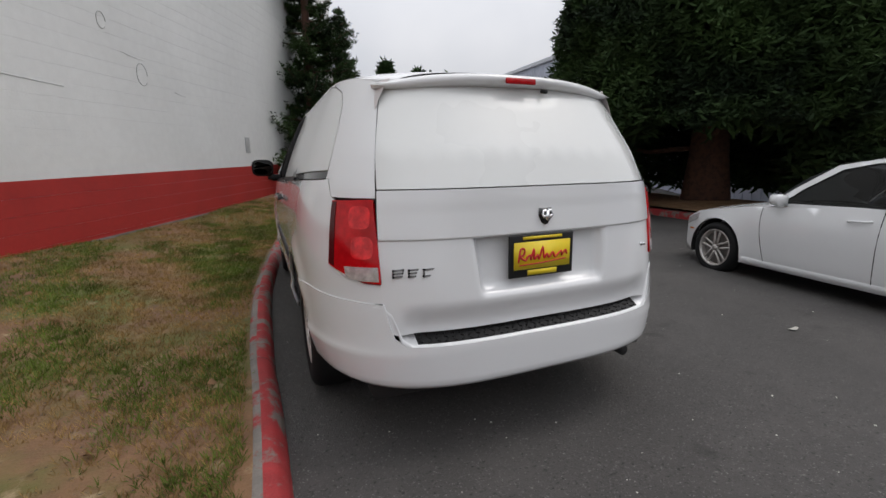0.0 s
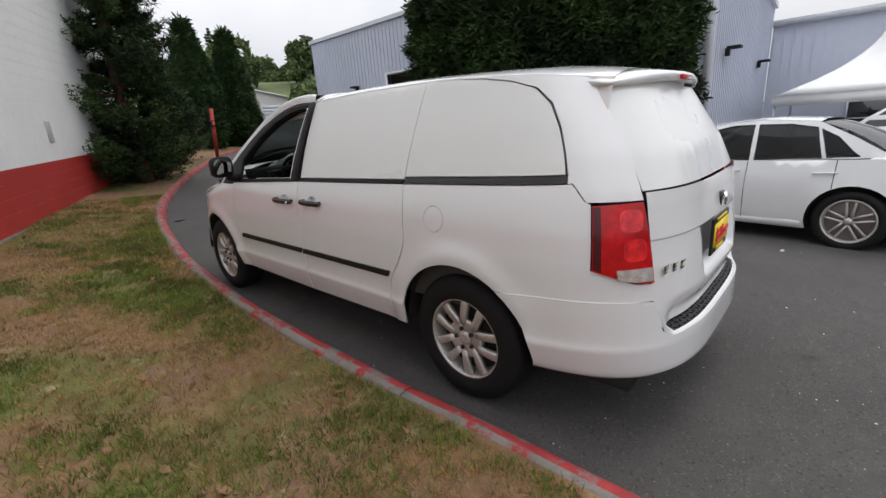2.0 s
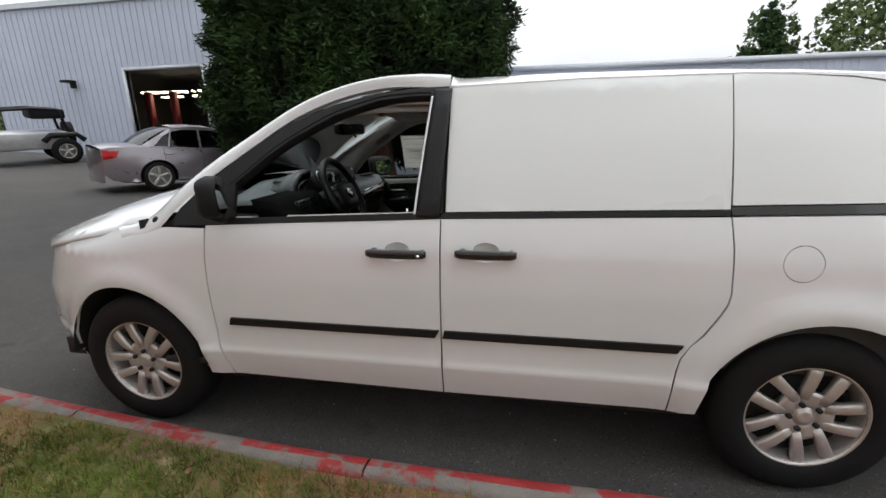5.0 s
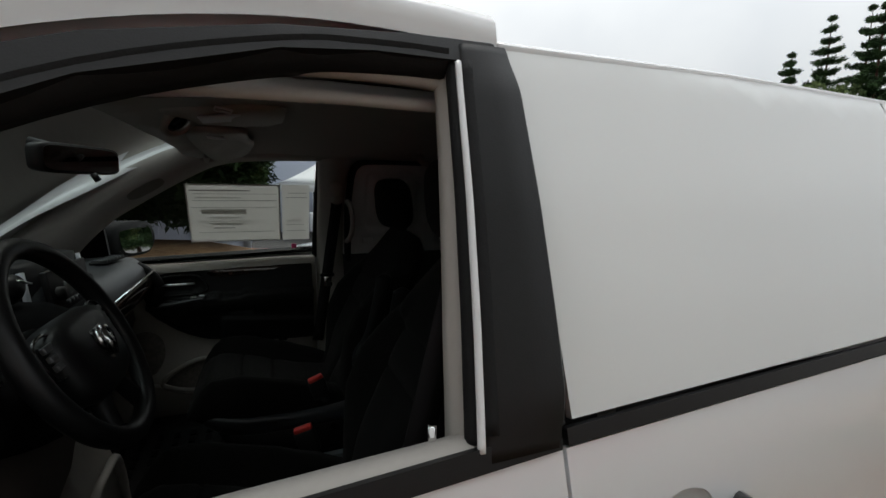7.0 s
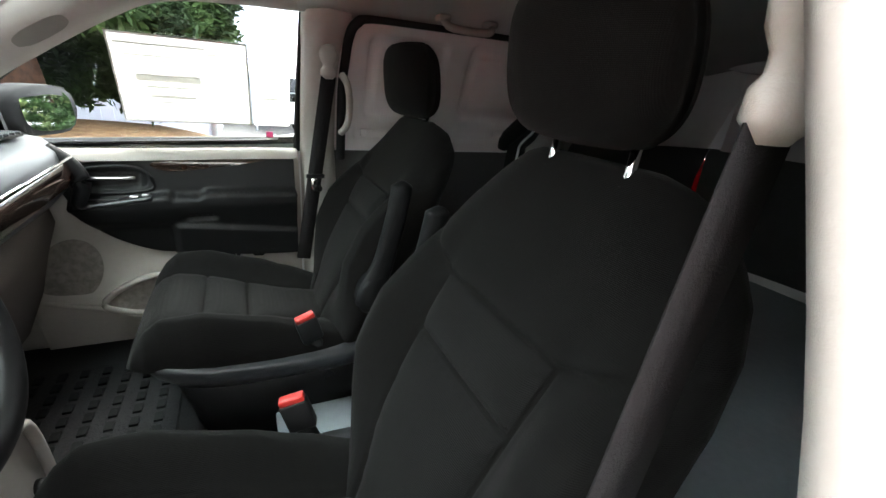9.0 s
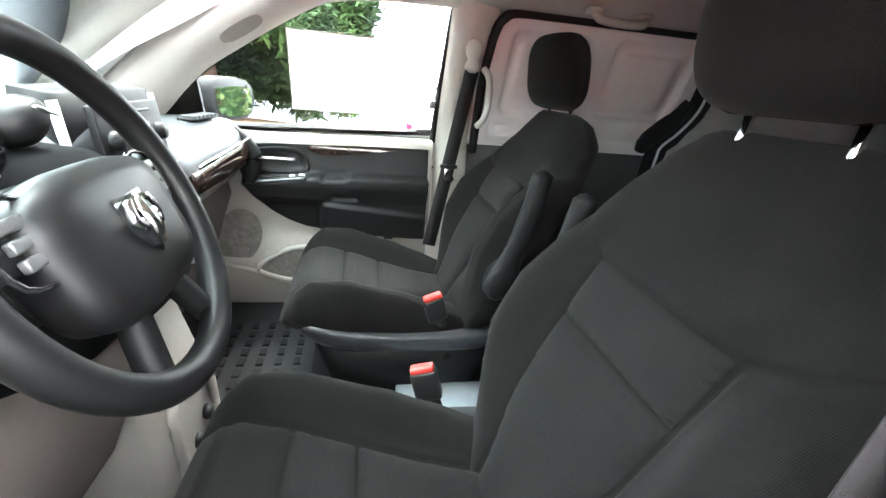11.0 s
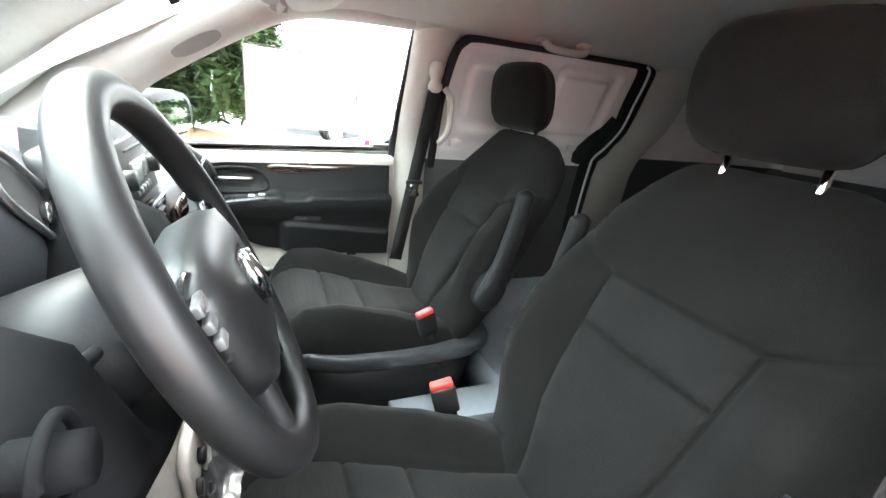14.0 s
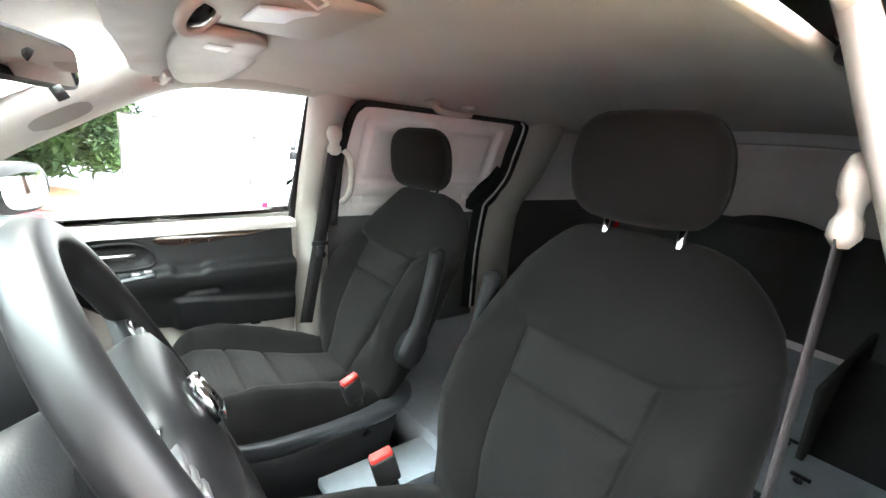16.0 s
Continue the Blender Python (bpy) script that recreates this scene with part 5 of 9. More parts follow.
# tread plate on the bumper
bm = bmesh.new()
edge = [skin(th, 0.522, 0.005) for th in np.linspace(0.7, math.pi - 0.7, 90)]
ex, ey = [p[0] for p in edge], [p[1] for p in edge]


def step_at(x, f):
    """A place on the sloping step: f from its outer edge to the hatch."""
    return (x, float(np.interp(x, ex, ey)) + 0.022 + 0.082 * f, 0.530 + 0.046 * f)


loft(bm, [[step_at(x, 0), step_at(x, 1), tuple(np.subtract(step_at(x, 1), (0, 0, 0.02))), tuple(np.subtract(step_at(x, 0), (0, 0, 0.02)))] for x in np.linspace(-0.59, 0.59, 25)])
for k in range(34):
    for j in range(5):
        x, y, z = step_at(-0.575 + k * 0.0348, (j + 0.5) / 5)
        box(bm, (x, y, z + 0.001), (0.020, 0.005, 0.005), Matrix.Rotation(radians(40 if (k + j) % 2 else -40), 4, "Z"))
part("bumper_tread", bm, M["black_plastic"], van, "black chequered step pad", smooth=False)
bm = bmesh.new()
rings = []
for th in np.linspace(0.90, math.pi - 0.90, 41):
    k = 1 - smoothstep(0.945, 1.02, min(th, math.pi - th))
    z = 0.522 + 0.168 * k
    x, y, _ = skin(th, z, 0.005)
    rings.append([(x * 0.95, min(y + 0.20, -0.6), z + 0.06 * (1 - k) - 0.004), (x * 0.97, y + 0.10, z + 0.046 * (1 - k)), (x * 0.99, y + 0.018, z + 0.004), (x, y, z - 0.004), (x * 0.995, y + 0.01, z - 0.03)])
loft(bm, rings, closed=False)
part("bumper_top", bm, W, van)
# plate with its dark frame
plate = part("licence_plate", (lambda b: (box(b, (-0.02, -0.955, 0.855), (0.33, 0.012, 0.185)), b)[1])(bmesh.new()), M["black_plastic"], van, "black plate frame with a yellow dealer card")
soft_edges(plate, 0.004)
bm = bmesh.new()
box(bm, (-0.02, -0.963, 0.858), (0.288, 0.006, 0.118))
part("dealer_card", bm, M["yellow_plate"], plate)
bm = bmesh.new()
box(bm, (-0.02, -0.963, 0.782), (0.15, 0.006, 0.022))
part("frame_caption", bm, M["yellow_plate"], plate)
bm = bmesh.new()
box(bm, (-0.02, -0.963, 0.934), (0.2, 0.006, 0.012))
part("frame_caption", bm, M["yellow_plate"], plate)
bm = bmesh.new()
pts = spline([(-0.145, 0.83), (-0.135, 0.888), (-0.115, 0.885), (-0.12, 0.862), (-0.138, 0.857), (-0.11, 0.838), (-0.10, 0.852), (-0.085, 0.86), (-0.083, 0.838), (-0.068, 0.886), (-0.065, 0.84), (-0.048, 0.858), (-0.04, 0.838), (-0.022, 0.892), (-0.015, 0.842), (0.0, 0.86), (0.01, 0.842), (0.03, 0.864), (0.04, 0.844), (0.05, 0.846), (0.075, 0.866), (0.078, 0.846), (0.098, 0.868), (0.105, 0.85)], 4)
tube(bm, [(p[0], -0.968, p[1]) for p in pts], 0.0045, 5)
tube(bm, [(-0.14, -0.968, 0.818), (-0.02, -0.968, 0.822), (0.1, -0.968, 0.832)], 0.003, 5)
part("script_stroke", bm, M["red_letter"], plate)


# maker's badge on the hatch, drawn as plain bars, and a shield emblem
bm = bmesh.new()
for k, (x, w) in enumerate([(-0.655, 0.05), (-0.595, 0.05), (-0.535, 0.055)]):
    for dz in (-0.013, 0.0, 0.013):
        if k == 2 and dz == 0:
            continue
        y = hatch_skin(math.atan2(1.0, -x), 0.835)[1] - 0.004
        box(bm, (x, y, 0.825 + dz), (w, 0.006, 0.008))
    for dx in (-w / 2 + 0.004, w / 2 - 0.004):
        y = hatch_skin(math.atan2(1.0, -x), 0.835)[1] - 0.004
        box(bm, (x + dx, y, 0.825), (0.008, 0.006, 0.034))
part("hatch_badge", bm, M["chrome"], van, "chrome badge bars", smooth=False)
bm = bmesh.new()
y0 = hatch_skin(math.pi / 2, 1.02)[1]
patch(bm, [(-0.03, 0.035), (0.03, 0.035), (0.032, 0.0), (0.018, -0.028), (0, -0.038), (-0.018, -0.028), (-0.032, 0.0)], lambda u, v: (u, y0 - 0.006, 1.022 + v), 0.02)
shield = part("shield_emblem", bm, M["black_gloss"], van, "chrome and black shield emblem")
thick(shield, 0.008)
bm = bmesh.new()
for s in (-1, 1):
    tube(bm, [(0.004 * s, y0 - 0.018, 1.05), (0.02 * s, y0 - 0.02, 1.046), (0.026 * s, y0 - 0.02, 1.03), (0.018 * s, y0 - 0.02, 1.018), (0.012 * s, y0 - 0.02, 1.026)], 0.006, 6)
tube(bm, [(0, y0 - 0.018, 1.045), (0, y0 - 0.022, 1.01), (0, y0 - 0.02, 0.99)], [0.01, 0.009, 0.005], 6)
part("emblem_relief", bm, M["chrome"], shield)
bm = bmesh.new()
for k in range(3):
    box(bm, (0.60 + k * 0.018, hatch_skin(math.pi - math.atan2(1.0, 0.62), 0.85)[1] - 0.004, 0.84), (0.012, 0.006, 0.022 - 0.004 * k))
part("trim_badge", bm, M["chrome"], van)


# door handles
def door_handle(y0, y1, z):
    top = None
    ym = (y0 + y1) / 2
    bm = bmesh.new()
    patch(bm, [(a - ym, b - z) for a, b in cup_outline(ym, z, 1.03)], lambda u, v: (-(half_width(z + v) - 0.001 - 0.024 * max(0.0, 1 - (u / 0.058) ** 2 - (v / 0.041) ** 2) ** 0.6), ym + u, z + v), 0.008)
    cupo = part("handle_cup", bm, W, van, "white moulded handle cup")
    bm = bmesh.new()
    rings = []
    for k in range(13):
        f = k / 12
        y = y0 + (y1 - y0) * f
        h = 0.0185 + 0.002 * math.sin(math.pi * f)
        o = 0.030 + 0.011 * math.sin(math.pi * f) ** 0.5
        sc = 0.75 if k in (0, 12) else 1
        rings.append([(-(half_width(z) + o + 0.010 * math.cos(a) * sc - 0.004), y, z - 0.004 + h * math.sin(a) * sc) for a in np.linspace(0, 2 * math.pi, 10, endpoint=False)])
    loft(bm, rings)
    rod(bm, (-(half_width(z)), y0 + 0.02, z), (-(half_width(z) + 0.035), y0 + 0.02, z), 0.012, seg=10)
    rod(bm, (-(half_width(z)), y1 - 0.03, z), (-(half_width(z) + 0.035), y1 - 0.03, z), 0.016, seg=10)
    h = part("door_handle", bm, M["black_gloss"], van, "glossy black door handle")
    mirrored(cupo)
    mirrored(h)


door_handle(1.53, 1.79, 1.008)
door_handle(1.16, 1.41, 1.015)
bm = bmesh.new()
rod(bm, (-0.99, 1.56, 1.0), (-1.022, 1.56, 1.0), 0.007, seg=12)
part("key_lock", bm, M["chrome"], van)


# wheels
def wheel(cy):
    top = empty("wheel", None)
    top.parent = van
    bm = bmesh.new()
    lathe(bm, [(-0.10, 0.215), (-0.118, 0.235), (-0.122, 0.27), (-0.118, 0.315), (-0.10, 0.342), (-0.085, 0.353), (-0.04, 0.357), (0.0, 0.358), (0.04, 0.357), (0.085, 0.353), (0.11, 0.33), (0.12, 0.27), (0.10, 0.215)], 56)
    part("tyre", bm, M["rubber"], top)
    bm = bmesh.new()
    lathe(bm, [(-0.104, 0.230), (-0.110, 0.226), (-0.108, 0.219), (-0.096, 0.214), (-0.07, 0.208), (0.08, 0.2)], 48)
    part("rim", bm, M["alloy"], top)
    # disc in near-black instead of metal: shade between the spokes, done by colour
    bm = bmesh.new()
    lathe(bm, [(-0.045, 0.0), (-0.045, 0.14), (-0.035, 0.145), (-0.03, 0.2)], 40)
    part("brake_disc", bm, M["underbody"], top)
    bm = bmesh.new()
    for k in range(5):
        a0 = radians(90 + 72 * k)
        c, sn = math.cos(a0), math.sin(a0)

        def at(x, rr, w):
            return (x, c * rr - sn * w, sn * rr + c * w)

        for s in (-1, 1):
            rings = []
            for f in np.linspace(0, 1, 5):
                rr = 0.070 + 0.150 * f
                w0, w1 = s * (0.019 + 0.012 * f), s * (0.055 + 0.026 * f)
                x = -0.096 - 0.008 * math.sin(math.pi * f)
                e = 0.006 * s
                rings.append([at(x + 0.03, rr, w0), at(x + 0.004, rr, w0), at(x, rr, w0 + e), at(x, rr, w1 - e), at(x + 0.004, rr, w1), at(x + 0.03, rr, w1)])
            loft(bm, rings)
        rings = []
        for rr, w in ((0.028, 0.022), (0.06, 0.044), (0.09, 0.054), (0.108, 0.056)):
            x = -0.094
            rings.append([at(x + 0.03, rr, -w), at(x + 0.003, rr, -w), at(x, rr, -w + 0.006), at(x, rr, w - 0.006), at(x + 0.003, rr, w), at(x + 0.03, rr, w)])
        loft(bm, rings)
    part("spokes", bm, M["alloy"], top)
    bm = bmesh.new()
    lathe(bm, [(-0.10, 0.0), (-0.104, 0.02), (-0.102, 0.03), (-0.096, 0.034), (-0.09, 0.06), (-0.06, 0.068)], 24)
    part("hub_cap", bm, M["alloy"], top)
    for k in range(5):
        a = radians(54 + 72 * k)
        bm = bmesh.new()
        rod(bm, (-0.075, math.cos(a) * 0.057, math.sin(a) * 0.057), (-0.106, math.cos(a) * 0.057, math.sin(a) * 0.057), 0.0135, 0.011, seg=8)
        part("lug_nut", bm, M["underbody"], top, "dark recessed lug nut")
    return top


wl_ = wheel(0)
wl_.matrix_basis = pose(-0.835, 0.0, 0.355, 18)
for x, y, rz, rx in ((-0.835, 3.078, 0, 40), (0.835, 0.0, 180, 5), (0.835, 3.078, 180, 30)):
    c = copy_thing(wl_, pose(x, y, 0.355, 0, 0, rz) @ pose(0, 0, 0, rx))
# wheel housings and underbody
for c0 in (0.0, 3.078):
    for sx in (-1, 1):
        bm = bmesh.new()
        rings = []
        for x in (0.62, 0.8, 0.935):
            rings.append([(sx * x, c0 + 0.43 * math.cos(a), 0.36 + 0.43 * math.sin(a)) for a in np.linspace(radians(2), radians(178), 26)])
        loft(bm, rings, closed=False)
        box(bm, (sx * 0.61, c0, 0.5), (0.02, 0.9, 0.6))
        part("wheel_housing", bm, M["underbody"], van)
bm = bmesh.new()
box(bm, (0, 1.5, 0.30), (1.5, 4.6, 0.10))
part("underbody", bm, M["underbody"], van)
bm = bmesh.new()
box(bm, (0, -0.62, 0.40), (1.1, 0.4, 0.14))
part("rear_pan", bm, M["underbody"], van)
for sx in (-1, 1):
    bm = bmesh.new()
    box(bm, (sx * 0.75, 1.53, 0.31), (0.2, 2.2, 0.10))
    part("sill_beam", bm, M["underbody"], van)
bm = bmesh.new()
rod(bm, (0.52, -0.6, 0.30), (0.52, -0.93, 0.295), 0.026)
part("exhaust_pipe", bm, M["underbody"], van)
# bonnet, cowl, windscreen, pillars, nose
bm = bmesh.new()
bon = [(-0.86, 2.86), (-0.89, 3.2), (-0.84, 3.6), (-0.62, 3.86), (0, 3.98), (0.62, 3.86), (0.84, 3.6), (0.89, 3.2), (0.86, 2.86), (0, 3.02)]
patch(bm, bon, lambda x, y: (x, y, 1.225 - 0.13 * (y - 2.95) - 0.15 * (y - 2.95) ** 2 - 0.15 * (abs(x) / 0.86) ** 3 - 0.05 * smoothstep(3.0, 2.86, y) * smoothstep(0.5, 0.8, abs(x))), 0.09)
thick(part("bonnet", bm, W, van), 0.015, 1.0)
bm = bmesh.new()
nz = []
for z in (0.22, 0.30, 0.40, 0.50, 0.60, 0.70, 0.80, 0.88, 0.94):
    yn = float(np.interp(z, [p for p, q in NOSE], [q for p, q in NOSE]))
    side = [skin(YC - (3.52 + (yn - 3.521) * math.sin(f * math.pi / 2)), z, -0.004) for f in np.linspace(0, 1, 18)]
    nz.append(side + [(-p[0], p[1], p[2]) for p in side[::-1]])
loft(bm, nz, closed=False)
part("front_bumper", bm, W, van)
bm = bmesh.new()
PIL = [(-0.795, 2.98, 1.10), (-0.765, 2.72, 1.275), (-0.735, 2.46, 1.445), (-0.70, 2.2, 1.585), (-0.672, 2.0, 1.665), (-0.66, 1.9, 1.695)]
ws = []
for p in spline(PIL, 5):
    h = -p[0]
    ws.append([(x * h, p[1] + 0.16 * (1 - (abs(x)) ** 2.2), p[2] + 0.018 * (1 - x * x)) for x in np.linspace(-1, 1, 15)])
loft(bm, ws, closed=False)
wsg = part("windscreen", bm, M["windscreen"], van, "clear windscreen")
wsg.visible_shadow = False
OUTP = [(-0.93, 3.06, 1.035), (-0.945, 2.86, 1.075), (-0.925, 2.72, 1.195), (-0.875, 2.58, 1.315), (-0.81, 2.38, 1.455), (-0.745, 2.18, 1.585), (-0.705, 1.98, 1.665), (-0.685, 1.78, 1.705), (-0.700, 1.6, 1.704), (-0.714, 1.462, 1.688)]
bm = bmesh.new()
rings = []
INP = spline([(-0.80, 3.16, 1.05), (-0.80, 3.0, 1.095), (-0.77, 2.76, 1.265), (-0.745, 2.6, 1.37), (-0.72, 2.4, 1.48), (-0.69, 2.18, 1.60), (-0.665, 2.0, 1.67), (-0.64, 1.8, 1.712), (-0.632, 1.6, 1.726), (-0.636, 1.462, 1.722)], 4)
for o, i in zip(spline(OUTP, 4), INP):
    o, i = Vector(o), Vector(i)
    mid = (o + i) / 2 + Vector((-0.02, 0, 0.024))
    rings.append([tuple(o - Vector((0, 0, 0.02))), tuple(o), tuple(mid * 0.5 + o * 0.5 + Vector((-0.004, 0, 0.004))), tuple(mid), tuple(mid * 0.5 + i * 0.5), tuple(i), tuple(i - Vector((-0.01, 0, 0.035)))])
loft(bm, rings, closed=False)
pil = part("windscreen_pillar", bm, W, van, "white windscreen pillar")
mirrored(pil)
bm = bmesh.new()
box(bm, (0, 2.98, 1.06), (1.36, 0.16, 0.03))
part("cowl", bm, B, van)
for a, b in (((-0.55, 2.96, 1.105), (0.05, 2.90, 1.155)), ((0.1, 2.98, 1.11), (0.62, 2.88, 1.15))):
    bm = bmesh.new()
    rod(bm, a, b, 0.008)
    part("wiper", bm, B, van)


# door mirrors
def door_mirror(sx):
    bm = bmesh.new()
    rings = []
    for k, (o, sc) in enumerate([(-0.055, 0.55), (-0.042, 0.85), (-0.012, 1.0), (0.035, 1.0), (0.052, 0.96)]):
        ring = []
        for a in np.linspace(0, 2 * math.pi, 20, endpoint=False):
            c, s = math.cos(a), math.sin(a)
            q = (abs(c) ** 3.5 + abs(s) ** 3.5) ** (-1 / 3.5)
            ring.append((-1.085 + 0.105 * q * c * sc, 2.42 - o + 0.055 * c, 1.25 + 0.083 * q * s * sc))
        rings.append(ring)
    loft(bm, rings)
    tube(bm, [(-0.93, 2.46, 1.15), (-0.98, 2.45, 1.15), (-1.03, 2.44, 1.17)], 0.035, 8)
    ob = part("door_mirror", bm, M["rubber"], van, "black door mirror")
    bm = bmesh.new()
    patch(bm, [(0.085 * (abs(math.cos(a)) ** 3.5 + abs(math.sin(a)) ** 3.5) ** (-1 / 3.5) * math.cos(a), 0.066 * (abs(math.cos(a)) ** 3.5 + abs(math.sin(a)) ** 3.5) ** (-1 / 3.5) * math.sin(a)) for a in np.linspace(0, 2 * math.pi, 24, endpoint=False)], lambda u, v: (-1.085 + u, 2.364 + 0.055 * u / 0.105 + 0.09 * v, 1.25 + v), 0.04)
    g_ = part("mirror_glass", bm, M["mirror"], ob)
    return ob, g_


m_l, g_l = door_mirror(-1)
m_r = mirrored(m_l)
g_r = mirrored(g_l)
g_r.parent = m_r
for ob in (m_r, g_r):
    ob.data.transform(Matrix.Translation((0, 0, -0.04)))


# ---- cabin ----
def se(a, p):
    """Superellipse factors for an angle."""
    c, s = math.cos(a), math.sin(a)
    return math.copysign(abs(c) ** p, c), math.copysign(abs(s) ** p, s)


CF = np.sin(np.linspace(math.pi / 2, -math.pi / 2, 130))
CF = np.sign(CF) * (0.55 * np.abs(CF) + 0.45 * np.abs(np.linspace(1, -1, 130)))
RING_C = np.concatenate([CF, np.linspace(-0.985, 0.985, 22)])
RING_S = np.concatenate([(1 - np.abs(CF) ** 4.5).clip(0) ** (1 / 2.2), -(1 - np.abs(np.linspace(-0.985, 0.985, 22)) ** 4.5) ** (1 / 2.2)])


def sstep(a, b, x):
    t = np.clip((x - a) / (b - a), 0, 1)
    return t * t * (3 - 2 * t)


def line_dist(px_, py_, a, b):
    t = np.clip(((px_ - a[0]) * (b[0] - a[0]) + (py_ - a[1]) * (b[1] - a[1])) / ((b[0] - a[0]) ** 2 + (b[1] - a[1]) ** 2), 0, 1)
    return np.hypot(px_ - a[0] - t * (b[0] - a[0]), py_ - a[1] - t * (b[1] - a[1]))


def crease(d):
    """A stitched seam: a tight fold between two padded edges."""
    return 0.0095 * np.exp(-(d / 0.0055) ** 2) + 0.0065 * np.exp(-(d / 0.024) ** 2)


def back_seam(z):
    return np.interp(z, [0.70, 0.76, 0.80, 0.85, 0.92, 1.0, 1.10], [0.075, 0.086, 0.098, 0.118, 0.130, 0.135, 0.142])


def back_plane(z):
    return 1.475 + (1.09 - z) * 0.50 + 0.02 * np.sin(np.pi * np.clip((z - 0.66) / 0.665, 0, 1))


def back_relief(x, z, hw):
    ax, sm = np.abs(x), back_seam(z)
    t = (ax - sm) / np.maximum(hw - sm, 0.02)
    lift = np.interp(z, [0.66, 0.75, 0.82, 0.93, 1.03, 1.11, 1.18, 1.22], [-0.03, -0.008, 0.018, 0.058, 0.062, 0.034, 0.008, 0.0])
    bol = lift * sstep(0.0, 0.6, t) * (1 - 0.25 * sstep(0.75, 1.0, t))
    dip = np.where((z < 1.098), crease(ax - sm), 0.0)
    dip = np.maximum(dip, crease(line_dist(ax, z, (0.0, 1.098), (0.142, 1.098))))
    dip = np.maximum(dip, crease(line_dist(ax, z, (0.0, 1.004), (0.135, 1.004))))
    dip = np.maximum(dip, crease(line_dist(ax, z, (0.142, 1.098), (0.275, 1.165))))
    puff = 0.006 * np.exp(-((z - 1.05) / 0.03) ** 2) * (ax < sm) * (1 - (ax / sm) ** 4) + 0.010 * np.exp(-((z - 0.88) / 0.08) ** 2) * (ax < sm) * (1 - (ax / sm) ** 4)
    return bol - dip + puff


def cush_seam(y):
    return np.interp(y, [1.56, 1.64, 1.857, 1.966, 2.12], [0.08, 0.092, 0.135, 0.15, 0.178])


def cush_top(y):
    return np.interp(y, [1.54, 1.65, 1.75, 1.85, 1.96, 2.04, 2.08, 2.11, 2.125], [0.715, 0.722, 0.733, 0.755, 0.785, 0.795, 0.785, 0.757, 0.725])


def cush_relief(x, y, hw):
    ax, sm = np.abs(x), cush_seam(y)
    t = (ax - sm) / np.maximum(hw - sm, 0.02)
    lift = np.interp(y, [1.54, 1.62, 1.7, 1.8, 1.95, 2.05, 2.1, 2.125], [0.0, 0.010, 0.038, 0.060, 0.066, 0.054, 0.022, 0.0])
    bol = lift * sstep(0.0, 0.62, t) * (1 - 0.2 * sstep(0.8, 1.0, t))
    dip = np.where(y < 2.12, crease(ax - sm), 0.0)
    for yy in (1.857, 1.966):
        dip = np.maximum(dip, np.where(ax < sm, crease(y - yy), 0.0))
    return bol - dip + 0.004 * (ax < sm) * (1 - (ax / sm) ** 4)


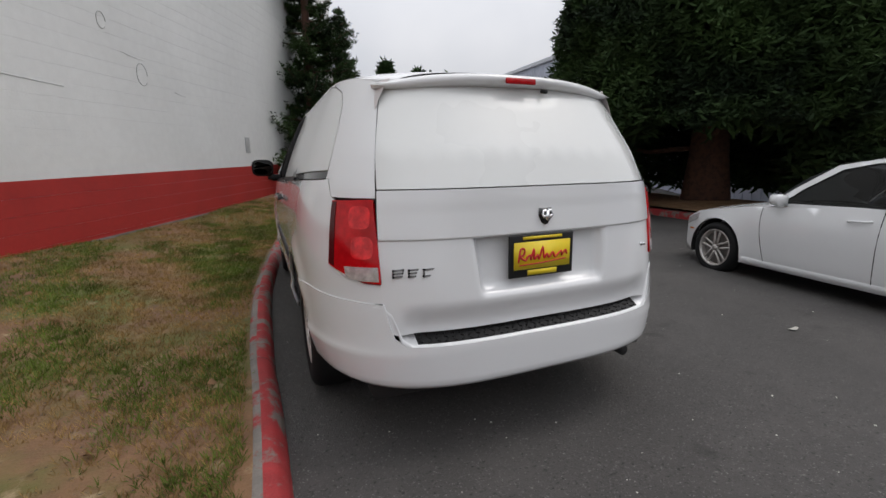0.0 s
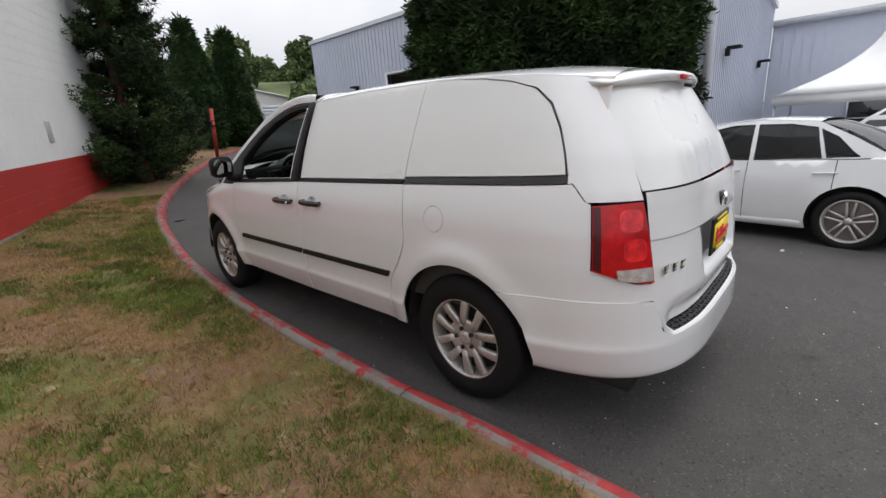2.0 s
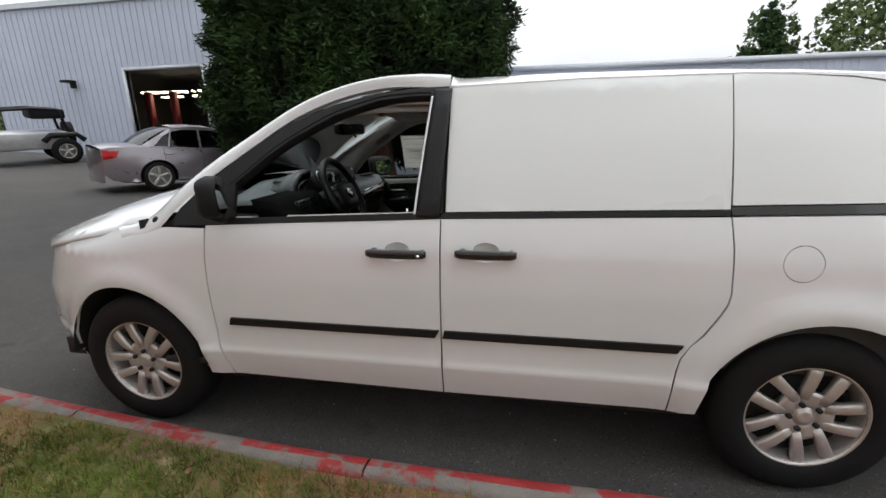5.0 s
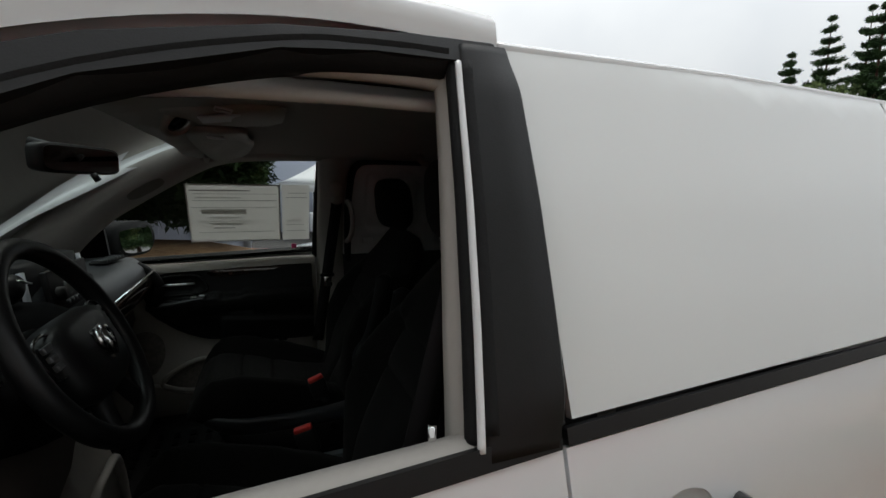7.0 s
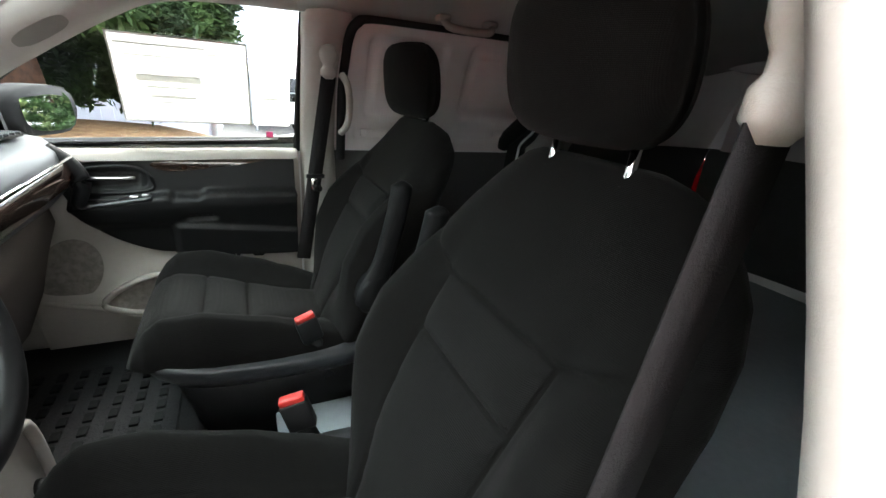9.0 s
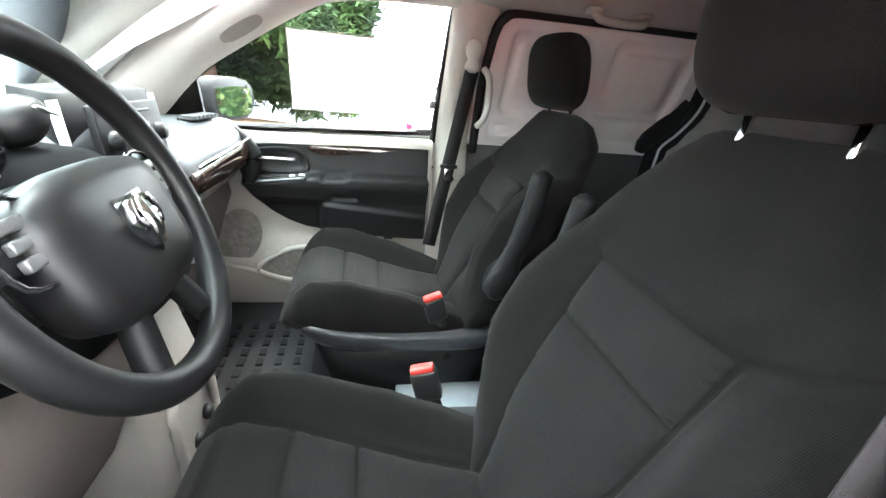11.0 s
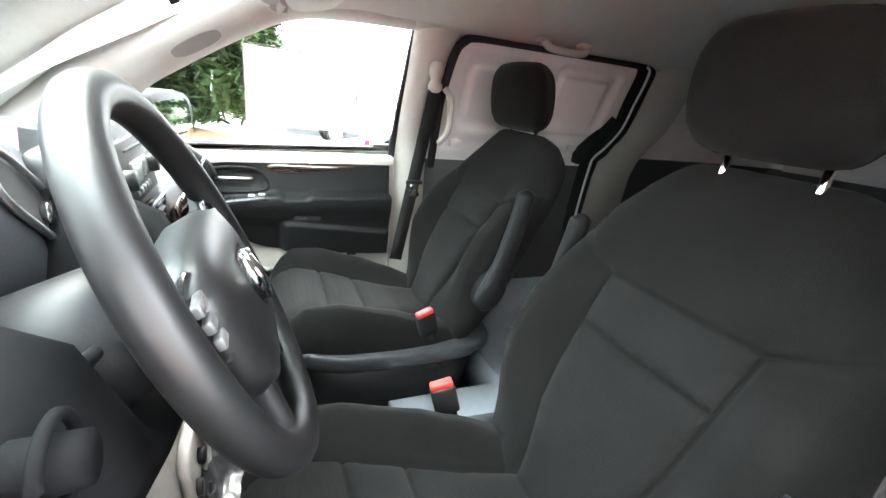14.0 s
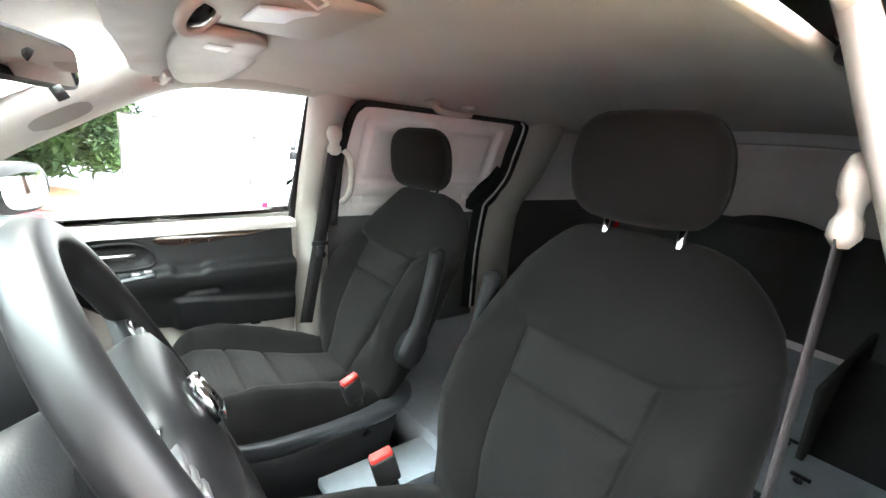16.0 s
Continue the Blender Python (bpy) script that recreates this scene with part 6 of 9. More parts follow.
def seat(name, xc, dy, arm_side, label, rest=0.0, rest_y=0.0, drop=0.0):
    """A front bucket seat. Built in the driver's place and moved by dy."""
    top = empty(name, pose(xc, dy, 0), label, "seat")
    # backrest
    bm = bmesh.new()
    rings = []
    for z in 0.66 + 0.665 * np.linspace(0, 1, 120):
        hw = float(np.interp(z, [0.66, 0.75, 0.85, 0.97, 1.10, 1.17, 1.22, 1.265, 1.295, 1.315, 1.325], [0.225, 0.255, 0.276, 0.285, 0.280, 0.270, 0.25, 0.214, 0.182, 0.15, 0.115]))
        th = float(np.interp(z, [0.66, 0.8, 1.1, 1.25, 1.30, 1.325], [0.07, 0.08, 0.07, 0.055, 0.036, 0.012]))
        x = hw * RING_C
        y = back_plane(z) - th + th * RING_S + np.where(RING_S > 0, back_relief(x, z, hw) * np.minimum(1, RING_S * 1.4), 0)
        zz = z - drop * smoothstep(1.0, 1.3, z)
        rings.append([(a, b, zz) for a, b in zip(x, y)])
    loft(bm, rings)
    part("backrest", bm, M["seat_cloth"], top)
    # centre inserts between the seams
    for z0, z1 in ((1.008, 1.094), (0.742, 1.000)):
        zs = np.linspace(z0, z1, 14)
        poly = [(-(float(back_seam(z)) - 0.004), z) for z in zs] + [(float(back_seam(z)) - 0.004, z) for z in zs[::-1]]
        bm = bmesh.new()
        patch(bm, poly, lambda x, z: (x, float(back_plane(z) + back_relief(x, z, 0.28)) + 0.0012, z), 0.012)
        part("back_insert", bm, M["seat_insert"], top)
    # cushion
    bm = bmesh.new()
    rings = []
    for y in np.concatenate([np.linspace(1.54, 2.02, 90), np.linspace(2.026, 2.125, 22)]):
        zc = float(cush_top(y))
        zb_ = float(np.interp(y, [1.54, 1.9, 2.08, 2.125], [0.62, 0.655, 0.68, 0.708]))
        hw = float(np.interp(y, [1.54, 1.7, 2.0, 2.08, 2.11, 2.125], [0.235, 0.252, 0.266, 0.256, 0.24, 0.215]))
        x = hw * RING_C
        z = (zc + zb_) / 2 + (zc - zb_) / 2 * RING_S + np.where(RING_S > 0, cush_relief(x, y, hw) * np.minimum(1, RING_S * 1.4), 0)
        rings.append([(a, y, b) for a, b in zip(x, z)])
    loft(bm, rings)
    part("cushion", bm, M["seat_cloth"], top)
    for y0, y1 in ((1.971, 2.06), (1.862, 1.961), (1.62, 1.852)):
        ys = np.linspace(y0, y1, 8)
        poly = [(-(float(cush_seam(y)) - 0.004), y) for y in ys] + [(float(cush_seam(y)) - 0.004, y) for y in ys[::-1]]
        bm = bmesh.new()
        patch(bm, poly, lambda x, y: (x, y, float(cush_top(y) + cush_relief(x, y, 0.26)) + 0.0012), 0.012)
        part("cushion_insert", bm, M["seat_insert"], top)
    # headrest on chrome posts
    bm = bmesh.new()
    rings = []
    for v in np.linspace(0, 1, 33):
        z = 1.333 + rest + 0.198 * v
        e = max(0.0, 1 - abs(2 * v - 1) ** 4) ** 0.5
        hw, th = (0.112 + 0.030 * math.sin(math.pi * min(1, 0.15 + v * 0.75))) * (0.60 + 0.40 * e), 0.058 * (0.30 + 0.70 * e)
        ring = []
        for k in range(56):
            c, q = se(2 * math.pi * k / 56, 0.46)
            ring.append((hw * c, 1.385 + rest_y + 0.10 * (z - 1.33) + th * q - 0.022 * (c * c) * (q > 0), z))
        rings.append(ring)
    loft(bm, rings)
    part("headrest", bm, M["seat_cloth"], top)
    for q in (-1, 1):
        bm = bmesh.new()
        rod(bm, (q * 0.074, 1.362 + rest_y, 1.24 + rest), (q * 0.074, 1.352 + rest_y, 1.36 + rest), 0.0068)
        part("headrest_post", bm, M["chrome"], top, "chrome post")
        bm = bmesh.new()
        rod(bm, (q * 0.074, 1.364 + rest_y, 1.285 - drop), (q * 0.074, 1.361 + rest_y, 1.303 - drop), 0.011, 0.009)
        part("post_sleeve", bm, M["trim_black"], top)

    # plinth down to the floor and the moulded shield round the cushion's foot
    def plan(w, y0, y1, z, lift):
        ring = []
        for k in range(48):
            c, q = se(2 * math.pi * k / 48, 0.36)
            y = (y0 + y1) / 2 + (y1 - y0) / 2 * q
            ring.append((w * c, y, z + lift * smoothstep(1.86, 2.1, y)))
        return ring

    bm = bmesh.new()
    loft(bm, [plan(0.225, 1.55, 1.98, 0.40, 0), plan(0.24, 1.53, 2.02, 0.55, 0), plan(0.252, 1.51, 2.06, 0.655, 0.02)])
    part("seat_plinth", bm, M["trim_black"], top)
    bm = bmesh.new()
    loft(bm, [plan(0.250, 1.505, 2.062, 0.635, 0.02), plan(0.266, 1.49, 2.095, 0.655, 0.03), plan(0.276, 1.48, 2.112, 0.678, 0.034), plan(0.277, 1.478, 2.114, 0.690, 0.034), plan(0.272, 1.482, 2.11, 0.698, 0.034), plan(0.24, 1.51, 2.08, 0.70, 0.03)])
    part("side_shield", bm, M["dash_top"], top, "smooth charcoal seat shield")
    # folding armrest, tilted up beside the backrest
    s = arm_side
    lag = 0.03 if arm_side > 0 else -0.025
    bm = bmesh.new()
    pts = spline([(s * 0.296, 1.548 - lag, 0.84), (s * 0.296, 1.53 - lag, 0.90), (s * 0.298, 1.51 - lag, 0.96), (s * 0.298, 1.485 - lag, 1.06), (s * 0.296, 1.47 - lag, 1.14), (s * 0.294, 1.468 - lag, 1.168)], 6)
    n = len(pts)
    tube(bm, pts, [(0.027 + 0.016 * (1 - smoothstep(0.0, 0.45, i / n)) * smoothstep(-0.08, 0.1, i / n)) * (1 if i < n - 4 else (n - i) / 5) for i in range(n)], 16, flat=0.62, up=(1, 0, 0))
    arm = part("armrest", bm, M["trim_black"], top, "charcoal folding armrest")
    bm = bmesh.new()
    rings = []
    for x in (0.265, 0.29, 0.310, 0.317):
        r = 0.040 if x < 0.315 else 0.031
        rings.append([(s * x, 1.534 - lag + r * math.cos(a) - 0.35 * r * math.sin(a), 0.880 + r * math.sin(a) * 1.35) for a in np.linspace(0, 2 * math.pi, 28, endpoint=False)])
    loft(bm, rings)
    part("armrest_pivot", bm, M["trim_black"], arm)
    # recline bracket and bolt on the outer side
    bm = bmesh.new()
    rod(bm, (-s * 0.262, 1.60, 1.02), (-s * 0.278, 1.60, 1.02), 0.012)
    part("seat_bolt", bm, M["trim_black"], top)
    return top


driver_seat = seat("driver_seat", -0.427, 0.0, 1, "charcoal cloth bucket seat with upright armrest and headrest", drop=0.014)
passenger_seat = seat("passenger_seat", 0.392, -0.06, -1, "charcoal cloth passenger bucket seat with upright armrest", -0.035, -0.01, 0.034)


def buckle(x, y, z, lean):
    top = empty("seat_buckle", None, "black seat belt buckle with a red button", "buckle")
    bm = bmesh.new()
    d = Vector((lean, 0.30, 1)).normalized()
    m = Matrix.Translation(Vector((x, y, z)) - d * 0.035) @ d.to_track_quat("Z", "Y").to_matrix().to_4x4()
    v = box(bm, (0, 0, 0), (0.028, 0.056, 0.07))
    bmesh.ops.transform(bm, matrix=m, verts=bm.verts)
    soft_edges(part("buckle_body", bm, M["black_plastic"], top), 0.006)
    bm = bmesh.new()
    box(bm, (0, 0, 0.038), (0.022, 0.050, 0.016))
    bmesh.ops.transform(bm, matrix=m, verts=bm.verts)
    soft_edges(part("release_button", bm, M["buckle_red"], top, "red release button"), 0.004)
    bm = bmesh.new()
    tube(bm, [tuple(Vector((x, y, z)) - d * 0.06), (x - lean * 0.1, y - 0.045, z - 0.13), (x, y - 0.06, z - 0.19)], 0.019, 8, flat=0.5, up=(1, 0, 0))
    part("buckle_stalk", bm, M["trim_black"], top)


buckle(-0.143, 1.729, 0.785, 0.06)
buckle(0.151, 1.664, 0.797, -0.05)


# ---- floor, cargo bay, headliner ----
bm = bmesh.new()
box(bm, (0, 2.15, 0.385), (1.88, 1.58, 0.03))
part("cabin_floor", bm, M["carpet"], van, "black cabin floor")
mat_top = empty("floor_mat", None, "black ribbed rubber floor mat", "floor mat")
bm = bmesh.new()
box(bm, (0.42, 2.27, 0.408), (0.56, 0.52, 0.012))
soft_edges(part("mat_sheet", bm, M["carpet"], mat_top), 0.004)
for i in range(9):
    for j in range(8):
        bm = bmesh.new() if (i, j) == (0, 0) else bm
        box(bm, (0.19 + 0.058 * i, 2.06 + 0.06 * j, 0.417), (0.034, 0.022, 0.008))
tread_ob = part("mat_studs", bm, M["rubber"], mat_top, smooth=False)
tagged(tread_ob, kind="stuff")
bm = bmesh.new()
box(bm, (0, 0.52, 0.535), (1.76, 1.74, 0.03))
box(bm, (0, -0.49, 0.535), (1.3, 0.28, 0.03))
part("load_floor", bm, M["cargo_floor"], van, "blue-grey load floor panel", smooth=False)
bm = bmesh.new()
box(bm, (0, 1.39, 0.46), (1.62, 0.02, 0.17))
part("floor_step", bm, M["cargo_floor"], van)
for x, y in ((-0.60, 0.75), (-0.56, 0.35), (-0.62, -0.05), (-0.50, 0.95), (-0.45, 0.2), (0.0, 0.7), (-0.64, 0.55)):
    bm = bmesh.new()
    box(bm, (x, y, 0.553), (0.05, 0.016, 0.006))
    rod(bm, (x, y + 0.03, 0.55), (x, y + 0.03, 0.557), 0.012, seg=10)
    part("floor_anchor", bm, M["black_plastic"], van)


bm = bmesh.new()
box(bm, (-0.02, 1.55, 0.50), (0.36, 0.40, 0.03))
soft_edges(part("floor_tongue", bm, M["cargo_floor"], van, "pale grey floor between the seats"), 0.006)


def liner_z(x, y):
    w = abs(x)
    z = float(np.interp(w, [0, 0.3, 0.45, 0.55, 0.62, 0.68, 0.72], [1.685, 1.675, 1.66, 1.64, 1.615, 1.59, 1.575]))
    return z - 0.02 * smoothstep(1.75, 2.02, y) - 0.022 * smoothstep(2.0, 2.15, y) - 0.035 * smoothstep(0.4, -0.5, y) if y > 0.4 else z - 0.035 * smoothstep(0.0, 0.9, 0.4 - y)


bm = bmesh.new()
patch(bm, [(-0.655, 2.0), (-0.6, 2.085), (-0.3, 2.135), (0, 2.15), (0.3, 2.135), (0.6, 2.085), (0.67, 2.0), (0.69, 1.6), (0.69, -0.35), (0.5, -0.5), (-0.5, -0.5), (-0.67, -0.35), (-0.67, 1.6)], lambda x, y: (x, y, liner_z(x, y)), 0.07)
thick(part("headliner", bm, M["headliner"], van, "grey felt headliner"), 0.015)
# cargo side walls behind the seats
for sx in (-1, 1):
    bm = bmesh.new()
    rings = []
    y0 = 0.47 if sx > 0 else 1.42
    for y in np.linspace(y0, -0.62, 14):
        t = max(0.2, 1 - max(0, (0.1 - y) / 0.95) ** 3.6) ** (1 / 3.6)
        rings.append([(sx * (0.905 * t), y, 0.53), (sx * 0.90 * t, y, 1.0), (sx * (0.855 * t), y, 1.17), (sx * 0.84 * t, y, 1.18)])
    loft(bm, rings, closed=False)
    part("cargo_side_trim", bm, M["cargo_trim"], van, "dark cargo side trim")
    bm = bmesh.new()
    rings = []
    for y in np.linspace(y0, -0.62, 14):
        t = max(0.2, 1 - max(0, (0.1 - y) / 0.95) ** 3.6) ** (1 / 3.6)
        rings.append([(sx * 0.90 * t, y, 1.165), (sx * 0.865 * t, y, 1.18), (sx * (0.79 * t), y, 1.38), (sx * 0.70 * t, y, 1.56), (sx * 0.655 * t, y, 1.615)])
    loft(bm, rings, closed=False)
    part("cargo_side_panel", bm, M["inner_metal"], van, "bare painted inner side panel")
bm = bmesh.new()
rings = [[(x * (1 - 0.35 * (z - 1.18)), -0.56 - 0.12 * (1 - (abs(x) / 0.7) ** 2.5), z) for x in np.linspace(-0.66, 0.66, 13)] for z in (1.18, 1.4, 1.56)]
loft(bm, [[(p[0], p[1] + 0.25 * (p[2] - 1.18), p[2]) for p in r] for r in rings], closed=False)
part("hatch_inner_panel", bm, M["inner_metal"], van, "bare inner hatch panel")
bm = bmesh.new()
rings = [[(x, -0.66 - 0.12 * (1 - (abs(x) / 0.75) ** 2.5), z) for x in np.linspace(-0.78, 0.78, 13)] for z in (0.55, 0.9, 1.18)]
loft(bm, rings, closed=False)
part("hatch_inner_trim", bm, M["cargo_trim"], van, "dark inner hatch trim")
bm = bmesh.new()
rings = []
for x in np.linspace(-0.3, 0.1, 13):
    h = 0.035 * (1 - (abs(x + 0.1) / 0.2) ** 2.4)
    rings.append([(x, -0.60, 1.15), (x, -0.60, 1.18 + h), (x, -0.66, 1.18 + h), (x, -0.66, 1.15)])
loft(bm, rings)
part("hatch_latch_cover", bm, M["cargo_trim"], van)
# closing skins inside the driver's side
bm = bmesh.new()
box(bm, (-0.905, 2.6, 0.62), (0.02, 0.5, 0.55))
part("kick_panel", bm, M["trim_beige"], van)
bm = bmesh.new()
box(bm, (0.905, 2.6, 0.62), (0.02, 0.5, 0.55))
part("kick_panel", bm, M["trim_beige"], van)
bm = bmesh.new()
box(bm, (0, 2.93, 0.73), (1.86, 0.03, 0.76))
part("firewall", bm, M["trim_black"], van)

# ---- sliding door on the far side, seen from within ----


def wall_x(z):
    """Inner face of the far side above the belt."""
    return float(np.interp(z, [0.4, 0.9, 1.15, 1.3, 1.45, 1.58], [0.86, 0.86, 0.835, 0.795, 0.745, 0.685]))


OPEN = [(1.43, 1.10), (1.436, 1.346), (1.431, 1.458), (1.424, 1.528), (1.402, 1.563), (1.36, 1.580), (1.186, 1.583), (0.85, 1.583), (0.61, 1.582), (0.545, 1.572), (0.512, 1.545), (0.495, 1.43), (0.50, 1.31), (0.545, 1.215), (0.625, 1.142)]


def rounded(y, z, y0, y1, z0, z1, r):
    """Distance inside a rounded rectangle; negative outside."""
    qy, qz = abs(y - (y0 + y1) / 2) - (y1 - y0) / 2 + r, abs(z - (z0 + z1) / 2) - (z1 - z0) / 2 + r
    return r - math.hypot(max(qy, 0), max(qz, 0)) - min(max(qy, qz), 0)


def door_relief(y, z):
    d = 0.0
    for y0, y1, z0, z1 in ((1.045, 1.35, 1.252, 1.537), (0.625, 0.955, 1.265, 1.543)):
        if y1 < 1:
            y0 += 0.10 * max(0.0, 1.36 - z)
        d += 0.026 * smoothstep(-0.003, 0.012, rounded(y, z, y0, y1, z0, z1, 0.03))
        d -= 0.015 * smoothstep(-0.002, 0.007, rounded(y, z, y0 + 0.04, y1 - 0.035, z0 + 0.04, z1 - 0.04, 0.02))
    d += 0.012 * smoothstep(-0.002, 0.007, rounded(y, z, 1.06, 1.38, 1.172, 1.222, 0.015))
    d += 0.012 * smoothstep(-0.002, 0.007, rounded(y, z, 0.66, 0.96, 1.172, 1.225, 0.015))
    return d


bm = bmesh.new()
patch(bm, [(1.46, 1.135), (1.45, 1.60), (0.5, 1.60), (0.5, 1.135)], lambda y, z: (wall_x(z) + door_relief(y, z), y, z), 0.0105)
part("sliding_door_inner", bm, M["inner_metal"], van, "pressed white inner sliding door panel")
bm = bmesh.new()
patch(bm, [(1.46, 0.45), (1.46, 1.13), (0.5, 1.13), (0.5, 0.45)], lambda y, z: (wall_x(z) - 0.012, y, z), 0.1)
part("sliding_door_trim", bm, M["cargo_trim"], van, "dark lower sliding door trim")
for y, z in ((1.326, 1.197), (0.735, 1.212)):
    bm = bmesh.new()
    box(bm, (wall_x(z) + 0.006, y, z), (0.012, 0.05, 0.028))
    rod(bm, (wall_x(z) - 0.002, y, z), (wall_x(z) - 0.006, y, z), 0.008, seg=12)
    soft_edges(part("door_clip", bm, M["inner_metal"], van, "small white door clip"), 0.004)
bm = bmesh.new()
ring = spline([(wall_x(z) - 0.02, y, z) for y, z in OPEN], 5)
tube(bm, ring, 0.0165, 8)
part("door_seal", bm, M["rubber"], van, "black sliding door seal")
JAMB = [(0.572, 1.578), (0.538, 1.55), (0.527, 1.42), (0.530, 1.318), (0.575, 1.232), (0.622, 1.175), (0.628, 1.12), (0.63, 0.9), (0.63, 0.6)]
bm = bmesh.new()
rings = []
for p in spline([(y, z, 0) for y, z in JAMB], 6):
    x = wall_x(p[1])
    rings.append([(x - 0.012, p[0] + 0.045, p[1]), (x - 0.030, p[0] + 0.02, p[1]), (x - 0.034, p[0] - 0.02, p[1]), (x - 0.028, p[0] - 0.045, p[1])])
loft(bm, rings, closed=False)
part("jamb_rubber", bm, M["rubber"], van, "wide black seal along the door jamb")
bm = bmesh.new()
tube(bm, spline([(wall_x(z) - 0.036, y, z) for y, z in JAMB], 6), 0.0062, 6)
part("jamb_edge", bm, M["white_paint"], van, "white painted door jamb edge")
bm = bmesh.new()
pts = spline([(wall_x(z) - 0.012, y, z) for y, z in [(0.57, 1.36), (0.60, 1.29), (0.65, 1.235), (0.69, 1.19), (0.70, 1.145)]], 6)
tube(bm, pts, [0.020 + 0.018 * math.sin(math.pi * i / (len(pts) - 1)) for i in range(len(pts))], 8)
part("hinge_cover", bm, M["rubber"], van, "black hinge cover")
# trim pillar behind the sliding door opening
bm = bmesh.new()
rings = []
for z in np.linspace(0.5, 1.60, 16):
    y1 = float(np.interp(z, [0.5, 1.1, 1.2, 1.32, 1.45, 1.6], [0.60, 0.60, 0.57, 0.485, 0.468, 0.465]))
    x = wall_x(z) - 0.045
    rings.append([(x + 0.03, y1 + 0.004, z), (x, y1 - 0.02, z), (x - 0.015, y1 - 0.10, z), (x - 0.005, y1 - 0.2, z), (x + 0.03, y1 - 0.26, z)])
loft(bm, rings, closed=False)
part("rear_pillar_trim", bm, M["trim_beige"], van, "warm grey pillar trim")


# ---- far front door from within ----
def door_x(z):
    return float(np.interp(z, [0.4, 0.75, 0.9, 1.0, 1.1, 1.13], [0.835, 0.82, 0.80, 0.80, 0.815, 0.83]))


passenger_door = empty("passenger_door_trim", None, "charcoal and warm grey passenger door panel with gloss strip", "door panel")
bm = bmesh.new()
patch(bm, [(1.585, 0.42), (1.585, 1.125), (2.42, 1.105), (2.44, 0.42)], lambda y, z: (door_x(z) + 0.012 - 0.05 * math.exp(-((z - 0.6) / 0.12) ** 2) * smoothstep(1.6, 1.75, y), y, z), 0.05)
part("door_base", bm, M["trim_beige"], passenger_door, "warm grey lower door panel")
UP = spline([(1.605, 1.118, 0), (1.9, 1.108, 0), (2.04, 1.098, 0), (2.22, 1.082, 0), (2.275, 1.062, 0), (2.298, 1.02, 0), (2.285, 0.965, 0), (2.248, 0.905, 0), (2.194, 0.845, 0), (2.10, 0.791, 0), (2.0, 0.768, 0), (1.72, 0.748, 0), (1.605, 0.745, 0)], 4)


def upper_x(y, z):
    """Inner face of the charcoal panel: armrest ledge, pull cup, pocket lip and handle bay."""
    arm = 0.984 - 0.03 * smoothstep(1.95, 2.27, y) - 0.012 * smoothstep(0.012, 0.0, abs(y - 1.955) - 0.04)
    d = 0.05 * (1 - smoothstep(arm - 0.004, arm + 0.012, z)) * (1 - 0.35 * smoothstep(0.955, 0.88, z))
    lip = 0.880 - 0.10 * max(0.0, 1.98 - y)
    low = (1 - smoothstep(lip - 0.006, lip + 0.002, z)) * smoothstep(2.02, 1.99, y)
    d += 0.012 * low - 0.022 * (1 - smoothstep(0.86, 0.90, z)) * (1 - low) * smoothstep(1.98, 2.02, y)
    d -= 0.013 * smoothstep(0.0, 0.016, rounded(y, z, 2.066, 2.262, 0.992, 1.070, 0.03))
    d -= 0.016 * smoothstep(0.0, 0.006, rounded(y, z, 1.865, 1.972, 0.894, 0.913, 0.009))
    return door_x(z) - 0.006 - d


bm = bmesh.new()
patch(bm, [(p[0], p[1]) for p in UP], lambda y, z: (upper_x(y, z), y, z), 0.0095)
upper = part("door_upper", bm, M["door_black"], passenger_door, "charcoal upper door panel")
thick(upper, 0.02, 1.0)
bm = bmesh.new()
rings = []
for y in np.linspace(1.59, 2.40, 16):
    z = 1.122 - 0.012 * smoothstep(1.6, 2.3, y)
    rings.append([(0.795, y, z - 0.022), (0.800, y, z - 0.004), (0.815, y, z + 0.006), (0.86, y, z + 0.008), (0.90, y, z + 0.002)])
loft(bm, rings, closed=False)
part("window_ledge", bm, M["trim_beige"], passenger_door, "pale window ledge")
ZX = door_x(1.03)
bm = bmesh.new()
pts = spline([(ZX - 0.010, y, z) for y, z in [(2.055, 0.998), (2.062, 1.045), (2.10, 1.070), (2.18, 1.072), (2.245, 1.058), (2.268, 1.025), (2.25, 0.992), (2.15, 0.986)]], 4, closed=True)
tube(bm, pts, 0.0055, 6, closed=True)
part("handle_bezel", bm, M["door_black"], passenger_door, "charcoal rim round the handle bay")
bm = bmesh.new()
tube(bm, spline([(ZX + 0.002, 2.232, 1.034), (ZX - 0.012, 2.20, 1.035), (ZX - 0.012, 2.13, 1.035), (ZX - 0.002, 2.10, 1.034)], 4), [0.004, 0.007, 0.008, 0.008, 0.008, 0.008, 0.008, 0.008, 0.008, 0.008, 0.008, 0.007, 0.004], 8, flat=0.7)
part("inner_handle", bm, M["bezel"], passenger_door, "chrome inner door handle")
bm = bmesh.new()
STRIP = [(2.053, 1.082), (2.0, 1.090), (1.919, 1.097), (1.80, 1.103), (1.65, 1.108), (1.70, 1.094), (1.798, 1.078), (1.90, 1.064), (1.98, 1.057), (2.03, 1.062)]
patch(bm, [(p[0], p[1]) for p in spline([(y, z, 0) for y, z in STRIP], 4, closed=True)], lambda y, z: (door_x(z) - 0.013 - 0.006 * max(0.0, 1 - ((z - 1.083) / 0.02) ** 2), y, z), 0.008)
part("wood_strip", bm, M["wood"], passenger_door, "glossy dark wood strip")
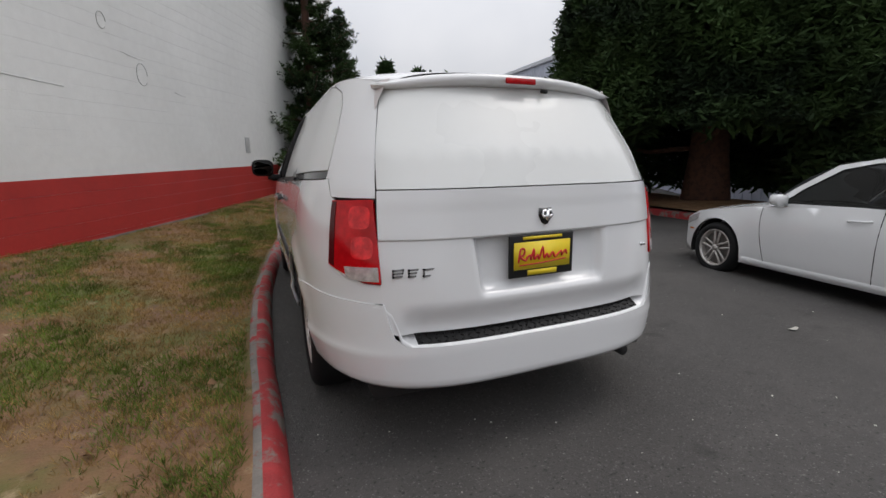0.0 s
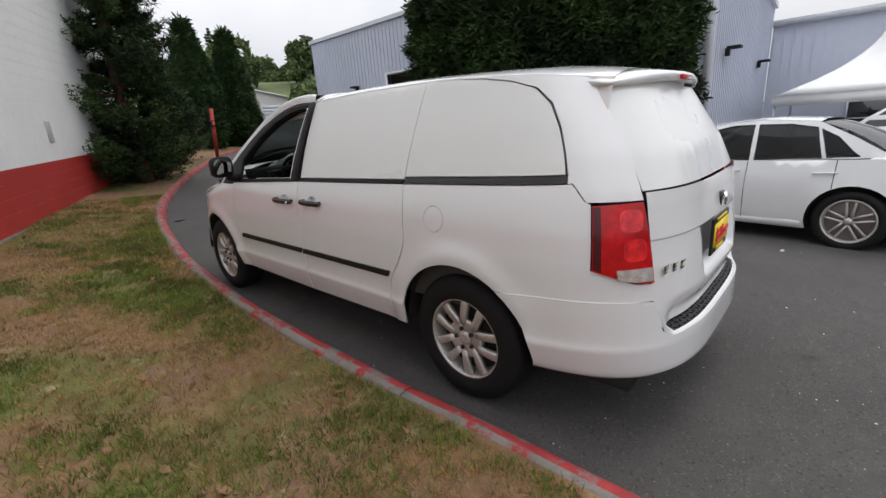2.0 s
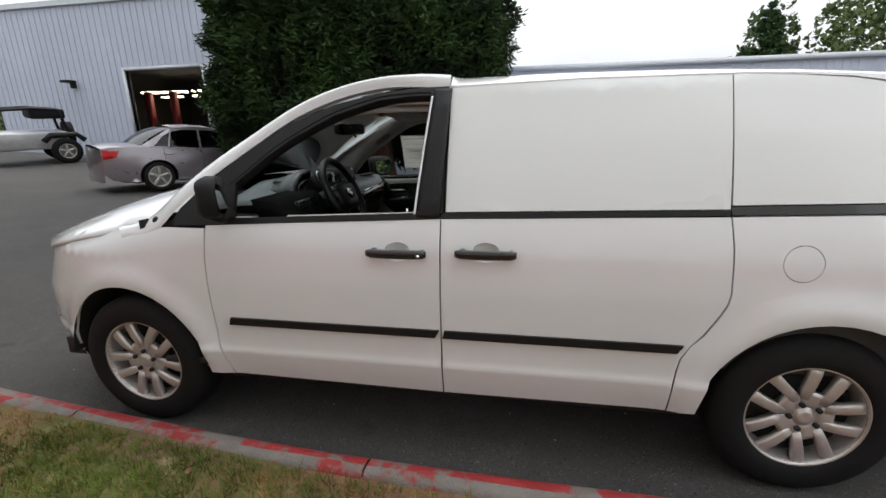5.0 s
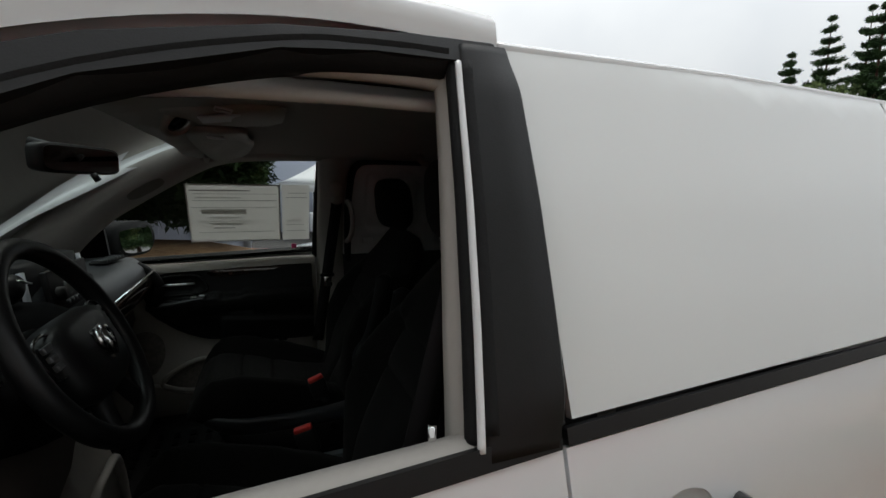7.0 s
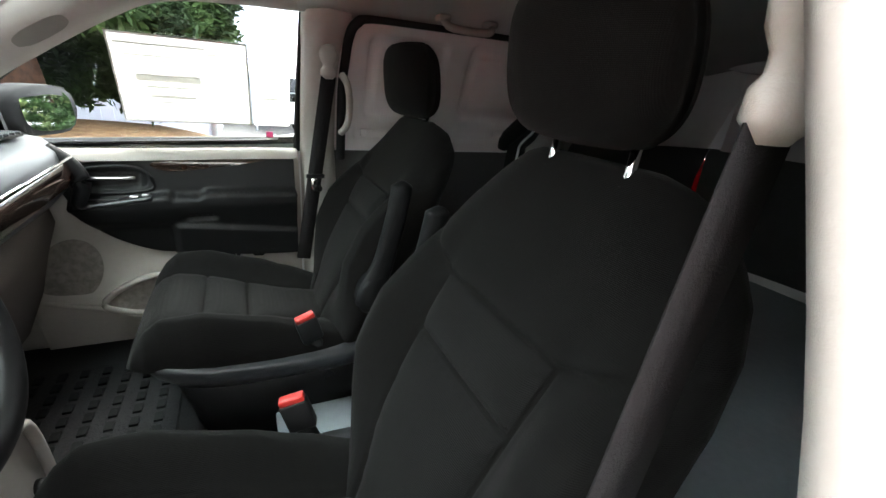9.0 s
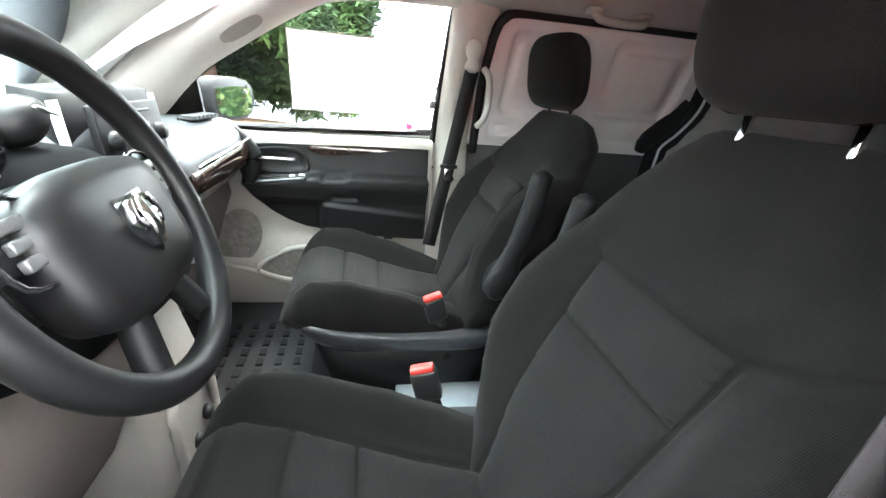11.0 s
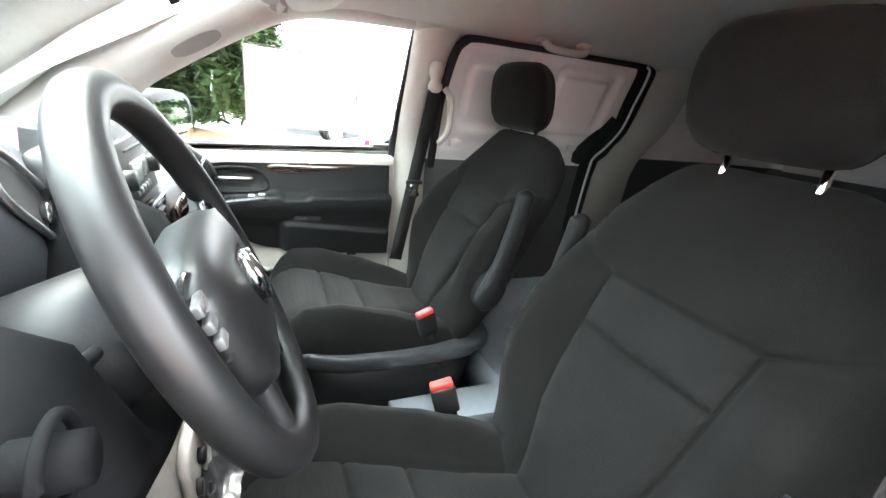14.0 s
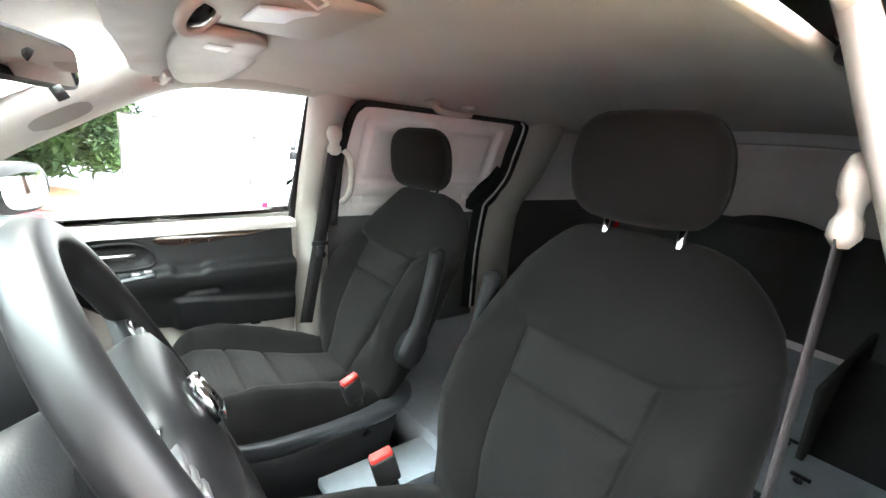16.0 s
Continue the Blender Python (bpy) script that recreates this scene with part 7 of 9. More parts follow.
bm = bmesh.new()
rings = []
for y in np.linspace(2.055, 2.262, 12):
    z = 0.988 - 0.03 * smoothstep(1.95, 2.27, y)
    rings.append([(ZX - 0.062, y, z - 0.010), (ZX - 0.060, y, z), (ZX - 0.05, y, z + 0.004), (ZX - 0.012, y, z + 0.004), (ZX - 0.006, y, z - 0.006)])
loft(bm, rings)
sw = part("switch_panel", bm, M["dash_top"], passenger_door, "charcoal switch panel on the armrest")
for y, w, mt in ((2.19, 0.085, M["underbody"]), (2.105, 0.022, M["bezel"]), (2.072, 0.022, M["bezel"])):
    bm = bmesh.new()
    box(bm, (ZX - 0.036, y, 0.994 - 0.03 * smoothstep(1.95, 2.27, y)), (0.02, w, 0.007))
    soft_edges(part("window_switch", bm, mt, sw), 0.002)
bm = bmesh.new()
patch(bm, [(2.318 + 0.088 * math.cos(a) - 0.02 * math.sin(a), 0.725 + 0.112 * math.sin(a)) for a in np.linspace(0, 6.28, 36, endpoint=False)], lambda y, z: (0.797 - 0.010 * max(0.0, 1 - ((y - 2.318) ** 2 + (z - 0.725) ** 2) / 0.0125), y, z), 0.02)
part("speaker_grille", bm, M["grille"], passenger_door, "perforated warm grey speaker grille")
# flat sheet whose darker tone stands for shade inside the pocket
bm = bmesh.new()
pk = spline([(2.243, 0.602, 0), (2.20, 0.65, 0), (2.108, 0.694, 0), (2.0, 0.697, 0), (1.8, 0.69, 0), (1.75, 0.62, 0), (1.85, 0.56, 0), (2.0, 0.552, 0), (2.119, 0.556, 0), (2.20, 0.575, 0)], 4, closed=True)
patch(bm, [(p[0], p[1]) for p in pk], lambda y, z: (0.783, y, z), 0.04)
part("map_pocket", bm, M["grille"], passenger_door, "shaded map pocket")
bm = bmesh.new()
tube(bm, [(0.772, p[0], p[1]) for p in pk], 0.011, 8, closed=True)
part("pocket_rim", bm, M["trim_beige"], passenger_door, "pale rounded pocket rim")
bm = bmesh.new()
tube(bm, spline([(0.800, 2.42, 0.625), (0.786, 2.34, 0.606), (0.778, 2.25, 0.588), (0.774, 2.16, 0.552), (0.772, 2.05, 0.535), (0.772, 1.8, 0.535)], 5), 0.010, 8)
part("pocket_ridge", bm, M["trim_beige"], passenger_door, "pale ridge sweeping to the map pocket")
# window glass with the price sheet
bm = bmesh.new()
WG = [(1.57, 1.125), (2.44, 1.11), (2.44, 1.285), (2.30, 1.388), (2.18, 1.470), (1.98, 1.572), (1.78, 1.630), (1.66, 1.643), (1.56, 1.645)]
patch(bm, WG, lambda y, z: (half_width(z) - 0.02, y, z), 0.15)
pg = part("passenger_window", bm, M["clear_glass"], van, "clear passenger window")
pg.visible_shadow = False
sticker = empty("price_sheet", None, "printed vehicle price sheet on the passenger window", "sticker")


def sheet_x(z, o=0.0):
    return half_width(z) - 0.028 - o


def flat_quad(name, y0, y1, z0, z1, o, mat, parent):
    bm = bmesh.new()
    v = [bm.verts.new((sheet_x(z, o), y, z)) for y, z in ((y0, z0), (y1, z0), (y1, z1), (y0, z1))]
    bm.faces.new(v)
    return part(name, bm, mat, parent, smooth=False)


flat_quad("main_sheet", 1.735, 2.115, 1.205, 1.468, 0.0, M["paper"], sticker)
flat_quad("side_sheet", 1.605, 1.728, 1.205, 1.468, 0.0, M["paper"], sticker)
g = np.random.default_rng(9)
for z, y0, y1, h, mk in ((1.44, 1.86, 2.10, 0.006, 0), (1.425, 1.75, 2.09, 0.003, 1), (1.408, 1.9, 2.08, 0.004, 1), (1.395, 1.75, 2.09, 0.003, 0), (1.365, 1.75, 2.10, 0.003, 1), (1.345, 1.88, 2.06, 0.022, 1), (1.318, 1.90, 2.04, 0.005, 0), (1.30, 1.75, 2.09, 0.003, 0), (1.288, 1.9, 2.03, 0.010, 1), (1.27, 1.93, 2.02, 0.004, 0), (1.25, 1.76, 2.08, 0.003, 1), (1.43, 1.62, 1.70, 0.004, 1), (1.41, 1.615, 1.71, 0.003, 0), (1.30, 1.64, 1.70, 0.008, 0), (1.28, 1.63, 1.71, 0.003, 1), (1.25, 1.62, 1.71, 0.004, 1)):
    flat_quad("print_bar", y0, y1, z - h / 2, z + h / 2, 0.003, M["ink_pale"] if mk else M["ink"], sticker)
for y0, y1, z0, z1 in ((1.735, 2.115, 1.462, 1.468), (1.735, 2.115, 1.205, 1.211), (1.735, 1.741, 1.211, 1.462), (2.109, 2.115, 1.211, 1.462)):
    flat_quad("sheet_border", y0, y1, z0, z1, 0.003, material("white_sheet_border", (0.8, 0.8, 0.78), 0.7), sticker)
dec = empty("window_decal", None, "tiny pink square decal on the window", "decal")
flat_quad("decal_square", 1.665, 1.688, 1.162, 1.182, 0.004, M["pink"], dec)

# ---- pillars of the far side ----
bm = bmesh.new()
rings = []
for z in np.linspace(0.5, 1.60, 18):
    x = wall_x(z) - 0.03 if z > 1.1 else 0.80
    y0, y1 = 1.575, float(np.interp(z, [0.5, 1.1, 1.35, 1.5, 1.6], [1.44, 1.445, 1.45, 1.44, 1.40]))
    rings.append([(x + 0.05, y0, z), (x + 0.005, y0 - 0.012, z), (x - 0.012, y0 - 0.06, z), (x - 0.012, (y0 + y1) / 2, z), (x - 0.004, y1 + 0.02, z), (x + 0.04, y1, z)])
loft(bm, rings, closed=False)
part("centre_pillar_trim", bm, M["trim_beige"], van, "warm grey centre pillar trim")
bm = bmesh.new()
tube(bm, spline([(wall_x(z) + 0.03, y, z) for y, z in [(1.585, 1.12), (1.578, 1.3), (1.57, 1.5), (1.565, 1.60)]], 6), 0.013, 8)
part("window_channel", bm, M["rubber"], van, "black window channel")


def belt_set(sx, xg, yg, zg, foot, latch_z):
    """Shoulder belt: guide, webbing, latch plate."""
    top = empty("seat_belt", None, "dark grey shoulder belt hanging from its pillar guide", "seat belt")
    bm = bmesh.new()
    rings = []
    for k, (dz, r) in enumerate([(0.062, 0.006), (0.056, 0.022), (0.036, 0.030), (0.016, 0.027), (0.004, 0.019), (-0.006, 0.019), (-0.014, 0.026), (-0.030, 0.027), (-0.042, 0.013)]):
        rings.append([(xg + 0.016 * math.cos(a) * (r / 0.028) - sx * 0.01, yg + r * math.sin(a), zg + dz) for a in np.linspace(0, 2 * math.pi, 14, endpoint=False)])
    loft(bm, rings)
    part("belt_guide", bm, M["trim_beige"], top, "warm grey belt guide")
    a, b = Vector((xg - sx * 0.012, yg, zg - 0.03)), Vector(foot)
    side = Vector((0, 1, 0)).cross(b - a).normalized()
    wv = (b - a).normalized().cross(side).normalized() * 0.024
    bm = bmesh.new()
    rings = []
    for i in range(13):
        f = i / 12
        p = a.lerp(b, f)
        rings.append([tuple(p - wv - side * 0.001), tuple(p + wv - side * 0.001), tuple(p + wv + side * 0.001), tuple(p - wv + side * 0.001)])
    loft(bm, rings)
    part("webbing", bm, M["belt_web"], top)
    if latch_z:
        f = (a.z - latch_z) / (a.z - b.z)
        p = a.lerp(b, f) - Vector((sx * 0.008, 0, 0))
        bm = bmesh.new()
        box(bm, tuple(p), (0.012, 0.062, 0.014))
        soft_edges(part("latch_plate", bm, M["trim_black"], top), 0.003)
        bm = bmesh.new()
        box(bm, tuple(p - Vector((0, 0.0, 0.03))), (0.003, 0.028, 0.045))
        soft_edges(part("latch_tongue", bm, M["chrome"], top, "chrome latch tongue"), 0.001)
    return top


belt_set(1, 0.672, 1.50, 1.425, (0.66, 1.60, 0.76), 1.065)
belt_set(-1, -0.744, 1.516, 1.412, (-0.775, 1.735, 0.55), 0)
bm = bmesh.new()
tube(bm, spline([(0.675, 1.455, 1.40), (0.655, 1.44, 1.37), (0.655, 1.432, 1.30), (0.662, 1.44, 1.24), (0.69, 1.455, 1.21)], 5), 0.012, 8)
part("pillar_grab_handle", bm, M["trim_beige"], van, "warm grey pillar grab handle")


# far windscreen pillar trim; a flat darker oval stands for the shade in its recess
def pillar_trim(sx):
    line = spline([(0.85, 2.86, 1.02), (0.80, 2.62, 1.22), (0.765, 2.44, 1.37), (0.725, 2.26, 1.47), (0.685, 2.1, 1.545), (0.66, 1.98, 1.585), (0.655, 1.8, 1.60), (0.655, 1.6, 1.603)], 6)
    bm = bmesh.new()
    rings = []
    n = len(line)
    for i, p in enumerate(line):
        w = float(np.interp(i / n, [0, 0.3, 0.55, 0.75, 1], [0.06, 0.062, 0.055, 0.035, 0.03]))
        wl_ = float(np.interp(i / n, [0, 0.2, 0.33, 0.55, 0.75, 1], [0.12, 0.13, 0.085, 0.055, 0.035, 0.03]))
        x, y, z = p
        rings.append([(sx * (x + 0.04), y - 0.015, z - wl_), (sx * x, y - 0.01, z - wl_ * 0.8), (sx * (x - 0.028), y, z - w * 0.15), (sx * (x - 0.032), y + 0.01, z + w * 0.45), (sx * (x - 0.025), y + 0.03, z + w * 0.95), (sx * (x + 0.02), y + 0.05, z + w * 1.15)])
    loft(bm, rings, closed=False)
    ob = part("windscreen_pillar_trim", bm, M["trim_beige"], van, "pale windscreen pillar trim")
    bm = bmesh.new()
    c, d = Vector((0.7045, 2.234, 1.443)), Vector((-0.038, -0.131, 0.076)).normalized()
    n_ = Vector((-0.82, -0.10, -0.56)).normalized()
    up = n_.cross(d).normalized()
    pts = []
    for a in np.linspace(0, 2 * math.pi, 24, endpoint=False):
        e, f = se(a, 0.7)
        pts.append(c + d * 0.078 * e + up * 0.021 * f)
    vs = [bm.verts.new((sx * p.x, p.y, p.z)) for p in pts]
    bm.faces.new(vs)
    # no hollow here: the recess's shade is only a darker grey
    part("grip_recess", bm, material("shaded_grey_grip", (0.2, 0.19, 0.17), 0.7, vary=0.06), ob)


pillar_trim(1)

# ---- near side: pillar, sill and window channel ----
bm = bmesh.new()
rings = []
for z in np.linspace(0.55, 1.63, 28):
    h = half_width(z)
    e = 0.03 * smoothstep(1.28, 0.95, z) - 0.01 * smoothstep(1.45, 1.62, z)
    b = float(np.interp(z, [0.6, 1.06, 1.25, 1.5, 1.63], [0.045, 0.036, 0.026, -0.004, -0.015]))
    rings.append([(-(h - 0.030), 1.548 + b * 0.7, z), (-(h - 0.037), 1.561 + b * 0.8, z), (-(h - 0.048), 1.570 + b, z), (-(h - 0.064 - e), 1.572 + b, z), (-(h - 0.077 - e), 1.560 + b, z), (-(h - 0.084 - e), 1.53 + b, z), (-(h - 0.086 - e), 1.46, z), (-(h - 0.084 - e), 1.37, z), (-(h - 0.05), 1.345, z)])
loft(bm, rings, closed=False)
part("near_pillar_trim", bm, M["trim_beige"], van, "warm grey driver's pillar trim")
# rounded roof-side trim over the driver's window
bm = bmesh.new()
tube(bm, spline([(-0.690, 2.10, 1.568), (-0.692, 1.95, 1.606), (-0.692, 1.78, 1.620), (-0.692, 1.6, 1.622), (-0.696, 1.50, 1.608), (-0.70, 1.40, 1.580)], 8), 0.012, 14)
part("roof_side_trim", bm, M["trim_beige"], van, "warm grey roof-side trim")
bm = bmesh.new()
rings = []
for y, z in [(p[0], p[1]) for p in spline([(2.46, 1.262, 0), (2.30, 1.388, 0), (2.18, 1.470, 0), (1.98, 1.572, 0), (1.78, 1.630, 0), (1.66, 1.643, 0), (1.548, 1.645, 0)], 5)]:
    h = half_width(z)
    rings.append([(-(h - 0.006), y, z + 0.016), (-(h - 0.006), y, z - 0.002), (-(h - 0.024), y, z - 0.022), (-(h - 0.046), y, z - 0.026), (-(h - 0.056), y, z - 0.016), (-(h - 0.060), y, z + 0.016)])
loft(bm, rings, closed=False)
part("door_frame_top", bm, M["rubber"], van, "black inner frame over the driver's window")
for y, o, r, mt, lb in ((1.552, -0.028, 0.013, M["rubber"], "black door seal"), (1.548, -0.004, 0.012, M["rubber"], "black window channel")):
    bm = bmesh.new()
    tube(bm, spline([(-(half_width(z) + o), flange_y(z) + y - 1.563, z) for z in np.linspace(1.175, 1.64, 8)], 3), r, 8)
    part("window_channel", bm, mt, van, lb)
driver_door = empty("driver_door_trim", None, "warm grey and charcoal driver's door panel under the open window", "door panel")
bm = bmesh.new()
rings = []
for y in np.linspace(1.57, 2.5, 14):
    zb2 = belt(y)
    rings.append([(-0.930, y, zb2 + 0.004), (-0.922, y, zb2 + 0.014), (-0.905, y, zb2 + 0.016), (-0.880, y, zb2 + 0.006), (-0.858, y, zb2 - 0.03), (-0.85, y, 0.95), (-0.85, y, 0.5)])
loft(bm, rings, closed=False)
part("door_sill_trim", bm, M["trim_beige"], driver_door, "pale window ledge")
bm = bmesh.new()
rod(bm, (-0.885, 1.63, belt(1.63) - 0.01), (-0.885, 1.63, belt(1.63) + 0.028), 0.0055)
part("lock_pin", bm, M["chrome"], driver_door, "small chrome lock pin")

# ---- dashboard ----
dash = empty("dashboard", None, "charcoal dashboard over a warm grey lower panel", "dashboard")


def dash_profile(x):
    c = math.exp(-((x - 0.03) / 0.17) ** 4)
    d = math.exp(-((x + 0.43) / 0.2) ** 4)
    top = 1.165 + 0.105 * c + 0.09 * d
    back = 2.285 + 0.02 * c + 0.03 * d + 0.06 * smoothstep(-0.68, -0.60, x) * (1 - smoothstep(-0.20, -0.12, x))
    return [(2.93, 1.10), (2.75, 1.135), (2.55, top - 0.005), (back + 0.10, top + 0.006), (back + 0.03, top - 0.004), (back - 0.012, top - 0.04), (back - 0.03, top - 0.10), (back - 0.012, 1.01), (back + 0.04, 0.95), (back + 0.10, 0.92)]


bm = bmesh.new()
loft(bm, [[(x, y, z) for y, z in dash_profile(x)] for x in np.linspace(-0.80, 0.79, 60)], closed=False)
part("dash_pad", bm, M["dash_top"], dash, "soft charcoal dash pad")
bm = bmesh.new()
low = [(2.335, 0.955), (2.325, 0.90), (2.36, 0.80), (2.40, 0.66), (2.46, 0.52), (2.6, 0.42)]
loft(bm, [[(x, y - 0.05 * math.exp(-((x) / 0.2) ** 4) - 0.03 * math.exp(-((x + 0.43) / 0.2) ** 4), z) for y, z in low] for x in np.linspace(-0.80, 0.79, 50)], closed=False)
part("lower_panel", bm, M["shaded_beige"], dash, "warm grey lower dash panel, darkened as in shade")
# glove box line and end cap on the passenger side
bm = bmesh.new()
pts = spline([(0.765, 2.30, 1.13), (0.755, 2.245, 1.085), (0.75, 2.225, 1.03), (0.755, 2.25, 0.96)], 5)
tube(bm, pts, 0.022, 8)
part("dash_end_cap", bm, M["trim_black"], dash)
bm = bmesh.new()
rings = []
for x in np.linspace(0.22, 0.75, 12):
    y, z = 2.262, 1.055 + 0.02 * (x - 0.2)
    rings.append([(x, y - 0.012, z + 0.035), (x, y - 0.022, z), (x, y - 0.012, z - 0.04), (x, y + 0.02, z)])
loft(bm, rings)
soft_edges(part("gloss_inlay", bm, M["wood"], dash, "glossy dark dash inlay"), 0.004)
bm = bmesh.new()
tube(bm, [(0.24, 2.238, 1.10), (0.5, 2.235, 1.108), (0.75, 2.24, 1.11)], 0.005, 6)
part("inlay_chrome", bm, M["chrome"], dash)


def vent(x0, x1, y, z0, z1, tilt, parent, n=5):
    v_ = part("air_vent", (lambda b: (box(b, ((x0 + x1) / 2, y + 0.01, (z0 + z1) / 2), (x1 - x0, 0.012, z1 - z0)), b)[1])(bmesh.new()), M["underbody"], parent, "black slatted air vent")
    for k in range(n):
        z = z0 + (z1 - z0) * (k + 0.5) / n
        bm = bmesh.new()
        box(bm, ((x0 + x1) / 2, y, z), ((x1 - x0) * 0.94, 0.022, 0.004), Matrix.Rotation(radians(tilt), 4, "X"))
        part("vent_slat", bm, M["trim_black"], v_)
    bm = bmesh.new()
    pts = [(x0, y - 0.008, z0), (x1, y - 0.008, z0), (x1, y - 0.008, z1), (x0, y - 0.008, z1)]
    tube(bm, [Vector(p) for p in pts], 0.005, 6, closed=True)
    part("vent_frame", bm, M["dash_top"], v_)
    return v_


# upper defroster-style vent near the far end of the pad
bm = bmesh.new()
box(bm, (0.64, 2.36, 1.176), (0.16, 0.05, 0.008), Matrix.Rotation(radians(-8), 4, "Z"))
dv = part("side_vent", bm, M["underbody"], dash, "black slatted side vent")
for k in range(6):
    bm = bmesh.new()
    box(bm, (0.575 + 0.026 * k, 2.368 - 0.0036 * k, 1.182), (0.006, 0.05, 0.008), Matrix.Rotation(radians(-8), 4, "Z"))
    part("vent_slat", bm, M["dash_top"], dv)

# centre stack
stack = empty("centre_stack", None, "charcoal centre stack with radio, vents and knobs", "centre stack")


def stk(x, v, o=0.0):
    """A place on the stack's face: v from 0 at the foot to 1 at the top."""
    return (x, 2.268 + 0.045 * v - o - 0.02 * (1 - (x - 0.03) ** 2 / 0.03), 0.868 + 0.405 * v)


bm = bmesh.new()
rings = []
for x in np.linspace(-0.125, 0.185, 15):
    rings.append([stk(x, v) for v in np.linspace(0, 1, 9)] + [(x, 2.36, 1.282), (x, 2.40, 0.868)])
loft(bm, rings)
part("stack_body", bm, M["trim_black"], stack)
for xe_ in (-0.128, 0.188):
    bm = bmesh.new()
    tube(bm, [stk(xe_, v, 0.004) for v in np.linspace(0.02, 0.98, 8)], 0.007, 6)
    part("stack_trim", bm, M["siding_trim"], stack, "satin silver stack edging")


def stack_box(name, x0, x1, v0, v1, mat, proud=0.006, parent=stack, label=""):
    a, b = Vector(stk((x0 + x1) / 2, v0)), Vector(stk((x0 + x1) / 2, v1))
    d = (b - a)
    m = Matrix.Rotation(math.atan2(d.y, d.z) * -1, 4, "X")
    bm = bmesh.new()
    c = (a + b) / 2
    box(bm, (c.x, c.y - proud, c.z), (x1 - x0, 0.014, d.length), m)
    return soft_edges(part(name, bm, mat, parent, label), 0.003)


radio = stack_box("radio", -0.085, 0.15, 0.70, 0.96, M["black_plastic"], 0.008, stack, "black car radio")
stack_box("disc_slot", -0.03, 0.10, 0.915, 0.928, M["underbody"], 0.012, radio)
stack_box("radio_display", -0.015, 0.085, 0.78, 0.87, M["lcd"], 0.012, radio)
for k in range(5):
    stack_box("radio_key", -0.02 + 0.022 * k, -0.002 + 0.022 * k, 0.73, 0.76, M["dash_top"], 0.013, radio)
for x, v, r in ((-0.05, 0.81, 0.019), (0.12, 0.81, 0.019), (-0.06, 0.24, 0.018), (0.03, 0.22, 0.018), (0.12, 0.24, 0.018)):
    p = Vector(stk(x, v))
    bm = bmesh.new()
    rod(bm, p, p + Vector((0, -0.034, 0.004)), r, r * 0.85, 20)
    kb = part("knob", bm, M["black_plastic"], stack, "round black knob")
    bm = bmesh.new()
    rod(bm, p, p + Vector((0, -0.012, 0.001)), r * 1.25, r * 1.2, 20)
    part("knob_ring", bm, M["chrome"], kb)
for x0, x1 in ((-0.115, -0.01), (0.07, 0.175)):
    p = stk((x0 + x1) / 2, 0.55)
    vent(x0, x1, p[1] - 0.008, 0.868 + 0.405 * 0.44, 0.868 + 0.405 * 0.64, 20, stack)
for k in range(6):
    stack_box("climate_key", -0.09 + 0.042 * k, -0.055 + 0.042 * k, 0.33, 0.38, M["dash_top"], 0.008)
    stack_box("lower_key", -0.09 + 0.042 * k, -0.055 + 0.042 * k, 0.08, 0.12, M["siding_trim"] if k in (0, 5) else M["dash_top"], 0.008)
# gear lever
lever = empty("gear_lever", None, "black gear lever with a chrome-topped knob on the dash", "gear lever")
bm = bmesh.new()
tube(bm, [(-0.305, 2.335, 1.195), (-0.265, 2.318, 1.212), (-0.235, 2.302, 1.235)], [0.014, 0.010, 0.013], 12)
part("lever_shaft", bm, M["black_plastic"], lever)
bm = bmesh.new()
rings = []
for f in np.linspace(0, 1, 14):
    r = 0.031 * math.sin(math.pi * (0.07 + 0.86 * f ** 0.9)) ** 0.55
    c = Vector((-0.244, 2.308, 1.228)).lerp(Vector((-0.188, 2.286, 1.262)), f)
    u, w = Vector((0.2, 0.95, 0.2)).normalized(), Vector((-0.5, 0.0, 0.86)).normalized()
    rings.append([tuple(c + u * r * math.cos(a) + w * r * math.sin(a)) for a in np.linspace(0, 2 * math.pi, 20, endpoint=False)])
loft(bm, rings)
part("lever_knob", bm, M["leather"], lever, "rounded black shift knob")
bm = bmesh.new()
tube(bm, [(-0.232, 2.285, 1.262), (-0.212, 2.272, 1.262), (-0.19, 2.262, 1.252)], [0.002, 0.004, 0.002], 6)
part("knob_inlay", bm, M["bezel"], lever)
GO, GU, GV = Vector((-0.245, 2.298, 1.196)), Vector((0.80, 0.0, -0.60)).normalized(), Vector((0.5, 0.2, 0.84)).normalized()
GN = GU.cross(GV).normalized()
GN = -GN if GN.y > 0 else GN
GV = GN.cross(GU).normalized()


def on_gate(u, v, o=0.0):
    return tuple(GO + GU * u + GV * v + GN * o)


GATE = [(p[0], p[1]) for p in spline([(-0.135, 0.010, 0), (-0.10, 0.026, 0), (0.05, 0.026, 0), (0.115, 0.018, 0), (0.128, 0.0, 0), (0.115, -0.02, 0), (0.05, -0.028, 0), (-0.10, -0.028, 0), (-0.135, -0.012, 0)], 4, closed=True)]
bm = bmesh.new()
patch(bm, GATE, lambda u, v: on_gate(u, v, 0.001), 0.02)
gate = part("shift_gate", bm, M["black_plastic"], lever, "black shift gate plate")
bm = bmesh.new()
tube(bm, [on_gate(u, v, 0.002) for u, v in GATE], 0.0042, 6, closed=True)
part("gate_frame", bm, M["bezel"], gate, "chrome gate rim")
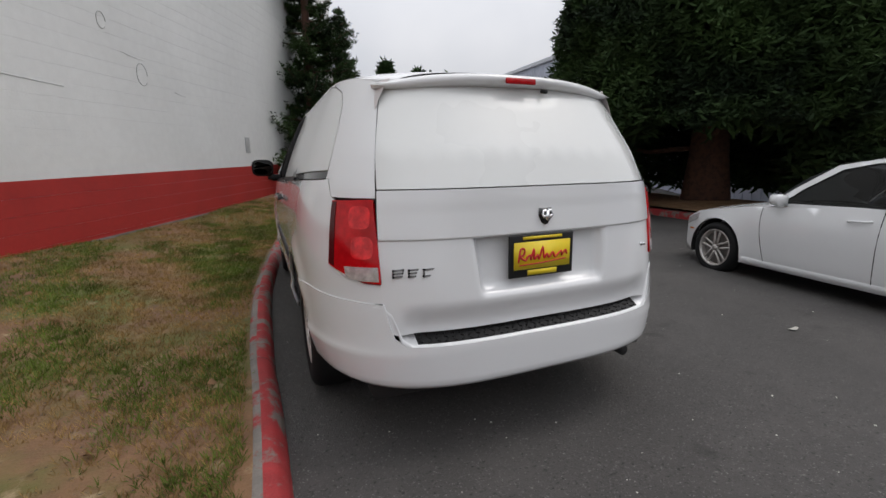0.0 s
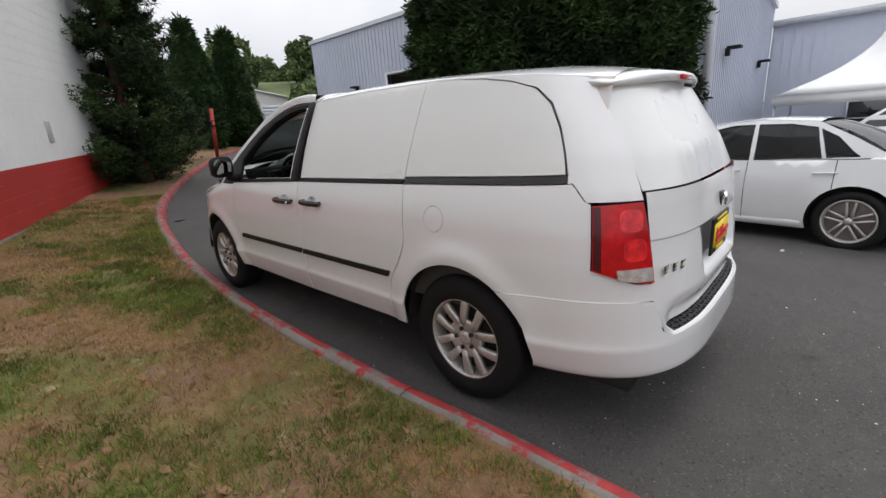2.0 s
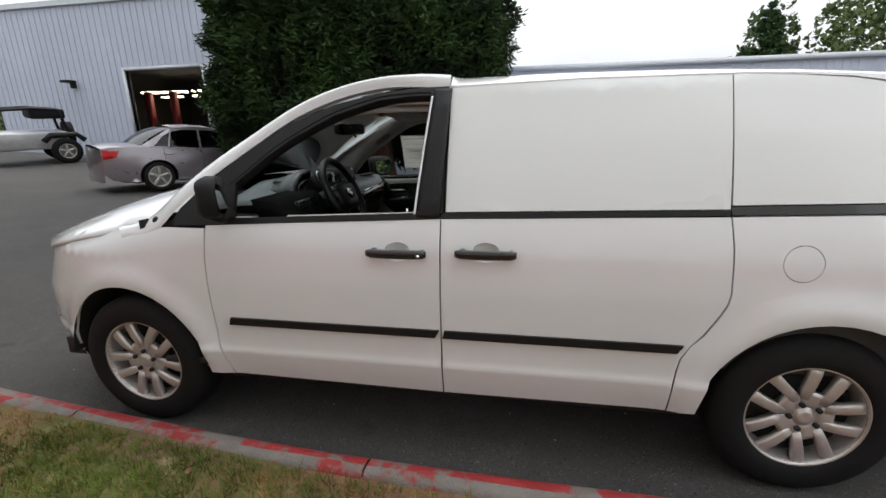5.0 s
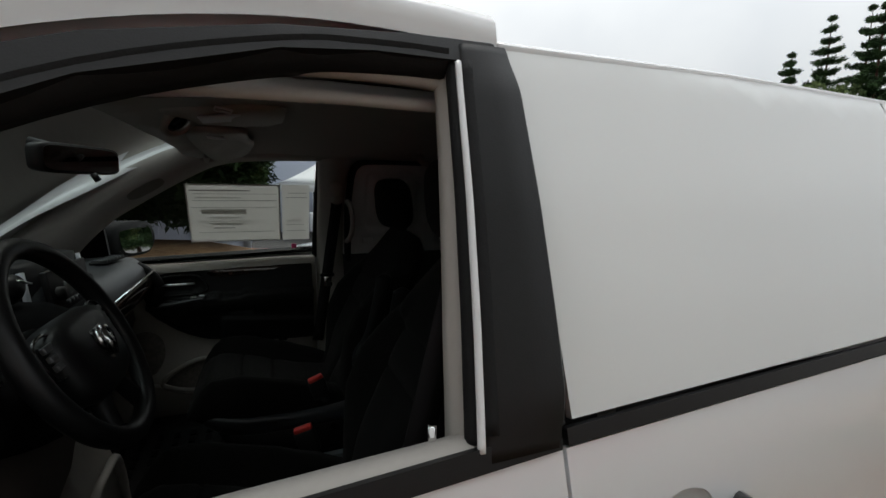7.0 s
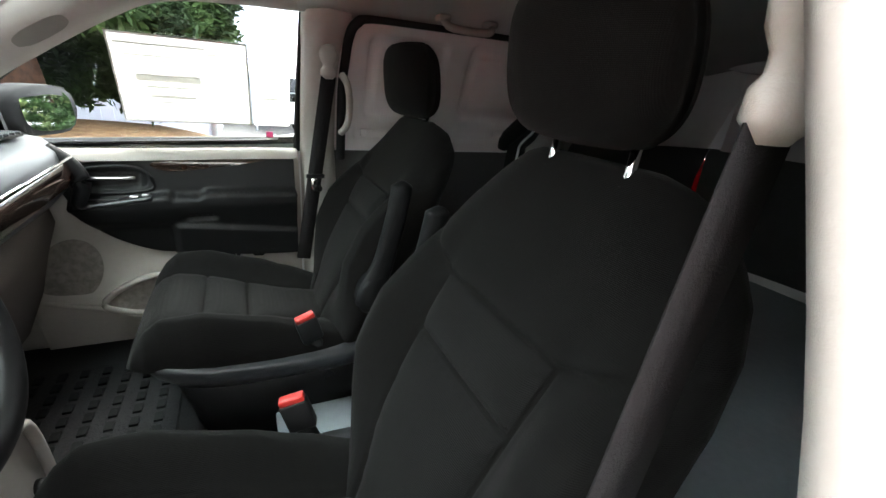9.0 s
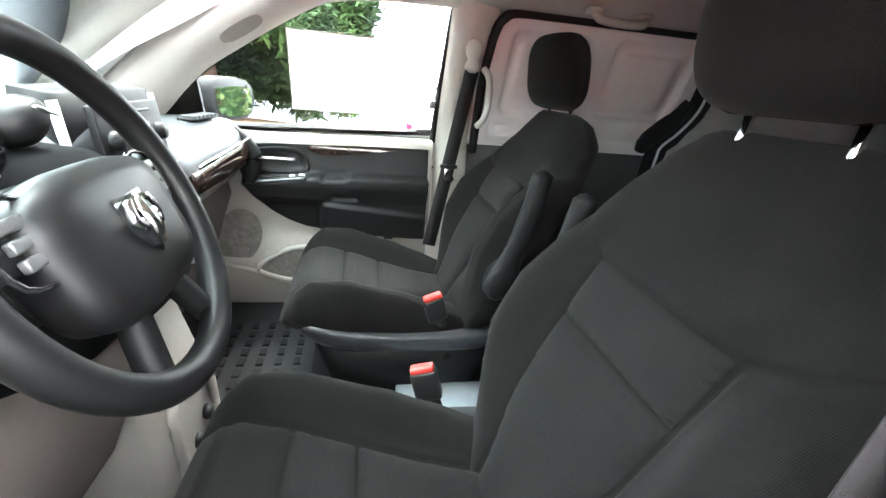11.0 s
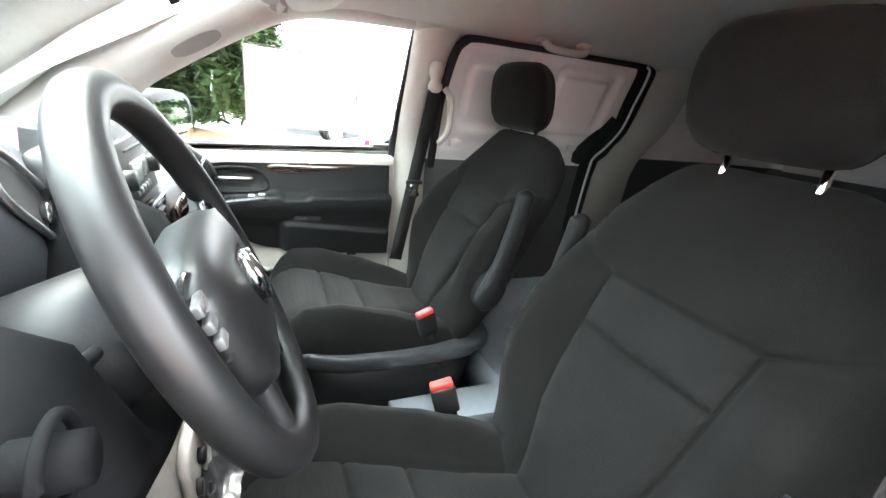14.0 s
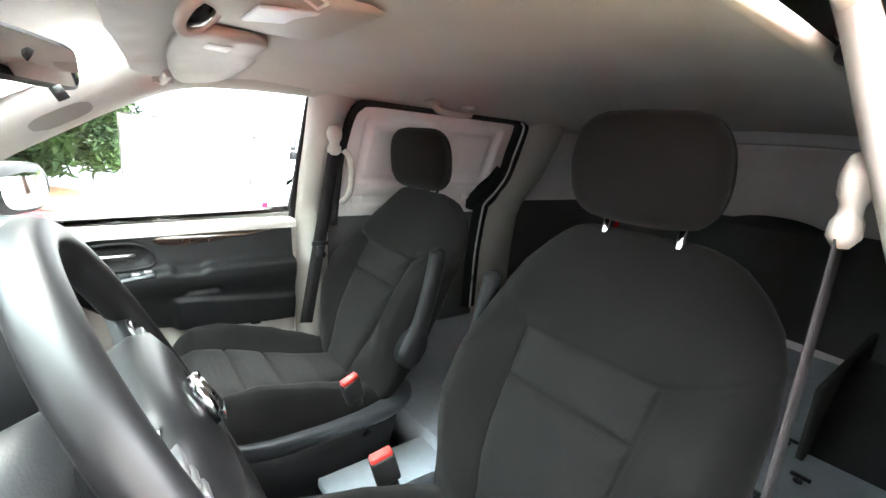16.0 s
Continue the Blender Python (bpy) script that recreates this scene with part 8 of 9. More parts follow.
for k, u in enumerate((-0.03, 0.012, 0.052, 0.09)):
    bm = bmesh.new()
    loft(bm, [[on_gate(u + 0.012 * math.cos(a), -0.006 + 0.013 * math.sin(a), o) for a in np.linspace(0, 2 * math.pi, 12, endpoint=False)] for o in (0.001, 0.007, 0.009)])
    part("gate_notch", bm, M["black_gloss"], gate)
bm = bmesh.new()
rings = []
for u in np.linspace(-0.20, 0.20, 12):
    rings.append([on_gate(u, 0.10, -0.05), on_gate(u, 0.075, -0.012), on_gate(u, 0.045, -0.004), on_gate(u, -0.045, -0.004), on_gate(u, -0.075, -0.010), on_gate(u, -0.12, -0.045)])
loft(bm, rings, closed=False)
part("gate_surround", bm, M["dash_top"], lever, "soft charcoal dash facing round the gate")
# instrument binnacle
bin_ = empty("instrument_cluster", None, "hooded instrument cluster with chrome-ringed dials", "instruments")
bm = bmesh.new()
rings = []
for x in np.linspace(-0.64, -0.22, 15):
    e = 1 - (abs(x + 0.43) / 0.21) ** 3
    rings.append([(x, 2.30, 1.17 + 0.125 * e), (x, 2.33, 1.185 + 0.12 * e), (x, 2.44, 1.18 + 0.09 * e), (x, 2.44, 1.12)])
loft(bm, rings, closed=False)
thick(part("cluster_hood", bm, M["dash_top"], bin_), 0.012)
bm = bmesh.new()
rings = []
for o, k in ((0.12, 1.02), (0.03, 1.02), (0.006, 1.0), (0.0, 0.975), (0.004, 0.945), (0.07, 0.90)):
    rings.append([(-0.408 + 0.165 * k * se(a, 0.75)[0], 2.300 + o, 1.178 + 0.078 * k * se(a, 0.75)[1]) for a in np.linspace(0, 2 * math.pi, 56, endpoint=False)])
loft(bm, rings, caps=False)
part("cluster_cowl", bm, M["dash_top"], bin_, "smooth charcoal rim round the dials")
for x, r in ((-0.525, 0.060), (-0.415, 0.044), (-0.315, 0.060)):
    zc_ = 1.212 if r > 0.05 else 1.196
    bm = bmesh.new()
    lathe(bm, [(0.10, r), (0.02, r), (0.006, r - 0.002), (0.004, r - 0.006), (0.008, r - 0.011), (0.04, r - 0.016)], 40, "y")
    pod = part("dial_pod", bm, M["black_plastic"], bin_, "black instrument pod")
    bm = bmesh.new()
    tube(bm, [((r - 0.005) * math.cos(a), 0.004, (r - 0.005) * math.sin(a)) for a in np.linspace(0, 2 * math.pi, 40, endpoint=False)], 0.0028, 6, closed=True)
    part("dial_ring", bm, M["bezel"], pod, "thin chrome dial ring")
    pod.location = (x + 0.012, 2.318, zc_ - 0.03)
    bm = bmesh.new()
    rod(bm, (0, 0.055, 0), (0, 0.040, 0), r - 0.014, seg=32)
    part("dial", bm, M["black_gloss"], pod)
    for k in range(11):
        a = radians(220 - 26 * k)
        bm = bmesh.new()
        box(bm, (math.cos(a) * (r - 0.024), 0.038, math.sin(a) * (r - 0.024)), (0.008, 0.002, 0.0022), Matrix.Rotation(-a, 4, "Y"))
        part("dial_mark", bm, M["canvas"], pod)
    bm = bmesh.new()
    rod(bm, (0, 0.036, 0), (-r * 0.5, 0.036, -r * 0.38), 0.002, seg=6)
    part("dial_needle", bm, M["buckle_red"], pod)
bm = bmesh.new()
box(bm, (-0.41, 2.41, 1.18), (0.32, 0.06, 0.15))
part("cluster_panel", bm, M["underbody"], bin_)
# driver's end of the dash: vent and lamp switch
vent(-0.80, -0.69, 2.19, 1.125, 1.185, 20, dash)
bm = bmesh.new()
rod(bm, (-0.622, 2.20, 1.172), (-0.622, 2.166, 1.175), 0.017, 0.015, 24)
part("lamp_switch", bm, M["dash_shade"], dash, "round lamp switch")
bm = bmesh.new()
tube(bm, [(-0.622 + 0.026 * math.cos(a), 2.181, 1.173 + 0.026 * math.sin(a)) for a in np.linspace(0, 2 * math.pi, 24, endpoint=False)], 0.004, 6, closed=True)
part("switch_ring", bm, M["dash_shade"], dash)
bm = bmesh.new()
rings = []
for x in np.linspace(-0.74, -0.14, 18):
    e = 1.0
    rings.append([(x, 2.27, 1.09), (x, 2.240, 1.05), (x, 2.236, 1.0), (x, 2.225, 0.92), (x, 2.25, 0.80), (x, 2.32, 0.62), (x, 2.42, 0.5)])
loft(bm, rings, closed=False)
part("knee_panel", bm, M["shaded_beige"], dash, "warm grey knee panel, darkened as in shade")
# black lower dash overhanging the knee panel, cut away round the column; shade is in its colour
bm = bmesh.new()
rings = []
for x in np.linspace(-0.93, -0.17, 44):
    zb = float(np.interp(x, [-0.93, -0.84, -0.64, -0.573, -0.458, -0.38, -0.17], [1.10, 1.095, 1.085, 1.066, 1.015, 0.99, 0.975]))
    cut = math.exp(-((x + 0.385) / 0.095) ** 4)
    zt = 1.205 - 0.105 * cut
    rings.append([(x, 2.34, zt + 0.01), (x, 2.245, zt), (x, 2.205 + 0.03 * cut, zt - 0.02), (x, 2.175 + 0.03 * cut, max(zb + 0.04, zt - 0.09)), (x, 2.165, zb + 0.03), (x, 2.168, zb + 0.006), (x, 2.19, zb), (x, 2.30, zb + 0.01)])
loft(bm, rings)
part("lower_dash", bm, M["dash_shade"], dash, "charcoal lower dash over the knee panel")
bm = bmesh.new()
box(bm, (-0.86, 2.60, 0.80), (0.14, 0.56, 0.66))
soft_edges(part("dash_end", bm, M["trim_black"], dash, "charcoal end of the dash beside the door"), 0.02)
# low console with its outlets
con = empty("lower_console", None, "warm grey lower console with two black power outlets", "console")
bm = bmesh.new()
rings = []
for z, w, y in ((0.40, 0.13, 2.18), (0.5, 0.135, 2.175), (0.64, 0.14, 2.19), (0.78, 0.15, 2.235), (0.86, 0.155, 2.262)):
    rings.append([(0.03 - w, 2.5, z), (0.03 - w, y + 0.03, z), (0.03 - w + 0.03, y, z), (0.03 + w - 0.03, y, z), (0.03 + w, y + 0.03, z), (0.03 + w, 2.5, z)])
loft(bm, rings)
soft_edges(part("console_body", bm, M["trim_beige"], con), 0.01)
bm = bmesh.new()
pts = spline([(-0.07, 2.168, 0.46), (-0.085, 2.172, 0.55), (-0.085, 2.178, 0.66), (0.0, 2.172, 0.69), (0.1, 2.178, 0.67), (0.125, 2.172, 0.55), (0.11, 2.168, 0.46), (0.02, 2.165, 0.44)], 4, closed=True)
tube(bm, pts, 0.012, 8, closed=True)
part("console_rim", bm, M["trim_beige"], con)
for x, z in ((0.006, 0.495), (0.075, 0.52)):
    bm = bmesh.new()
    rod(bm, (x, 2.18, z), (x, 2.162, z), 0.019, seg=18)
    part("power_outlet", bm, M["black_plastic"], con, "black power outlet cap")
bm = bmesh.new()
box(bm, (0.03, 2.12, 0.43), (0.2, 0.12, 0.06))
box(bm, (0.03, 2.12, 0.462), (0.17, 0.09, 0.01))
soft_edges(part("cup_holder", bm, M["black_gloss"], con, "black pull-out cup holder"), 0.006)
for o in con.children:
    o.location.y = 0.055

# ---- steering wheel ----
wheel_top = empty("steering_wheel", None, "black leather steering wheel with a shield emblem", "steering wheel")
WC = Vector((-0.392, 2.123, 1.176))
WN = Vector((0.03, -math.cos(radians(25)), math.sin(radians(25)))).normalized()
WM = Matrix.Translation(WC) @ WN.to_track_quat("Z", "Y").to_matrix().to_4x4()


def on_wheel(name, bm, mat, label="", smooth=True, parent=wheel_top):
    bmesh.ops.transform(bm, matrix=WM, verts=bm.verts)
    return part(name, bm, mat, parent, label, smooth)


bm = bmesh.new()
tube(bm, [(0.190 * math.cos(a), 0.190 * math.sin(a), 0.0) for a in np.linspace(0, 2 * math.pi, 72, endpoint=False)], 0.019, 14, closed=True)
on_wheel("rim", bm, M["leather"])
bm = bmesh.new()
rings = []
for z, k in ((-0.06, 0.7), (-0.03, 0.95), (0.0, 1.0), (0.018, 0.93), (0.026, 0.7), (0.028, 0.3)):
    ring = []
    for a in np.linspace(0, 2 * math.pi, 40, endpoint=False):
        c, s = se(a, 0.6)
        ring.append((0.122 * c * k * (1 + 0.10 * (s > 0) * s), 0.080 * s * k - 0.022, z))
    rings.append(ring)
loft(bm, rings)
on_wheel("airbag_pad", bm, M["leather"])
for sx in (-1, 1):
    bm = bmesh.new()
    rings = []
    for f in np.linspace(0, 1, 8):
        x = sx * (0.07 + 0.116 * f)
        w = 0.036 - 0.012 * math.sin(math.pi * f)
        y = 0.012 + 0.006 * f
        rings.append([(x, y - w, -0.018), (x, y - w * 0.8, 0.006 - 0.006 * f), (x, y + w * 0.8, 0.006 - 0.006 * f), (x, y + w, -0.018)])
    loft(bm, rings)
    sp = on_wheel("spoke", bm, M["trim_black"])
    for dy in (-0.016, 0.0, 0.016):
        bm = bmesh.new()
        box(bm, (sx * 0.118, 0.014 + dy, 0.008), (0.04, 0.011, 0.008))
        soft_edges(on_wheel("wheel_button", bm, M["wheel_button"], parent=sp), 0.002)
    bm = bmesh.new()
    pts = spline([(sx * 0.092, -0.018, 0.006), (sx * 0.145, -0.016, 0.004), (sx * 0.15, 0.04, 0.004), (sx * 0.095, 0.046, 0.006)], 4, closed=True)
    tube(bm, pts, 0.003, 6, closed=True)
    on_wheel("button_frame", bm, M["black_gloss"], parent=sp)
    bm = bmesh.new()
    rings = []
    for f in np.linspace(0, 1, 6):
        c = Vector((sx * (0.035 + 0.05 * f), -0.06 - 0.118 * f, -0.012))
        rings.append([(c.x - 0.018, c.y, -0.02), (c.x - 0.012, c.y + 0.006, 0.002), (c.x + 0.012, c.y - 0.006, 0.002), (c.x + 0.018, c.y, -0.02)])
    loft(bm, rings)
    on_wheel("lower_spoke", bm, M["trim_black"])
bm = bmesh.new()
patch(bm, [(-0.03, 0.033), (0.03, 0.033), (0.032, 0.0), (0.018, -0.026), (0, -0.036), (-0.018, -0.026), (-0.032, 0.0)], lambda u, v: (u + 0.004, v - 0.019, 0.029), 0.02)
em = on_wheel("wheel_emblem", bm, M["black_gloss"], "black and chrome shield emblem")
bm = bmesh.new()
for s in (-1, 1):
    tube(bm, [(0.004 + 0.004 * s, 0.007, 0.032), (0.004 + 0.021 * s, 0.003, 0.034), (0.004 + 0.026 * s, -0.013, 0.034), (0.004 + 0.018 * s, -0.025, 0.034), (0.004 + 0.012 * s, -0.016, 0.034)], 0.006, 6)
tube(bm, [(0.004, 0.005, 0.032), (0.004, -0.027, 0.036), (0.004, -0.047, 0.033)], [0.010, 0.009, 0.005], 6)
on_wheel("emblem_relief", bm, M["chrome"], parent=em)
bm = bmesh.new()
rod(bm, (0, -0.012, -0.30), (0, -0.008, -0.05), 0.082, 0.066, 28)
on_wheel("column_shroud", bm, M["door_black"], "charcoal column shroud")
for sx in (-1, 1):
    bm = bmesh.new()
    rod(bm, (0.04 * sx, 0.0, -0.10), (0.15 * sx, 0.03, -0.085), 0.006, 0.008)
    on_wheel("column_stalk", bm, M["black_plastic"], "black column stalk")

# ---- overhead: mirror, visors, console, lamps, handles ----
mir = empty("rear_view_mirror", None, "black framed rear-view mirror on the windscreen", "mirror")
bm = bmesh.new()
rings = []
for o, k in ((-0.03, 0.6), (-0.02, 0.95), (0.0, 1.0), (0.006, 0.97)):
    ring = []
    for a in np.linspace(0, 2 * math.pi, 32, endpoint=False):
        c, s = se(a, 0.35)
        ring.append((0.03 + 0.116 * c * k + 0.37 * o, 2.225 - 0.046 * c * k - 0.93 * o, 1.52 + 0.036 * s * k))
    rings.append(ring)
loft(bm, rings)
mf = part("mirror_frame", bm, M["black_plastic"], mir)
bm = bmesh.new()
vs = []
for a in np.linspace(0, 2 * math.pi, 32, endpoint=False):
    c, s = se(a, 0.35)
    vs.append(bm.verts.new((0.033 + 0.107 * c - 0.0035, 2.2165 - 0.0425 * c, 1.52 + 0.029 * s)))
bm.faces.new(vs)
part("mirror_glass", bm, M["mirror"], mf)
bm = bmesh.new()
tube(bm, [(0.02, 2.22, 1.52), (0.02, 2.27, 1.545), (0.02, 2.32, 1.56)], 0.012, 8)
part("mirror_arm", bm, M["black_plastic"], mir)
bm = bmesh.new()
rod(bm, (0.02, 2.20, 1.485), (0.02, 2.19, 1.468), 0.008)
part("mirror_tab", bm, M["black_plastic"], mf)


def visor(sx):
    top = empty("sun_visor", None, "warm grey sun visor folded up to the headliner", "sun visor")
    bm = bmesh.new()
    out = spline([(sx * 0.16, 2.0, 0), (sx * 0.2, 1.86, 0), (sx * 0.34, 1.845, 0), (sx * 0.42, 1.83, 0), (sx * 0.56, 1.86, 0), (sx * 0.60, 1.93, 0), (sx * 0.58, 1.99, 0), (sx * 0.4, 2.02, 0)], 4, closed=True)
    patch(bm, [(p[0], p[1]) for p in out], lambda x, y: (x, y, liner_z(x, y) - 0.028), 0.05)
    thick(part("visor_panel", bm, M["trim_beige"], top), 0.018)
    bm = bmesh.new()
    box(bm, (sx * 0.27, 1.94, liner_z(0.27, 1.94) - 0.048), (0.075, 0.05, 0.002))
    part("visor_label", bm, M["canvas"], top, "blank white label")
    bm = bmesh.new()
    rod(bm, (sx * 0.58, 2.0, 1.575), (sx * 0.66, 2.01, 1.56), 0.012)
    box(bm, (sx * 0.655, 2.01, 1.565), (0.04, 0.05, 0.025))
    soft_edges(part("visor_hinge", bm, M["trim_beige"], top), 0.004)


visor(1)
ohc = empty("overhead_console", None, "warm grey overhead console with round lamp and small bins", "overhead console")
bm = bmesh.new()
rings = []
for y, w, d in ((2.055, 0.06, 0.012), (2.03, 0.105, 0.045), (1.95, 0.13, 0.055), (1.86, 0.15, 0.05), (1.78, 0.16, 0.035), (1.74, 0.14, 0.008)):
    ring = []
    for a in np.linspace(0, math.pi, 15):
        c, s = se(a, 0.55)
        ring.append((0.035 + w * c, y, 1.662 - 0.55 * d * s))
    rings.append(ring)
loft(bm, rings, closed=False)
part("console_shell", bm, M["trim_beige"], ohc)
LC, LN = Vector((0.035, 2.006, 1.628)), Vector((-0.35, -0.62, -0.70)).normalized()
LU = LN.cross(Vector((0, 0, 1))).normalized()
LW = LN.cross(LU)
bm = bmesh.new()
loft(bm, [[tuple(LC + LU * r * math.cos(a) + LW * r * math.sin(a) + LN * o) for a in np.linspace(0, 2 * math.pi, 28, endpoint=False)] for r, o in ((0.036, -0.01), (0.036, 0.0), (0.030, 0.006), (0.018, 0.011), (0.004, 0.013))])
part("round_lens", bm, M["black_gloss"], ohc, "dark round sensor lens")
bm = bmesh.new()
tube(bm, [LC + LU * 0.043 * math.cos(a) + LW * 0.043 * math.sin(a) for a in np.linspace(0, 2 * math.pi, 28, endpoint=False)], 0.010, 8, closed=True)
part("lens_ring", bm, M["trim_beige"], ohc, "warm grey ring round the lens")
bm = bmesh.new()
box(bm, (-0.035, 1.90, 1.634), (0.11, 0.10, 0.006), Matrix.Rotation(radians(-8), 4, "X"))
soft_edges(part("lamp_panel", bm, M["siding_trim"], ohc, "silver grey lamp panel"), 0.003)
bm = bmesh.new()
pts = [(-0.125, 1.872, 1.635), (-0.155, 1.905, 1.637), (-0.185, 1.90, 1.640), (-0.155, 1.867, 1.638)]
tube(bm, [Vector(p) for p in pts], 0.003, 6, closed=True)
part("lamp_button", bm, M["canvas"], ohc, "pale outlined lamp button")


def grab_handle(sx, y):
    top = empty("grab_handle", None, "warm grey folding grab handle on the headliner edge", "grab handle")
    x = sx * 0.585
    z = 1.585
    bm = bmesh.new()
    tube(bm, spline([(x, y - 0.09, z + 0.015), (x - sx * 0.03, y - 0.075, z - 0.012), (x - sx * 0.035, y, z - 0.018), (x - sx * 0.03, y + 0.075, z - 0.012), (x, y + 0.09, z + 0.015)], 5), 0.013, 8)
    part("handle_grip", bm, M["trim_beige"], top)
    for d in (-0.09, 0.09):
        bm = bmesh.new()
        box(bm, (x, y + d, z + 0.015), (0.045, 0.045, 0.022))
        soft_edges(part("handle_mount", bm, M["trim_beige"], top), 0.008)


grab_handle(1, 1.05)
for x, y, nm in ((-0.185, 0.83, "dome_lamp"), (0.35, 0.45, "ceiling_clip"), (0.12, 1.55, "ceiling_clip")):
    bm = bmesh.new()
    box(bm, (x, y, liner_z(x, y) - 0.006), (0.13 if nm == "dome_lamp" else 0.035, 0.05 if nm == "dome_lamp" else 0.02, 0.014))
    t_ = soft_edges(part(nm, bm, M["trim_beige"], van), 0.005)
bm = bmesh.new()
box(bm, (-0.695, 1.50, 1.575), (0.025, 0.03, 0.02))
soft_edges(part("coat_hook", bm, M["trim_black"], van), 0.006)


# ---- parked cars ----
def car_wheel(top, x, y, r, rim_r, twin, mat):
    """One wheel with tyre, rim and spokes, its face towards sign(x)."""
    s = 1 if x > 0 else -1
    w = empty("wheel")
    w.parent = top
    w.matrix_basis = pose(x, y, r, 0, 0, 180 if s > 0 else 0)
    bm = bmesh.new()
    lathe(bm, [(-0.085, rim_r), (-0.10, rim_r + 0.02), (-0.102, (rim_r + r) / 2), (-0.09, r - 0.015), (-0.06, r), (0.06, r), (0.09, r - 0.02), (0.1, rim_r)], 40)
    part("tyre", bm, M["rubber"], w)
    bm = bmesh.new()
    lathe(bm, [(-0.085, rim_r + 0.004), (-0.094, rim_r), (-0.088, rim_r - 0.014), (-0.06, rim_r - 0.02), (0.06, rim_r - 0.02)], 36)
    part("rim", bm, mat, w)
    bm = bmesh.new()
    lathe(bm, [(-0.03, 0.0), (-0.03, rim_r * 0.7), (-0.02, rim_r * 0.98)], 28)
    part("brake_disc", bm, M["brake_metal"], w)
    bm = bmesh.new()
    for k in range(5):
        for d in ((-1, 1) if twin else (0,)):
            a = radians(90 + 72 * k)
            c, sn = math.cos(a), math.sin(a)
            rings = []
            for f in np.linspace(0, 1, 4):
                rr = 0.03 + (rim_r - 0.04) * f
                o = d * (0.022 + 0.018 * f)
                wd = 0.012 if twin else 0.032
                rings.append([(-0.082 + 0.012 * f + dx, c * rr - sn * (o + q), sn * rr + c * (o + q)) for dx, q in ((0.02, -wd), (0, -wd * 0.8), (0, wd * 0.8), (0.02, wd))])
            loft(bm, rings)
    rod(bm, (-0.05, 0, 0), (-0.09, 0, 0), 0.045, 0.035, 18)
    part("spokes", bm, mat, w)


